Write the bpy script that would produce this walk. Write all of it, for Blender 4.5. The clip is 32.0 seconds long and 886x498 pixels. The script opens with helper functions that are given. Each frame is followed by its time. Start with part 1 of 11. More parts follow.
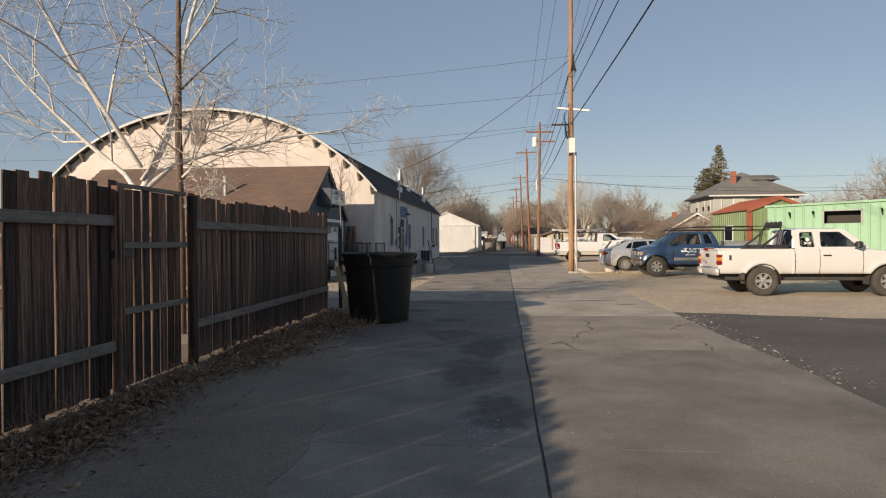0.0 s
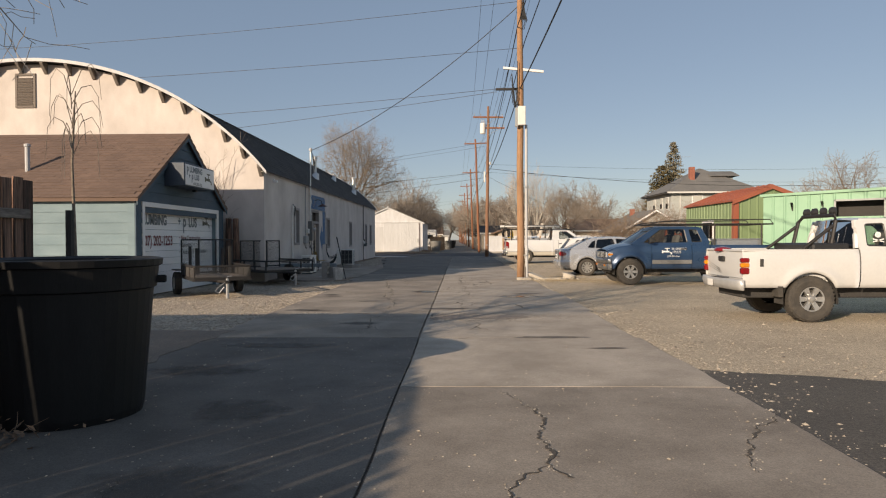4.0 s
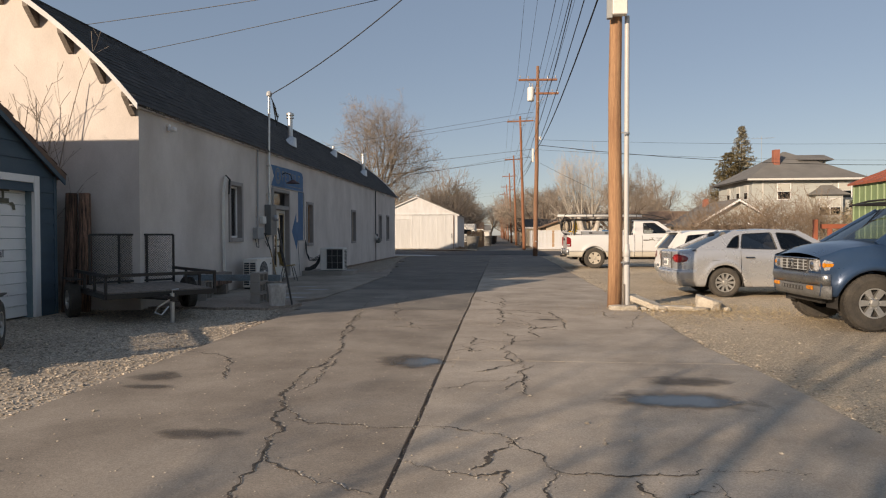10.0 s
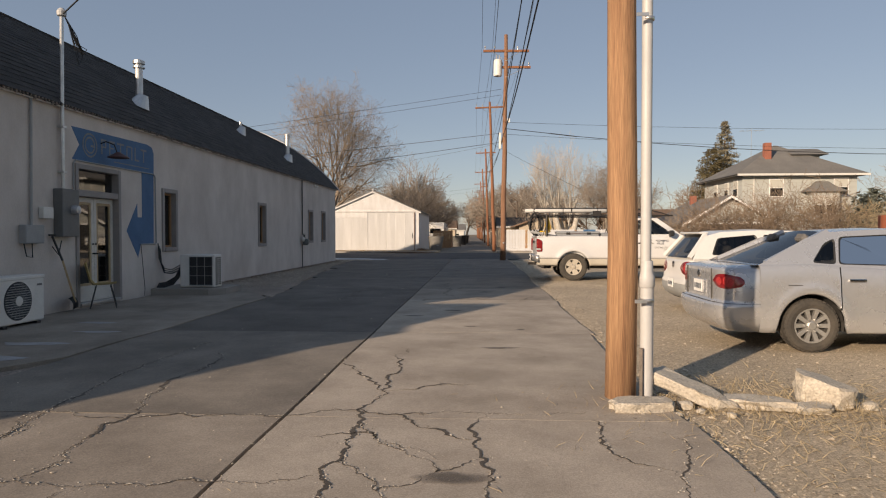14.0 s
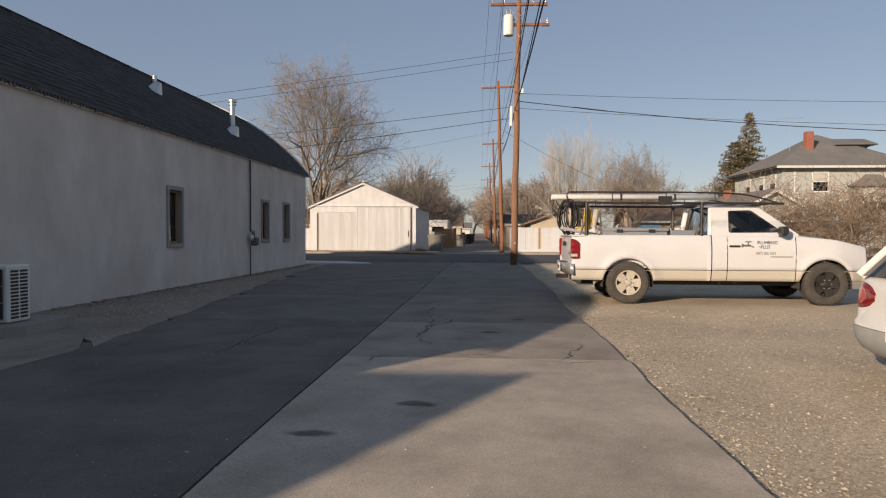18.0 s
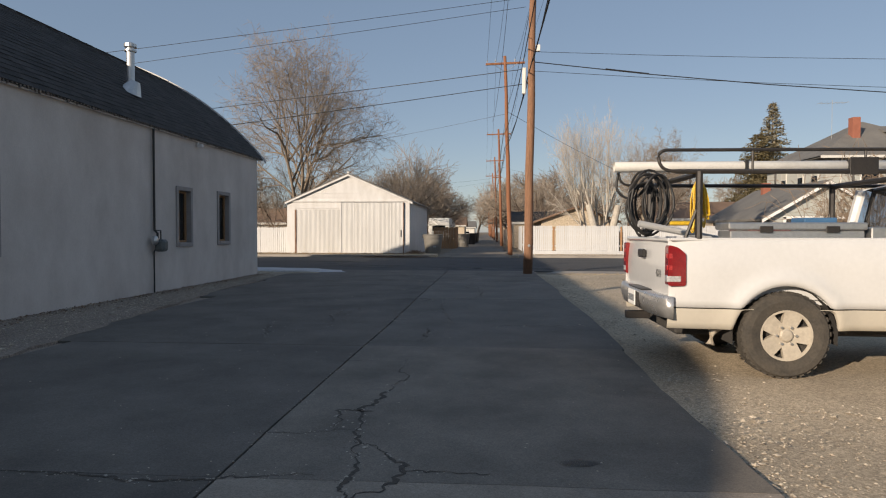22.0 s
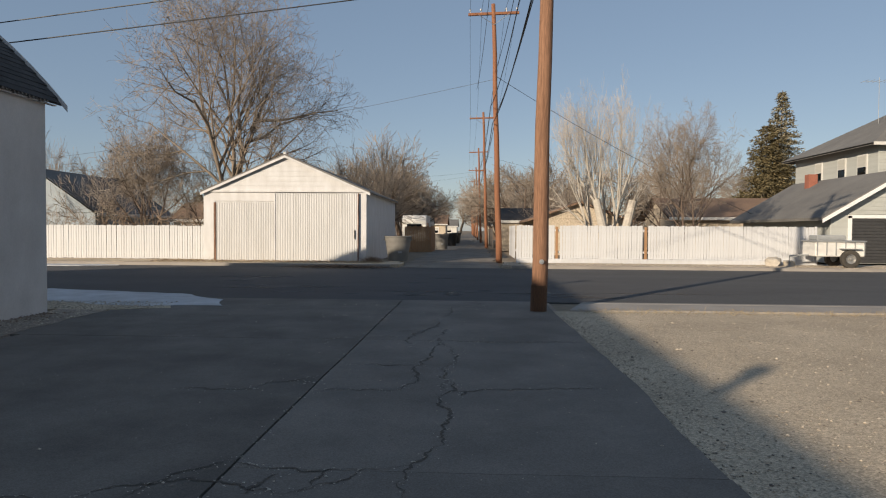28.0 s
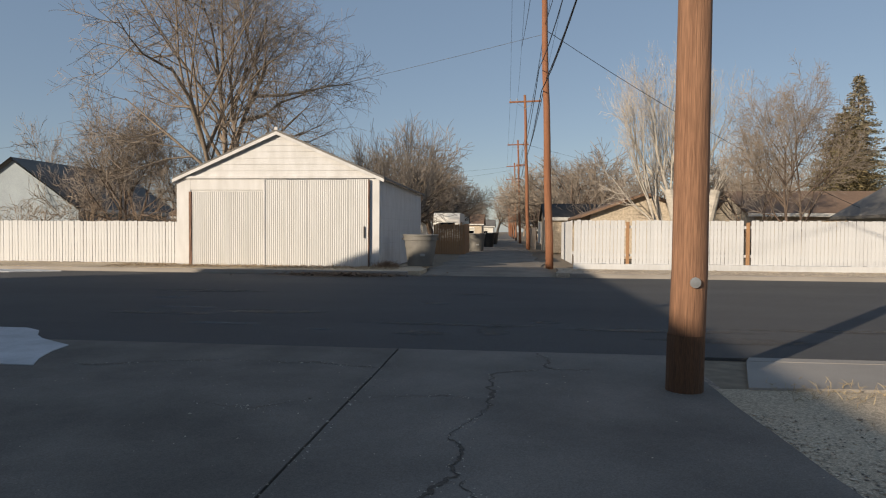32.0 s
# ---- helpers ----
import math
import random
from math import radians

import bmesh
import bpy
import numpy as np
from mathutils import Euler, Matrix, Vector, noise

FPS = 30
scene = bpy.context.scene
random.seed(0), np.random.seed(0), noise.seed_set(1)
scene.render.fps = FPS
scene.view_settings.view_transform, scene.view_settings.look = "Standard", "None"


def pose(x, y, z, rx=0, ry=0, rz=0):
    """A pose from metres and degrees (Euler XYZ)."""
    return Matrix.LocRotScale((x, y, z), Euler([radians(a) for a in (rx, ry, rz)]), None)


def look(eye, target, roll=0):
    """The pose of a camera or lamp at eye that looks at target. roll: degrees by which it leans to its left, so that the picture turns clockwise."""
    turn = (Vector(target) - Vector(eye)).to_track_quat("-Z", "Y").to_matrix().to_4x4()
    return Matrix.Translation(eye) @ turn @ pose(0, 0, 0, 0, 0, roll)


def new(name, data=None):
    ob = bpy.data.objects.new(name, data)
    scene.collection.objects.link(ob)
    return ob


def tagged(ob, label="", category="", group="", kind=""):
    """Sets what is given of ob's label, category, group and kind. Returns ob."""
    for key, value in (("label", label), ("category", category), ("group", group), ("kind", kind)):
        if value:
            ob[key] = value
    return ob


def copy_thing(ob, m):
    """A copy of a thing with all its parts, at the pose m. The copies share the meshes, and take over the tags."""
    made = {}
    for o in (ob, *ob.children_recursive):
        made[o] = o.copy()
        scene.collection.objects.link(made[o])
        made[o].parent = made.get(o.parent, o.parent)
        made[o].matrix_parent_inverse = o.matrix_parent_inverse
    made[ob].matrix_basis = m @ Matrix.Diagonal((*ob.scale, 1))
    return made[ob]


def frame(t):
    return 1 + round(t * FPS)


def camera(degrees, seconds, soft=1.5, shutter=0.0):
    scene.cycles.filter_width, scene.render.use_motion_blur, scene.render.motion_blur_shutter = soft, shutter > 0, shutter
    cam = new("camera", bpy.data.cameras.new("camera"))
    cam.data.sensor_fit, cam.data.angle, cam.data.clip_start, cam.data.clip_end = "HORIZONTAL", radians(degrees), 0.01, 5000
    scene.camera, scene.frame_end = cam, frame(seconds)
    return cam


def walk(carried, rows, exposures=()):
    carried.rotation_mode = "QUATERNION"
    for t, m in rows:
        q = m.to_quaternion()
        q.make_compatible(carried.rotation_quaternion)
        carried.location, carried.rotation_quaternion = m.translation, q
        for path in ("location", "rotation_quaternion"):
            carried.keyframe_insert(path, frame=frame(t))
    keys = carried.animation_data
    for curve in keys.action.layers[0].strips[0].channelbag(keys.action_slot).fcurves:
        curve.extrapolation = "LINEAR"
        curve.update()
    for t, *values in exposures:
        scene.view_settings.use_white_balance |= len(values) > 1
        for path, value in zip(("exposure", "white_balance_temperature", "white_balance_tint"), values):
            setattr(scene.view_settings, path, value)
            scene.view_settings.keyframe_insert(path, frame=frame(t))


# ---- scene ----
cam = camera(69.5, 32.0, soft=1.15)
PATH = [
    (0, (0.613, -0.63, 1.487), (0.421, 1.361, 1.46), -0.3),
    (0.5, (0.664, 0.266, 1.463), (0.483, 2.258, 1.437), -0.2),
    (1, (0.821, 1.042, 1.457), (0.663, 3.035, 1.431), -0.2),
    (1.5, (0.9, 1.809, 1.447), (0.765, 3.804, 1.42), -0.1),
    (2, (1.026, 2.626, 1.447), (0.918, 4.623, 1.42), -0.1),
    (2.5, (1.097, 3.416, 1.439), (1.011, 5.414, 1.41), -0.1),
    (3, (1.277, 4.22, 1.446), (1.218, 6.219, 1.417), -0.2),
    (3.5, (1.382, 5.049, 1.433), (1.334, 7.048, 1.404), -0.2),
    (5.5, (1.49, 8.547, 1.35), (1.418, 10.545, 1.314), -0.2),
    (6, (1.49, 9.403, 1.369), (1.413, 11.401, 1.333), -0.1),
    (6.5, (1.419, 10.258, 1.395), (1.323, 12.255, 1.359), -0.1),
    (7, (1.432, 11.105, 1.411), (1.336, 13.103, 1.372), -0.1),
    (7.5, (1.421, 11.933, 1.405), (1.303, 13.929, 1.366), -0.1),
    (8, (1.478, 12.777, 1.404), (1.355, 14.773, 1.363), -0.1),
    (8.5, (1.487, 13.597, 1.382), (1.341, 15.591, 1.341), -0.1),
    (9, (1.561, 14.433, 1.38), (1.401, 16.426, 1.337), -0.1),
    (9.5, (1.511, 15.248, 1.361), (1.335, 17.24, 1.318), -0.1),
    (10, (1.466, 16.082, 1.363), (1.285, 18.073, 1.319), -0.1),
    (10.5, (1.442, 16.893, 1.375), (1.247, 18.883, 1.331), 0.0),
    (11, (1.618, 17.723, 1.403), (1.44, 19.715, 1.358), -0.1),
    (11.5, (1.73, 18.557, 1.417), (1.563, 20.549, 1.372), -0.2),
    (12, (1.893, 19.326, 1.445), (1.752, 21.321, 1.4), -0.1),
    (12.5, (1.988, 20.117, 1.422), (1.849, 22.112, 1.378), -0.1),
    (13, (2.177, 20.907, 1.434), (2.056, 22.903, 1.387), -0.1),
    (13.5, (2.282, 21.737, 1.432), (2.164, 23.733, 1.385), -0.0),
    (15.5, (2.519, 25.23, 1.341), (2.429, 27.227, 1.295), -0.2),
    (16, (2.543, 26.044, 1.354), (2.451, 28.042, 1.305), -0.1),
    (16.5, (2.487, 26.837, 1.358), (2.376, 28.833, 1.31), 0.1),
    (17, (2.475, 27.64, 1.384), (2.358, 29.636, 1.333), 0.1),
    (17.5, (2.414, 28.446, 1.402), (2.281, 30.441, 1.35), 0.2),
    (18, (2.423, 29.183, 1.384), (2.288, 31.178, 1.333), 0.2),
    (18.5, (2.392, 29.948, 1.377), (2.24, 31.942, 1.327), 0.0),
    (19, (2.387, 30.707, 1.369), (2.235, 32.701, 1.319), 0.1),
    (19.5, (2.396, 31.466, 1.359), (2.229, 33.459, 1.308), 0.0),
    (20, (2.417, 32.255, 1.385), (2.247, 34.247, 1.332), 0.0),
    (20.5, (2.45, 33.025, 1.407), (2.267, 35.016, 1.354), -0.0),
    (21, (2.405, 33.819, 1.403), (2.239, 35.811, 1.349), 0.1),
    (21.5, (2.414, 34.596, 1.39), (2.251, 36.588, 1.337), 0.1),
    (22, (2.393, 35.388, 1.402), (2.243, 37.381, 1.348), 0.1),
    (22.5, (2.417, 36.157, 1.426), (2.276, 38.151, 1.372), 0.0),
    (23, (2.36, 36.932, 1.44), (2.228, 38.926, 1.384), 0.1),
    (23.5, (2.397, 37.653, 1.465), (2.255, 39.647, 1.41), 0.1),
    (24, (2.357, 38.428, 1.478), (2.214, 40.422, 1.422), 0.3),
    (24.5, (2.359, 39.216, 1.5), (2.205, 41.209, 1.444), 0.3),
    (25, (2.367, 39.96, 1.497), (2.208, 41.953, 1.439), 0.4),
    (25.5, (2.367, 40.693, 1.51), (2.202, 42.685, 1.452), 0.4),
    (27.5, (2.373, 43.845, 1.546), (2.217, 45.838, 1.485), 0.3),
    (28, (2.384, 44.588, 1.521), (2.287, 46.585, 1.462), 0.4),
    (28.5, (2.354, 45.365, 1.501), (2.315, 47.364, 1.443), 0.4),
    (29, (2.263, 46.161, 1.483), (2.195, 48.159, 1.425), 0.4),
    (29.5, (2.249, 46.928, 1.464), (2.175, 48.926, 1.407), 0.5),
    (30, (2.231, 47.738, 1.433), (2.1, 49.733, 1.375), 0.2),
    (30.5, (2.271, 48.543, 1.413), (2.129, 50.537, 1.356), 0.3),
    (31, (2.245, 49.362, 1.389), (2.084, 51.354, 1.331), 0.2),
    (31.5, (2.215, 50.193, 1.391), (2.05, 52.185, 1.332), 0.2),
    (32, (2.118, 51.013, 1.359), (1.908, 53.002, 1.303), 0.4),
]
EXPOSURES = [(0.0, 0.22, 8650, 17), (10.0, 0.24, 8950, 19), (13.0, 0.22, 9150, 20), (17.0, 0.17, 8850, 21), (20.0, 0.18, 8400, 18), (25.0, 0.22, 8250, 15), (32.0, 0.14, 8200, 14)]
walk(cam, [(t, look(eye, target, roll)) for t, eye, target, roll in PATH], EXPOSURES)

# ---- world, sun ----
SUN_AZ, SUN_EL = 38.0, 16.65         # the way the light travels, degrees from +y towards +x; height of the sun
world = bpy.data.worlds.new("world")
scene.world = world
world.use_nodes = True
wn, wl = world.node_tree.nodes, world.node_tree.links
wn.clear()
sky = wn.new("ShaderNodeTexSky")
sky.sky_type = "NISHITA"
sky.sun_disc = False
sky.sun_elevation = radians(SUN_EL)
sky.sun_rotation = radians(180 + SUN_AZ)
sky.altitude = 1200
sky.air_density, sky.dust_density, sky.ozone_density = 0.95, 1.3, 1.6
wb = wn.new("ShaderNodeBackground")
wb.inputs["Strength"].default_value = 0.052
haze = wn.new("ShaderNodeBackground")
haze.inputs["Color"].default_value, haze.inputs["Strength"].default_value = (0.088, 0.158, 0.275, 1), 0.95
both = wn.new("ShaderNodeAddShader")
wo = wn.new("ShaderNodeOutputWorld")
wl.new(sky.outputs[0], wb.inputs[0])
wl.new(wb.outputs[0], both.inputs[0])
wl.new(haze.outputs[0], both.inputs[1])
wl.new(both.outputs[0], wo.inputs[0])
sun_data = bpy.data.lights.new("sun", "SUN")
sun_data.energy, sun_data.angle, sun_data.color = 4.5, radians(0.55), (0.99, 0.965, 0.895)
sun = new("sun", sun_data)
ce, se = math.cos(radians(SUN_EL)), math.sin(radians(SUN_EL))
SUN_DIR = Vector((math.sin(radians(SUN_AZ)) * ce, math.cos(radians(SUN_AZ)) * ce, -se))
sun.matrix_world = look(tuple(-80 * SUN_DIR), (0, 0, 0))


# ---- materials ----
def mat(name, a, b=None, rough=0.8, scale=3.0, fine=60.0, bump=0.3, metal=0.0, fine_mix=0.35, streak=None, contrast=0.25,
        spread=0.0, island=False, coat=0.0, spec=0.5, speck=None):
    """A surface with large stains between colours a and b, fine grain, relief; streak: (x, y, z) stretch of the stain."""
    m = bpy.data.materials.new(name)
    m.use_nodes = True
    nt = m.node_tree
    n, l = nt.nodes, nt.links
    p = n["Principled BSDF"]
    b = b or tuple(c * 0.8 for c in a)
    tc = n.new("ShaderNodeTexCoord")
    mp = n.new("ShaderNodeMapping")
    mp.inputs["Scale"].default_value = streak or (1, 1, 1)
    l.new(tc.outputs["Object"], mp.inputs[0])
    big = n.new("ShaderNodeTexNoise")
    big.inputs["Scale"].default_value, big.inputs["Detail"].default_value, big.inputs["Roughness"].default_value = scale, 6, 0.62
    l.new(mp.outputs[0], big.inputs["Vector"])
    small = n.new("ShaderNodeTexNoise")
    small.inputs["Scale"].default_value, small.inputs["Detail"].default_value = fine, 4
    l.new(mp.outputs[0], small.inputs["Vector"])
    ramp = n.new("ShaderNodeMapRange")
    ramp.inputs["From Min"].default_value, ramp.inputs["From Max"].default_value = 0.5 - contrast, 0.5 + contrast
    l.new(big.outputs["Fac"], ramp.inputs["Value"])
    mix = n.new("ShaderNodeMix")
    mix.data_type = "RGBA"
    mix.inputs[6].default_value, mix.inputs[7].default_value = (*a, 1), (*b, 1)
    l.new(ramp.outputs[0], mix.inputs[0])
    grain = n.new("ShaderNodeMapRange")
    grain.inputs["From Min"].default_value, grain.inputs["From Max"].default_value = 0.25, 0.75
    grain.inputs["To Min"].default_value, grain.inputs["To Max"].default_value = 1 - fine_mix, 1 + fine_mix
    l.new(small.outputs["Fac"], grain.inputs["Value"])
    hsv = n.new("ShaderNodeHueSaturation")
    l.new(mix.outputs[2], hsv.inputs["Color"])
    value = grain.outputs[0]
    if spread:
        if island:
            rnd = n.new("ShaderNodeNewGeometry").outputs["Random Per Island"]
        else:
            rnd = n.new("ShaderNodeObjectInfo").outputs["Random"]
        rr = n.new("ShaderNodeMapRange")
        rr.inputs["To Min"].default_value, rr.inputs["To Max"].default_value = 1 - spread, 1 + spread
        l.new(rnd, rr.inputs["Value"])
        mul = n.new("ShaderNodeMath")
        mul.operation = "MULTIPLY"
        l.new(value, mul.inputs[0])
        l.new(rr.outputs[0], mul.inputs[1])
        value = mul.outputs[0]
    l.new(value, hsv.inputs["Value"])
    color = hsv.outputs[0]
    if speck:
        vor = n.new("ShaderNodeTexVoronoi")
        vor.inputs["Scale"].default_value = speck[0]
        l.new(tc.outputs["Object"], vor.inputs["Vector"])
        mr = n.new("ShaderNodeMapRange")
        mr.inputs["To Min"].default_value, mr.inputs["To Max"].default_value = 1 - speck[1], 1 + speck[1]
        sep = n.new("ShaderNodeSeparateColor")
        l.new(vor.outputs["Color"], sep.inputs[0])
        l.new(sep.outputs[0], mr.inputs["Value"])
        h2 = n.new("ShaderNodeHueSaturation")
        l.new(color, h2.inputs["Color"])
        l.new(mr.outputs[0], h2.inputs["Value"])
        color = h2.outputs[0]
    l.new(color, p.inputs["Base Color"])
    p.inputs["Roughness"].default_value = rough
    rm = n.new("ShaderNodeMapRange")
    rm.inputs["To Min"].default_value, rm.inputs["To Max"].default_value = max(rough - 0.12, 0.02), min(rough + 0.12, 1.0)
    l.new(big.outputs["Fac"], rm.inputs["Value"])
    l.new(rm.outputs[0], p.inputs["Roughness"])
    p.inputs["Metallic"].default_value = metal
    p.inputs["Specular IOR Level"].default_value = spec
    p.inputs["Coat Weight"].default_value = coat
    p.inputs["Coat Roughness"].default_value = 0.08
    if bump:
        bp = n.new("ShaderNodeBump")
        bp.inputs["Strength"].default_value, bp.inputs["Distance"].default_value = bump, 0.01
        l.new(small.outputs["Fac"], bp.inputs["Height"])
        l.new(bp.outputs[0], p.inputs["Normal"])
    return m


def glass_mat(name, tint, gloss=0.02, ior=1.6):
    """Thin pane: tinted see-through with Fresnel gloss."""
    m = bpy.data.materials.new(name)
    m.use_nodes = True
    n, l = m.node_tree.nodes, m.node_tree.links
    n.clear()
    out = n.new("ShaderNodeOutputMaterial")
    tr = n.new("ShaderNodeBsdfTransparent")
    tr.inputs[0].default_value = (*tint, 1)
    gl = n.new("ShaderNodeBsdfGlossy")
    gl.inputs["Roughness"].default_value = gloss
    fr = n.new("ShaderNodeFresnel")
    fr.inputs["IOR"].default_value = ior
    mx = n.new("ShaderNodeMixShader")
    l.new(fr.outputs[0], mx.inputs[0])
    l.new(tr.outputs[0], mx.inputs[1])
    l.new(gl.outputs[0], mx.inputs[2])
    l.new(mx.outputs[0], out.inputs[0])
    return m


def paint(name, c, rough=0.3, dirt=0.12, metal=0.0):
    """Car paint with road dust."""
    return mat(name, c, tuple(v * (1 - dirt) + 0.30 * dirt for v in c), rough=rough, scale=1.6, fine=24, fine_mix=0.03, bump=0.0, metal=metal, coat=0.6)


CONCRETE = mat("concrete", (0.455, 0.384, 0.314), (0.305, 0.253, 0.203), rough=0.92, scale=1.1, fine=120, bump=0.22, fine_mix=0.16, contrast=0.15, spread=0.05, speck=(120, 0.13))
APRON = mat("apron_concrete", (0.34, 0.31, 0.28), (0.25, 0.225, 0.2), rough=0.92, scale=0.9, fine=90, bump=0.3, fine_mix=0.18)
GRAVEL = mat("gravel", (0.525, 0.422, 0.306), (0.370, 0.294, 0.211), rough=0.97, scale=0.5, fine=95, bump=0.45, fine_mix=0.34, contrast=0.2, speck=(62, 0.3))
GRAVEL_PALE = mat("pale_gravel", (0.47, 0.395, 0.315), (0.31, 0.255, 0.2), rough=0.97, scale=0.7, fine=60, bump=0.5, fine_mix=0.5, contrast=0.18, speck=(44, 0.4))
DIRT = mat("dirt", (0.33, 0.265, 0.215), (0.215, 0.168, 0.138), rough=0.98, scale=0.8, fine=40, bump=0.8, fine_mix=0.4, speck=(40, 0.25))
EARTH = mat("earth", (0.26, 0.20, 0.14), (0.17, 0.13, 0.09), rough=0.98, scale=0.08, fine=6, bump=0.6, fine_mix=0.3)
ASPHALT = mat("asphalt", (0.075, 0.073, 0.073), (0.048, 0.047, 0.048), rough=0.9, scale=0.35, fine=110, bump=0.5, fine_mix=0.3, streak=(0.35, 1, 1), speck=(120, 0.25))
OLD_SHADED_ASPHALT = mat("old_shaded_asphalt", (0.12, 0.104, 0.087), (0.068, 0.059, 0.051), rough=0.93, scale=0.5, fine=90, bump=0.5, fine_mix=0.3, contrast=0.18, speck=(80, 0.3))
# darker concretes with shade put into the colour; the brown one also paves the far alley
DARK_CONCRETE = mat("hall_shade_concrete", (0.20, 0.174, 0.15), (0.13, 0.113, 0.098), rough=0.92, scale=0.8, fine=120, bump=0.24, fine_mix=0.18, contrast=0.17, spread=0.05, speck=(110, 0.15))
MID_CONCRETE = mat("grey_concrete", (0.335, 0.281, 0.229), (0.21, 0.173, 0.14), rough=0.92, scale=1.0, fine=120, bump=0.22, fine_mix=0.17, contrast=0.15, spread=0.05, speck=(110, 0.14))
DEEP_SHADE_CONCRETE = mat("deep_shade_concrete", (0.165, 0.143, 0.122), (0.105, 0.091, 0.078), rough=0.9, scale=0.9, fine=120, bump=0.24, fine_mix=0.18, contrast=0.15, spread=0.05, speck=(110, 0.15))
BROWN_SHADED_CONCRETE = mat("brown_shaded_concrete", (0.25, 0.213, 0.175), (0.15, 0.128, 0.107), rough=0.9, scale=0.9, fine=120, bump=0.24, fine_mix=0.18, contrast=0.15, spread=0.05, speck=(110, 0.15))
WET = mat("damp_stain", (0.085, 0.072, 0.062), (0.13, 0.11, 0.095), rough=0.75, scale=1.5, fine=80, bump=0.25, fine_mix=0.2)


def soften(m, most, rough_edge=0.5):
    """Lets a stain thin out towards its ragged edge."""
    n, l = m.node_tree.nodes, m.node_tree.links
    tc = n.new("ShaderNodeTexCoord")
    sub = n.new("ShaderNodeVectorMath")
    sub.operation = "SUBTRACT"
    sub.inputs[1].default_value = (0.5, 0.5, 0.5)
    l.new(tc.outputs["Generated"], sub.inputs[0])
    flat = n.new("ShaderNodeVectorMath")
    flat.operation = "MULTIPLY"
    flat.inputs[1].default_value = (1, 1, 0)
    l.new(sub.outputs[0], flat.inputs[0])
    ln = n.new("ShaderNodeVectorMath")
    ln.operation = "LENGTH"
    l.new(flat.outputs[0], ln.inputs[0])
    nz = n.new("ShaderNodeTexNoise")
    nz.inputs["Scale"].default_value, nz.inputs["Detail"].default_value = 6.0, 8
    l.new(tc.outputs["Object"], nz.inputs["Vector"])
    add = n.new("ShaderNodeMath")
    add.operation = "MULTIPLY_ADD"
    add.inputs[1].default_value, add.inputs[2].default_value = -rough_edge, rough_edge * 0.5
    l.new(nz.outputs["Fac"], add.inputs[0])
    sm = n.new("ShaderNodeMath")
    l.new(ln.outputs["Value"], sm.inputs[0])
    l.new(add.outputs[0], sm.inputs[1])
    mr = n.new("ShaderNodeMapRange")
    mr.inputs["From Min"].default_value, mr.inputs["From Max"].default_value = 0.18, 0.42
    mr.inputs["To Min"].default_value, mr.inputs["To Max"].default_value = most, 0.0
    l.new(sm.outputs[0], mr.inputs["Value"])
    l.new(mr.outputs[0], n["Principled BSDF"].inputs["Alpha"])


soften(WET, 0.62)
PUDDLE = mat("shallow_puddle", (0.05, 0.044, 0.038), (0.075, 0.065, 0.056), rough=0.13, scale=1.5, fine=20, bump=0.0, fine_mix=0.1)
soften(PUDDLE, 0.9)
SALT = mat("dried_salt", (0.22, 0.22, 0.22), (0.15, 0.15, 0.15), rough=0.9, scale=2.5, fine=40, bump=0.1, fine_mix=0.2)
soften(SALT, 0.5)
SNOW = mat("old_snow", (0.56, 0.58, 0.61), (0.33, 0.34, 0.35), rough=0.7, scale=1.2, fine=40, bump=0.4, fine_mix=0.08, contrast=0.2)
STONE = mat("stone", (0.54, 0.462, 0.367), (0.37, 0.303, 0.232), rough=0.95, scale=5, fine=60, bump=0.6, spread=0.3, island=True)
VERGE = mat("verge_dirt", (0.235, 0.182, 0.142), (0.15, 0.113, 0.09), rough=0.98, scale=0.9, fine=70, bump=0.6, fine_mix=0.35, contrast=0.2, speck=(75, 0.2))
ROCK = mat("concrete_rubble", (0.52, 0.47, 0.40), (0.38, 0.33, 0.27), rough=0.95, scale=4, fine=50, bump=0.8)
STUCCO = mat("stucco", (0.66, 0.595, 0.55), (0.50, 0.44, 0.40), rough=0.95, scale=1.1, fine=45, bump=0.35, fine_mix=0.05, streak=(1.0, 1.0, 0.6), contrast=0.19)
TRIM_GREY = mat("grey_trim_paint", (0.33, 0.30, 0.285), (0.26, 0.235, 0.225), rough=0.75, scale=4, fine=60, fine_mix=0.06)
SHINGLE = mat("dark_shingle", (0.052, 0.048, 0.046), (0.032, 0.030, 0.030), rough=0.92, scale=1.2, fine=90, bump=0.6, fine_mix=0.3, speck=(5, 0.18))
SHINGLE_BROWN = mat("brown_shingle", (0.19, 0.122, 0.092), (0.125, 0.082, 0.065), rough=0.94, scale=0.8, fine=70, bump=0.5, fine_mix=0.25, spread=0.08, island=True)
SHINGLE_GREY = mat("grey_shingle", (0.19, 0.18, 0.165), (0.12, 0.115, 0.11), rough=0.94, scale=0.5, fine=25, bump=0.5, fine_mix=0.25)
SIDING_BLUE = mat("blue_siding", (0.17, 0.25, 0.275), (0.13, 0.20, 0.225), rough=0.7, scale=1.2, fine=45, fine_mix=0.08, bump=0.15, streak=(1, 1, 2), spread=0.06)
# the siding blue darkened for the shop front, which lies in shade
SIDING_SHADED = mat("shaded_blue_siding", (0.062, 0.105, 0.14), (0.045, 0.078, 0.105), rough=0.7, scale=1.2, fine=45, fine_mix=0.08, bump=0.15, streak=(1, 1, 2), spread=0.06)
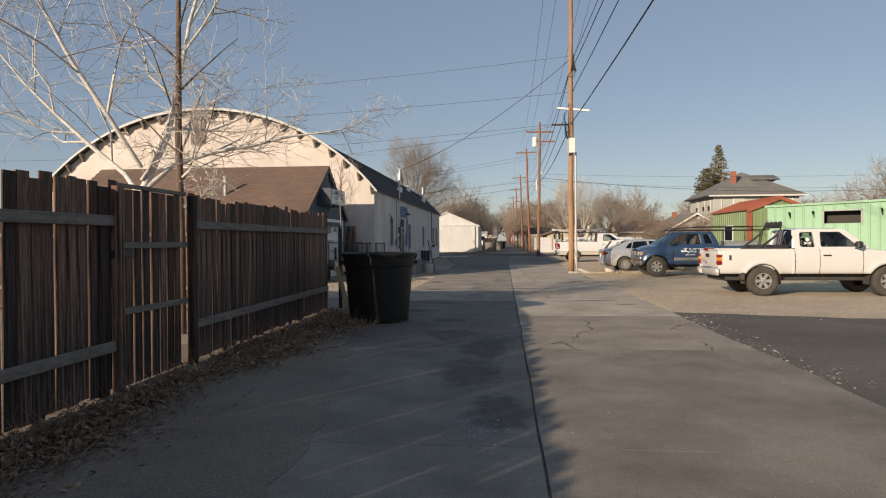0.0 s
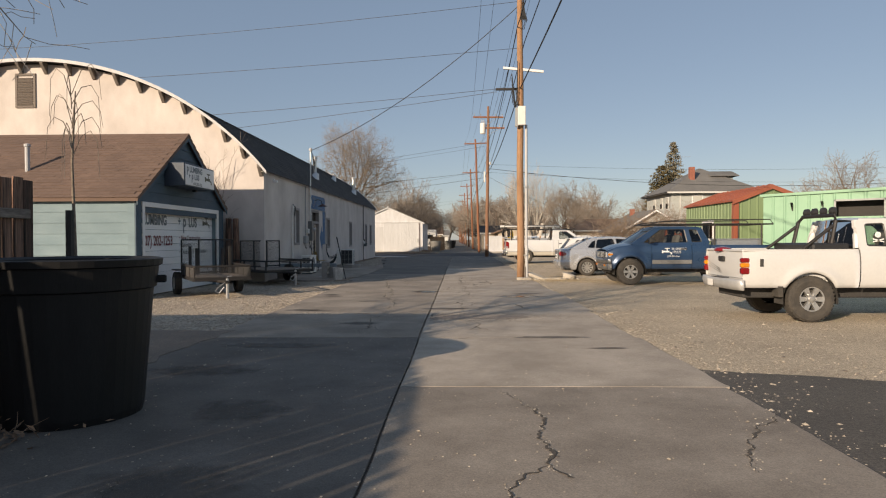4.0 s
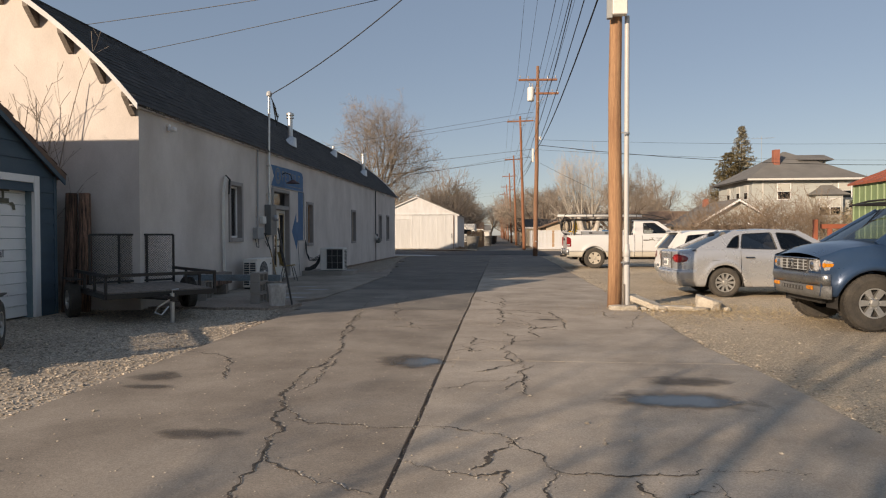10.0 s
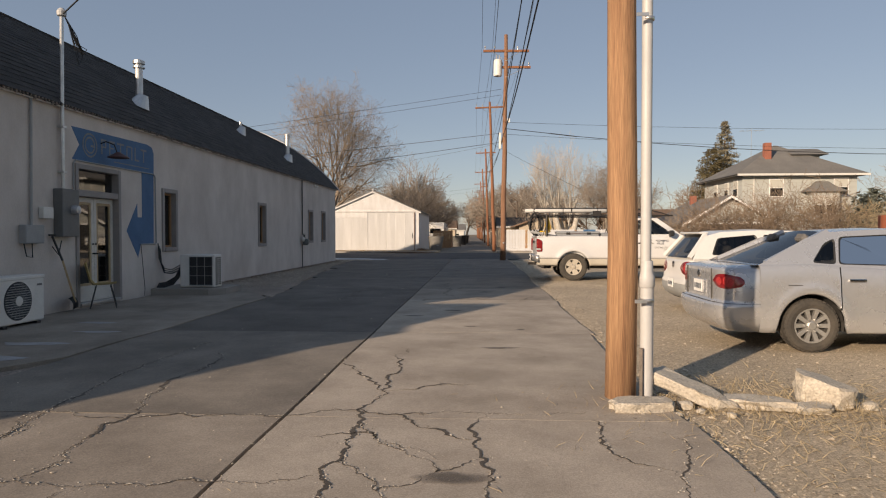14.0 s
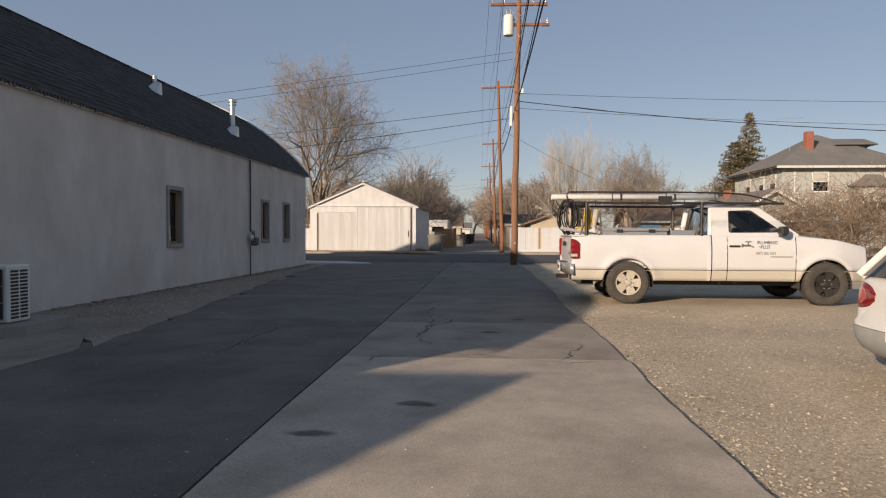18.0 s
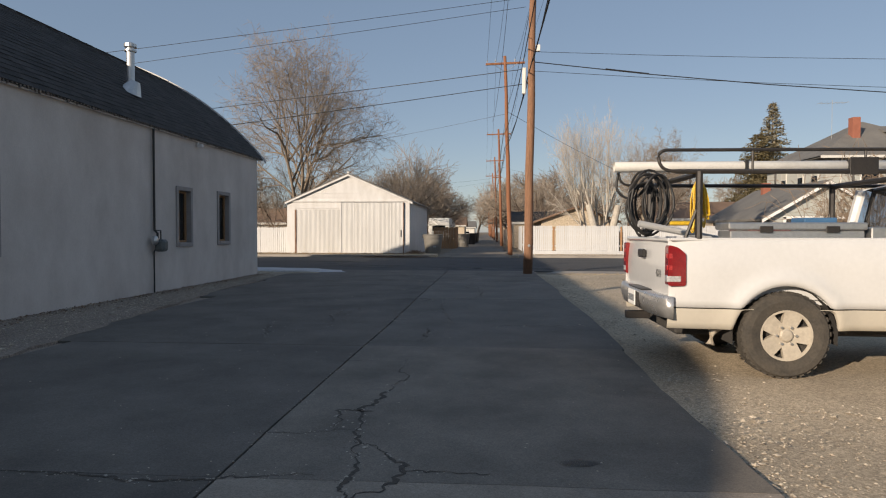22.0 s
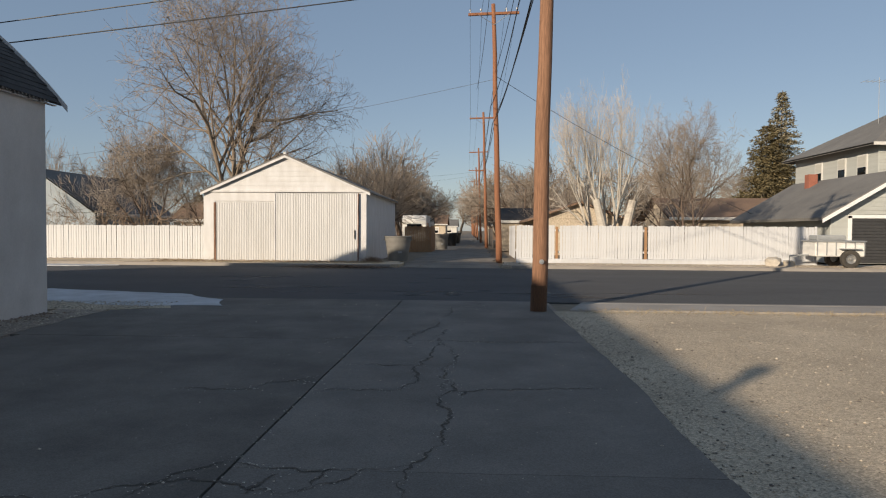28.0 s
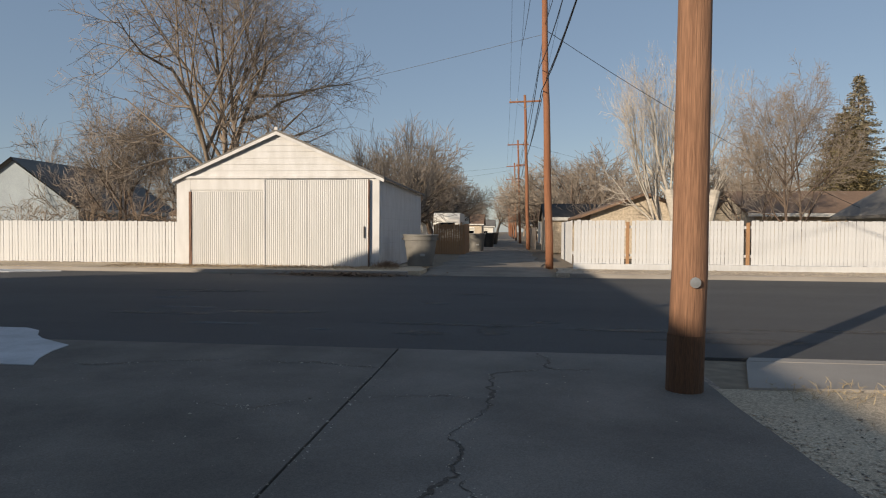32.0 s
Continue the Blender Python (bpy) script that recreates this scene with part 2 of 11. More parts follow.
WHITE_PAINT = mat("white_paint", (0.60, 0.595, 0.595), (0.50, 0.49, 0.48), rough=0.7, scale=1.6, fine=50, fine_mix=0.05, bump=0.2, streak=(2, 2, 0.6), contrast=0.18)
WHITE_CLEAN = mat("white_door_paint", (0.80, 0.79, 0.78), (0.72, 0.71, 0.69), rough=0.5, scale=1.5, fine=40, fine_mix=0.03, bump=0.05)
FENCE_WHITE = mat("whitewashed_board", (0.585, 0.595, 0.61), (0.50, 0.50, 0.50), rough=0.8, scale=3, fine=30, fine_mix=0.08, streak=(4, 4, 0.5), spread=0.03)
TIN = mat("corrugated_metal", (0.55, 0.55, 0.55), (0.46, 0.455, 0.445), rough=0.6, scale=1.2, fine=30, fine_mix=0.06, bump=0.1, metal=0.15, streak=(3, 3, 0.4))
OLDWOOD = mat("weathered_board", (0.205, 0.112, 0.078), (0.02, 0.012, 0.0095), rough=0.9, scale=4, fine=28, bump=0.7, fine_mix=0.5, streak=(7, 7, 0.3), contrast=0.12, spread=0.6)
RAILWOOD = mat("grey_rail_wood", (0.25, 0.21, 0.18), (0.13, 0.105, 0.088), rough=0.92, scale=6, fine=30, bump=0.6, fine_mix=0.35, streak=(4, 0.4, 4))
PLY = mat("osb_board", (0.56, 0.40, 0.24), (0.42, 0.28, 0.15), rough=0.85, scale=14, fine=60, bump=0.3, fine_mix=0.2)
LUMBER = mat("lumber", (0.50, 0.36, 0.21), (0.38, 0.26, 0.15), rough=0.8, scale=6, fine=40, streak=(5, 5, 0.5), fine_mix=0.15)
BROWNPOST = mat("brown_post", (0.40, 0.22, 0.11), (0.28, 0.15, 0.08), rough=0.85, scale=5, fine=40, streak=(5, 5, 0.4))
POLE = mat("pole_wood", (0.42, 0.24, 0.132), (0.235, 0.118, 0.066), rough=0.88, scale=3.2, fine=22, bump=0.8, fine_mix=0.34, streak=(9, 9, 0.3), contrast=0.2)
POLE_DARK = mat("dark_pole_wood", (0.30, 0.125, 0.065), (0.19, 0.078, 0.042), rough=0.88, scale=5, fine=30, bump=0.6, fine_mix=0.25, streak=(6, 6, 0.25))
CREOSOTE = mat("creosote_wood", (0.07, 0.032, 0.018), (0.16, 0.075, 0.035), rough=0.85, scale=5, fine=30, bump=0.7, fine_mix=0.35, streak=(6, 6, 0.5))
PVC = mat("pvc_pipe", (0.48, 0.48, 0.48), (0.42, 0.42, 0.42), rough=0.5, scale=3, fine=30, fine_mix=0.03, bump=0.0)
STEEL = mat("galvanised_steel", (0.62, 0.62, 0.61), (0.48, 0.48, 0.48), rough=0.38, scale=6, fine=40, metal=0.85, fine_mix=0.08, bump=0.05)
CHROME = mat("dull_chrome", (0.62, 0.61, 0.60), (0.5, 0.48, 0.46), rough=0.22, scale=5, fine=60, metal=1.0, fine_mix=0.05, bump=0.0)
GREYBOX = mat("grey_enamel", (0.33, 0.34, 0.34), (0.27, 0.28, 0.28), rough=0.55, scale=4, fine=40, fine_mix=0.04)
BLACK_STEEL = mat("black_steel", (0.022, 0.022, 0.023), (0.045, 0.038, 0.034), rough=0.5, scale=5, fine=60, fine_mix=0.2, metal=0.3)
BLACK_PLASTIC = mat("black_plastic", (0.018, 0.018, 0.019), (0.03, 0.029, 0.028), rough=0.42, scale=2.5, fine=50, fine_mix=0.12, bump=0.08)
BIN_GREY = mat("grey_plastic", (0.205, 0.195, 0.175), (0.14, 0.13, 0.118), rough=0.6, scale=2.5, fine=50, fine_mix=0.12)
RUBBER = mat("tyre_rubber", (0.032, 0.030, 0.028), (0.085, 0.072, 0.058), rough=0.9, scale=6, fine=50, fine_mix=0.2, bump=0.4)
CABLE = mat("cable", (0.018, 0.018, 0.019), rough=0.6, bump=0.0)
CERAMIC = mat("insulator", (0.35, 0.36, 0.38), rough=0.2, bump=0.0)
ICE_WHITE = mat("pale_enamel", (0.74, 0.72, 0.68), (0.62, 0.60, 0.56), rough=0.5, scale=4, fine=40, fine_mix=0.05)
GRILLE_DARK = mat("dark_grille", (0.028, 0.028, 0.03), (0.05, 0.05, 0.05), rough=0.7, scale=8, fine=120, fine_mix=0.3)
SIGN_BLUE = mat("blue_sign_paint", (0.045, 0.15, 0.29), (0.035, 0.11, 0.22), rough=0.7, scale=2.5, fine=40, fine_mix=0.08)
FADED = mat("faded_sign_paint", (0.22, 0.24, 0.24), (0.16, 0.18, 0.2), rough=0.8, bump=0.0)
INK_BLUE = mat("slate_blue_ink", (0.055, 0.075, 0.10), rough=0.6, bump=0.0)
INK_SLATE = mat("slate_ink", (0.15, 0.18, 0.19), (0.2, 0.22, 0.23), rough=0.7, scale=8, bump=0.0)
INK_RED = mat("dark_red_ink", (0.24, 0.045, 0.045), rough=0.6, bump=0.0)
INK_GREY = mat("grey_ink", (0.16, 0.16, 0.16), rough=0.6, bump=0.0)
INK_WHITE = mat("white_ink", (0.8, 0.8, 0.78), rough=0.6, bump=0.0)
INK_OLIVE = mat("olive_ink", (0.13, 0.12, 0.085), rough=0.6, bump=0.0)
YELLOW = mat("yellow_plastic", (0.72, 0.46, 0.04), (0.6, 0.36, 0.03), rough=0.5, bump=0.0)
SEAT_YELLOW = mat("tan_chair_shell", (0.42, 0.28, 0.09), rough=0.55, bump=0.0)
LENS_BOWL = mat("lens_bowl", (0.50, 0.06, 0.06), (0.36, 0.02, 0.02), rough=0.2, scale=30, fine=90, bump=0.0, coat=0.6)
RED_LENS = mat("red_lens", (0.25, 0.009, 0.012), (0.17, 0.007, 0.009), rough=0.15, scale=20, fine=90, bump=0.0, coat=0.6)
AMBER = mat("amber_lens", (0.75, 0.25, 0.02), rough=0.2, bump=0.0, coat=0.5)
CLEAR_LENS = mat("clear_lens", (0.50, 0.50, 0.50), (0.28, 0.28, 0.29), rough=0.12, scale=25, bump=0.0, coat=0.8)
BIN_BLACK = mat("black_bin_plastic", (0.008, 0.0078, 0.008), (0.017, 0.016, 0.0155), rough=0.55, scale=2.5, fine=40, fine_mix=0.15, bump=0.15, streak=(3, 3, 0.4), spec=0.3)
GREEN_METAL = mat("sage_green_metal", (0.20, 0.275, 0.14), (0.165, 0.23, 0.12), rough=0.55, scale=1.0, fine=30, fine_mix=0.05, bump=0.05)
MINT_METAL = mat("mint_green_metal", (0.24, 0.44, 0.29), (0.20, 0.37, 0.25), rough=0.55, scale=0.8, fine=30, fine_mix=0.05, bump=0.05)
RUST_METAL = mat("rust_red_metal", (0.34, 0.10, 0.055), (0.26, 0.075, 0.045), rough=0.55, scale=1, fine=30, fine_mix=0.08, bump=0.05)
BRICK = mat("red_brick", (0.34, 0.12, 0.08), (0.25, 0.09, 0.06), rough=0.9, scale=3, fine=20, fine_mix=0.2)
HOUSE_WHITE = mat("house_siding", (0.62, 0.61, 0.58), (0.54, 0.53, 0.5), rough=0.8, scale=0.8, fine=12, fine_mix=0.06)
HOUSE_TAN = mat("tan_siding", (0.50, 0.42, 0.33), (0.42, 0.35, 0.27), rough=0.85, scale=0.6, fine=10)
BROWN_ROOF = mat("brown_roof", (0.22, 0.14, 0.095), (0.16, 0.1, 0.07), rough=0.95, scale=0.8, fine=20)
BARK_PALE = mat("pale_bark", (0.72, 0.69, 0.65), (0.44, 0.40, 0.36), rough=0.9, scale=4, fine=26, fine_mix=0.25, bump=0.5, streak=(1, 1, 2.5))
BARK_POPLAR = mat("poplar_bark", (0.54, 0.50, 0.44), (0.36, 0.32, 0.275), rough=0.9, scale=4, fine=26, fine_mix=0.25, bump=0.5, streak=(1, 1, 2.5))
BARK_GREY = mat("grey_bark", (0.27, 0.215, 0.165), (0.17, 0.13, 0.10), rough=0.95, scale=4, fine=22, fine_mix=0.3, bump=0.5)
BARK_DARK = mat("dark_bark", (0.15, 0.105, 0.08), (0.09, 0.065, 0.05), rough=0.95, scale=4, fine=22, fine_mix=0.3, bump=0.5)
TWIG = mat("twig", (0.29, 0.24, 0.195), (0.20, 0.162, 0.132), rough=0.95, scale=2, fine=8, fine_mix=0.2, bump=0.0, spread=0.2, island=True)
TWIG_PALE = mat("pale_twig", (0.52, 0.47, 0.42), (0.36, 0.31, 0.265), rough=0.95, scale=2, fine=8, bump=0.0, spread=0.2, island=True)
BRUSH = mat("brush_twig", (0.27, 0.195, 0.14), (0.19, 0.138, 0.1), rough=0.95, scale=2, fine=8, bump=0.0, spread=0.25, island=True)
NEEDLE = mat("spruce_needle", (0.22, 0.20, 0.135), (0.29, 0.245, 0.165), rough=0.95, scale=0.7, fine=5, bump=0.0, spread=0.3, island=True)
CEDAR = mat("juniper_needle", (0.20, 0.15, 0.075), (0.12, 0.105, 0.055), rough=0.95, scale=1.2, fine=5, bump=0.0, spread=0.3, island=True)
DEADLEAF = mat("dead_leaf", (0.27, 0.165, 0.10), (0.15, 0.09, 0.06), rough=0.95, scale=3, fine=30, bump=0.0, spread=0.4, island=True)
DRYGRASS = mat("dry_grass", (0.40, 0.315, 0.20), (0.28, 0.215, 0.135), rough=0.95, scale=3, fine=30, bump=0.0, spread=0.3, island=True)
BUMPER = mat("brushed_bumper", (0.52, 0.52, 0.51), (0.42, 0.41, 0.40), rough=0.42, scale=4, fine=50, metal=0.35, fine_mix=0.06, bump=0.0)
SEAT = mat("grey_seat_cloth", (0.16, 0.15, 0.14), (0.11, 0.105, 0.10), rough=0.9, bump=0.0)
INTERIOR = mat("dark_interior", (0.035, 0.033, 0.032), (0.055, 0.05, 0.045), rough=0.9, bump=0.0)
ROOM = mat("room_plaster", (0.30, 0.26, 0.22), rough=0.9, bump=0.0)
COATED_GLASS = glass_mat("coated_glass", (0.5, 0.5, 0.5), 0.02, 2.5)
CAR_GLASS = glass_mat("car_glass", (0.66, 0.69, 0.67))
DARK_GLASS = glass_mat("tinted_glass", (0.12, 0.125, 0.13))
PAINT_WHITE = paint("white_car_paint", (0.60, 0.60, 0.60), 0.35, 0.14)
PAINT_CREAM = paint("cream_car_paint", (0.59, 0.58, 0.56), 0.38, 0.10)
PAINT_BLUE = paint("blue_car_paint", (0.016, 0.05, 0.11), 0.3, 0.06, 0.25)
PAINT_SILVER = paint("silver_car_paint", (0.52, 0.525, 0.535), 0.26, 0.05, 0.55)
PAINT_GOLF = paint("white_hatch_paint", (0.64, 0.635, 0.62), 0.32, 0.07)
LOWER_TAN = paint("dusty_lower_paint", (0.52, 0.475, 0.40), 0.5, 0.2)
RIM = mat("alloy_rim", (0.55, 0.54, 0.52), (0.42, 0.40, 0.37), rough=0.4, scale=9, fine=50, metal=0.7, fine_mix=0.1, bump=0.0)
RIM_BRASS = mat("weathered_rim", (0.55, 0.49, 0.41), (0.40, 0.35, 0.285), rough=0.45, scale=9, fine=50, metal=0.15, fine_mix=0.1, bump=0.0)


# ---- geometry helpers ----
def link(name, me, material, parent=None, label="", smooth=False):
    if material is not None and not me.materials:
        me.materials.append(material)
    if smooth:
        me.polygons.foreach_set("use_smooth", [True] * len(me.polygons))
    ob = new(name, me)
    if parent is not None:
        ob.parent = parent
    if label:
        ob["label"] = label
    return ob


def part(name, bm, material, parent=None, label="", smooth=False):
    me = bpy.data.meshes.new(name)
    bmesh.ops.recalc_face_normals(bm, faces=bm.faces)
    bm.to_mesh(me)
    bm.free()
    return link(name, me, material, parent, label, smooth)


def thing(name, label, category, m=None, group="", kind=""):
    ob = new(name)
    ob.empty_display_size = 0.2
    if m is not None:
        ob.matrix_basis = m
    return tagged(ob, label, category, group, kind)


def box(bm, x0, x1, y0, y1, z0, z1, c=0.0, m=None):
    """A box, its edges chamfered by c, moved by m."""
    c = min(c, (x1 - x0) * 0.45, (y1 - y0) * 0.45, (z1 - z0) * 0.45)
    lo, hi = (x0, y0, z0), (x1, y1, z1)

    def v(s, ax):
        p = [(hi if s[i] > 0 else lo)[i] - (s[i] * c if i != ax else 0) for i in range(3)]
        p = Vector(p)
        return bm.verts.new(m @ p if m is not None else p)

    corners = [(a, b, d) for a in (-1, 1) for b in (-1, 1) for d in (-1, 1)]
    if c <= 0:
        vs = {s: v(s, 0) for s in corners}
        for ax in range(3):
            o = [i for i in range(3) if i != ax]
            for side in (-1, 1):
                ring = []
                for a, b in ((-1, -1), (1, -1), (1, 1), (-1, 1)):
                    s = [0, 0, 0]
                    s[ax], s[o[0]], s[o[1]] = side, a, b
                    ring.append(vs[tuple(s)])
                bm.faces.new(ring)
        return
    vs = {(s, ax): v(s, ax) for s in corners for ax in range(3)}
    for ax in range(3):
        o = [i for i in range(3) if i != ax]
        for side in (-1, 1):
            ring = []
            for a, b in ((-1, -1), (1, -1), (1, 1), (-1, 1)):
                s = [0, 0, 0]
                s[ax], s[o[0]], s[o[1]] = side, a, b
                ring.append(vs[(tuple(s), ax)])
            bm.faces.new(ring)
        for a in (-1, 1):
            for b in (-1, 1):
                s0, s1 = [0, 0, 0], [0, 0, 0]
                s0[ax], s1[ax] = -1, 1
                s0[o[0]] = s1[o[0]] = a
                s0[o[1]] = s1[o[1]] = b
                s0, s1 = tuple(s0), tuple(s1)
                bm.faces.new([vs[(s0, o[0])], vs[(s1, o[0])], vs[(s1, o[1])], vs[(s0, o[1])]])
    for s in corners:
        bm.faces.new([vs[(s, 0)], vs[(s, 1)], vs[(s, 2)]])


def eased(pts, rounds=2):
    """A bent path with its corners cut round."""
    for _ in range(rounds):
        out = [pts[0]]
        for p, q in zip(pts, pts[1:]):
            out += [tuple(a + (b - a) * f for a, b in zip(p, q)) for f in (.25, .75)]
        pts = out + [pts[-1]]
    return pts


def tube(bm, pts, radii, n=6, cap=True):
    """A tapered tube along points."""
    pts = [Vector(p) for p in pts]
    if isinstance(radii, (int, float)):
        radii = [radii] * len(pts)
    rings, up = [], Vector((0, 0, 1))
    for i, p in enumerate(pts):
        d = (pts[min(i + 1, len(pts) - 1)] - pts[max(i - 1, 0)])
        d = d.normalized() if d.length > 1e-9 else Vector((0, 0, 1))
        ref = up if abs(d.z) < 0.95 else Vector((1, 0, 0))
        a = d.cross(ref).normalized()
        b = d.cross(a)
        rings.append([bm.verts.new(p + radii[i] * (math.cos(2 * math.pi * k / n) * a + math.sin(2 * math.pi * k / n) * b)) for k in range(n)])
    for r0, r1 in zip(rings, rings[1:]):
        for k in range(n):
            bm.faces.new([r0[k], r0[(k + 1) % n], r1[(k + 1) % n], r1[k]])
    if cap and n > 2:
        bm.faces.new(rings[0][::-1])
        bm.faces.new(rings[-1])


def lathe(bm, profile, n=24, m=None, cap=True):
    """Turns (r, z) pairs round the z axis."""
    rings = []
    for r, z in profile:
        ring = []
        for k in range(n):
            p = Vector((r * math.cos(2 * math.pi * k / n), r * math.sin(2 * math.pi * k / n), z))
            ring.append(bm.verts.new(m @ p if m is not None else p))
        rings.append(ring)
    for r0, r1 in zip(rings, rings[1:]):
        for k in range(n):
            bm.faces.new([r0[k], r0[(k + 1) % n], r1[(k + 1) % n], r1[k]])
    if cap:
        bm.faces.new(rings[0][::-1])
        bm.faces.new(rings[-1])


def prism(bm, poly, z0, z1, m=None):
    """A flat outline (x, y) raised from z0 to z1; m turns it into place."""
    f = (lambda p: m @ Vector(p)) if m is not None else Vector
    a = [bm.verts.new(f((x, y, z0))) for x, y in poly]
    b = [bm.verts.new(f((x, y, z1))) for x, y in poly]
    bm.faces.new(a[::-1])
    bm.faces.new(b)
    for i in range(len(poly)):
        j = (i + 1) % len(poly)
        bm.faces.new([a[i], a[j], b[j], b[i]])


XZ = Matrix(((1, 0, 0, 0), (0, 0, 1, 0), (0, 1, 0, 0), (0, 0, 0, 1)))      # outline (x, z) raised along y
YZ = Matrix(((0, 0, 1, 0), (1, 0, 0, 0), (0, 1, 0, 0), (0, 0, 0, 1)))      # outline (y, z) raised along x


def solid(name, fill, material, parent=None, label="", smooth=False):
    bm = bmesh.new()
    fill(bm)
    return part(name, bm, material, parent, label, smooth)


def boxpart(name, dims, material, parent=None, label="", c=0.004, m=None):
    bm = bmesh.new()
    box(bm, *dims, c, m)
    return part(name, bm, material, parent, label)


def text(words, size, material, m, parent, name="lettering", stretch=1.0, align="LEFT", depth=0.001, bold=0.0):
    """Letters as one mesh, upright in the plane of m."""
    cu = bpy.data.curves.new(name, "FONT")
    cu.body, cu.size, cu.align_x, cu.extrude, cu.offset = words, size, align, depth, bold
    cu.resolution_u = 3
    tmp = bpy.data.objects.new(name, cu)
    scene.collection.objects.link(tmp)
    me = bpy.data.meshes.new_from_object(tmp.evaluated_get(bpy.context.evaluated_depsgraph_get()))
    bpy.data.objects.remove(tmp)
    bpy.data.curves.remove(cu)
    me.transform(m @ Matrix.Diagonal((stretch, 1, 1, 1)))
    me.materials.clear()
    return link(name, me, material, parent)


FACE_X = Matrix(((0, 0, 1, 0), (1, 0, 0, 0), (0, 1, 0, 0), (0, 0, 0, 1)))     # writing read from +x, along +y
FACE_Y = Matrix(((1, 0, 0, 0), (0, 0, -1, 0), (0, 1, 0, 0), (0, 0, 0, 1)))    # writing read from -y, along +x
rng = random.Random(7)


def wobble(poly, step, amp, seed):
    """An outline with uneven edges."""
    r, out = random.Random(seed), []
    for i, p in enumerate(poly):
        q = poly[(i + 1) % len(poly)]
        d = math.hypot(q[0] - p[0], q[1] - p[1])
        k = max(1, int(d / step))
        nx, ny = -(q[1] - p[1]) / max(d, 1e-6), (q[0] - p[0]) / max(d, 1e-6)
        for j in range(k):
            a = r.uniform(-amp, amp) if j else 0
            out.append((p[0] + (q[0] - p[0]) * j / k + nx * a, p[1] + (q[1] - p[1]) * j / k + ny * a))
    return out


def sheet(name, poly, z, material, label, category, depth=0.04):
    bm = bmesh.new()
    prism(bm, poly, z - depth, z)
    ob = part(name, bm, material)
    return tagged(ob, label, category, kind="structure")


# ---- ground ----
def ground_sheet():
    me = bpy.data.meshes.new("ground")
    xs = [-900, -300, -120, -60, -30, -15, 0, 15, 30, 60, 120, 300, 900]
    ys = [-400, -120, -40, -10, 10, 30, 50, 70, 100, 150, 260, 500, 1500]
    vs = [(x, y, -0.03) for y in ys for x in xs]
    w = len(xs)
    fs = [(j * w + i, j * w + i + 1, (j + 1) * w + i + 1, (j + 1) * w + i) for j in range(len(ys) - 1) for i in range(w - 1)]
    me.from_pydata(vs, [], fs)
    return tagged(link("ground", me, EARTH), "bare dry brown earth stretching to the horizon", "ground", kind="structure")


ground_sheet()
sheet("gravel_lot", wobble([(3.85, -14), (40, -14), (40, 57.1), (3.85, 56.8)], 0.7, 0.05, 3), -0.008, GRAVEL, "tan packed gravel parking lot beside the alley", "gravel")
sheet("gravel_yard", wobble([(-14, 15.4), (-1.9, 15.4), (-1.9, 22), (-2.2, 24.4), (-2.6, 27.6), (-14, 28.5)], 0.5, 0.12, 4), -0.006, GRAVEL_PALE, "pale crushed gravel in front of the blue shop", "gravel")
sheet("gravel_strip", wobble([(-5.2, 39.6), (-2.2, 36.4), (-2.8, 40.8), (-3.4, 45.5), (-4.0, 50.5), (-4.3, 55.9), (-5.2, 55.9)], 0.4, 0.07, 5), 0.028, DIRT, "strip of brown dirt and fine gravel along the stucco wall", "dirt")
sheet("dirt_verge", wobble([(-3.9, -14), (-.9, -14), (-.7, 2), (-.9, 4.8), (-1.3, 6.7), (-1.85, 9.5), (-2.1, 12), (-2.0, 15.6), (-3.9, 15.6)], 0.35, 0.10, 6), 0.027, VERGE, "dark bare dirt verge along the wooden fence", "dirt")
sheet("yard_soil", [(-40, -14), (-3.85, -14), (-3.85, 15.5), (-40, 15.5)], -0.004, DIRT, "bare yard soil behind the wooden fence", "dirt")
# worn asphalt whose dark colour also holds the shade lying on it
sheet("asphalt_patch", wobble([(3.8, -14), (22, -14), (22, 11.6), (7.0, 11.9), (3.8, 12.9)], 0.6, 0.12, 8), 0.0, OLD_SHADED_ASPHALT, "worn asphalt patch beside the alley, darkened for the shade on it", "asphalt")
sheet("alley_bed", [(-2.3, -14), (3.98, -14), (3.98, 58.3), (-4.6, 58.3), (-4.2, 50.5), (-2.9, 40.0), (-5.1, 39.4), (-5.1, 27.4), (-2.5, 27.4)], -0.011, DIRT, "dirt under the broken concrete of the alley", "dirt")
sheet("street", [(-200, 58.2), (200, 58.2), (200, 70.2), (-200, 70.2)], 0.004, ASPHALT, "dark asphalt street crossing the alley", "road")
sheet("far_alley", wobble([(-0.6, 70.2), (3.4, 70.2), (3.2, 400), (-0.9, 400)], 2.0, 0.15, 9), 0.012, BROWN_SHADED_CONCRETE, "narrow worn brown alley running on between back fences", "road")
sheet("far_verge_west", wobble([(-120, 71.4), (-0.7, 70.6), (-0.9, 74.6), (-120, 74.2)], 0.8, 0.15, 10), 0.11, GRAVEL, "dry verge with straw in front of the white garage", "gravel", 0.2)
sheet("far_verge_east", wobble([(3.5, 70.7), (120, 70.7), (120, 73.6), (3.7, 73.6)], 0.8, 0.1, 11), 0.11, GRAVEL_PALE, "gravel verge in front of the white fence", "gravel", 0.2)
sheet("pavement", [(4.2, 56.8), (6.5, 56.95), (120, 57.2), (120, 58.0), (4.6, 58.0)], 0.012, APRON, "pale concrete pavement along the street", "pavement", 0.2)
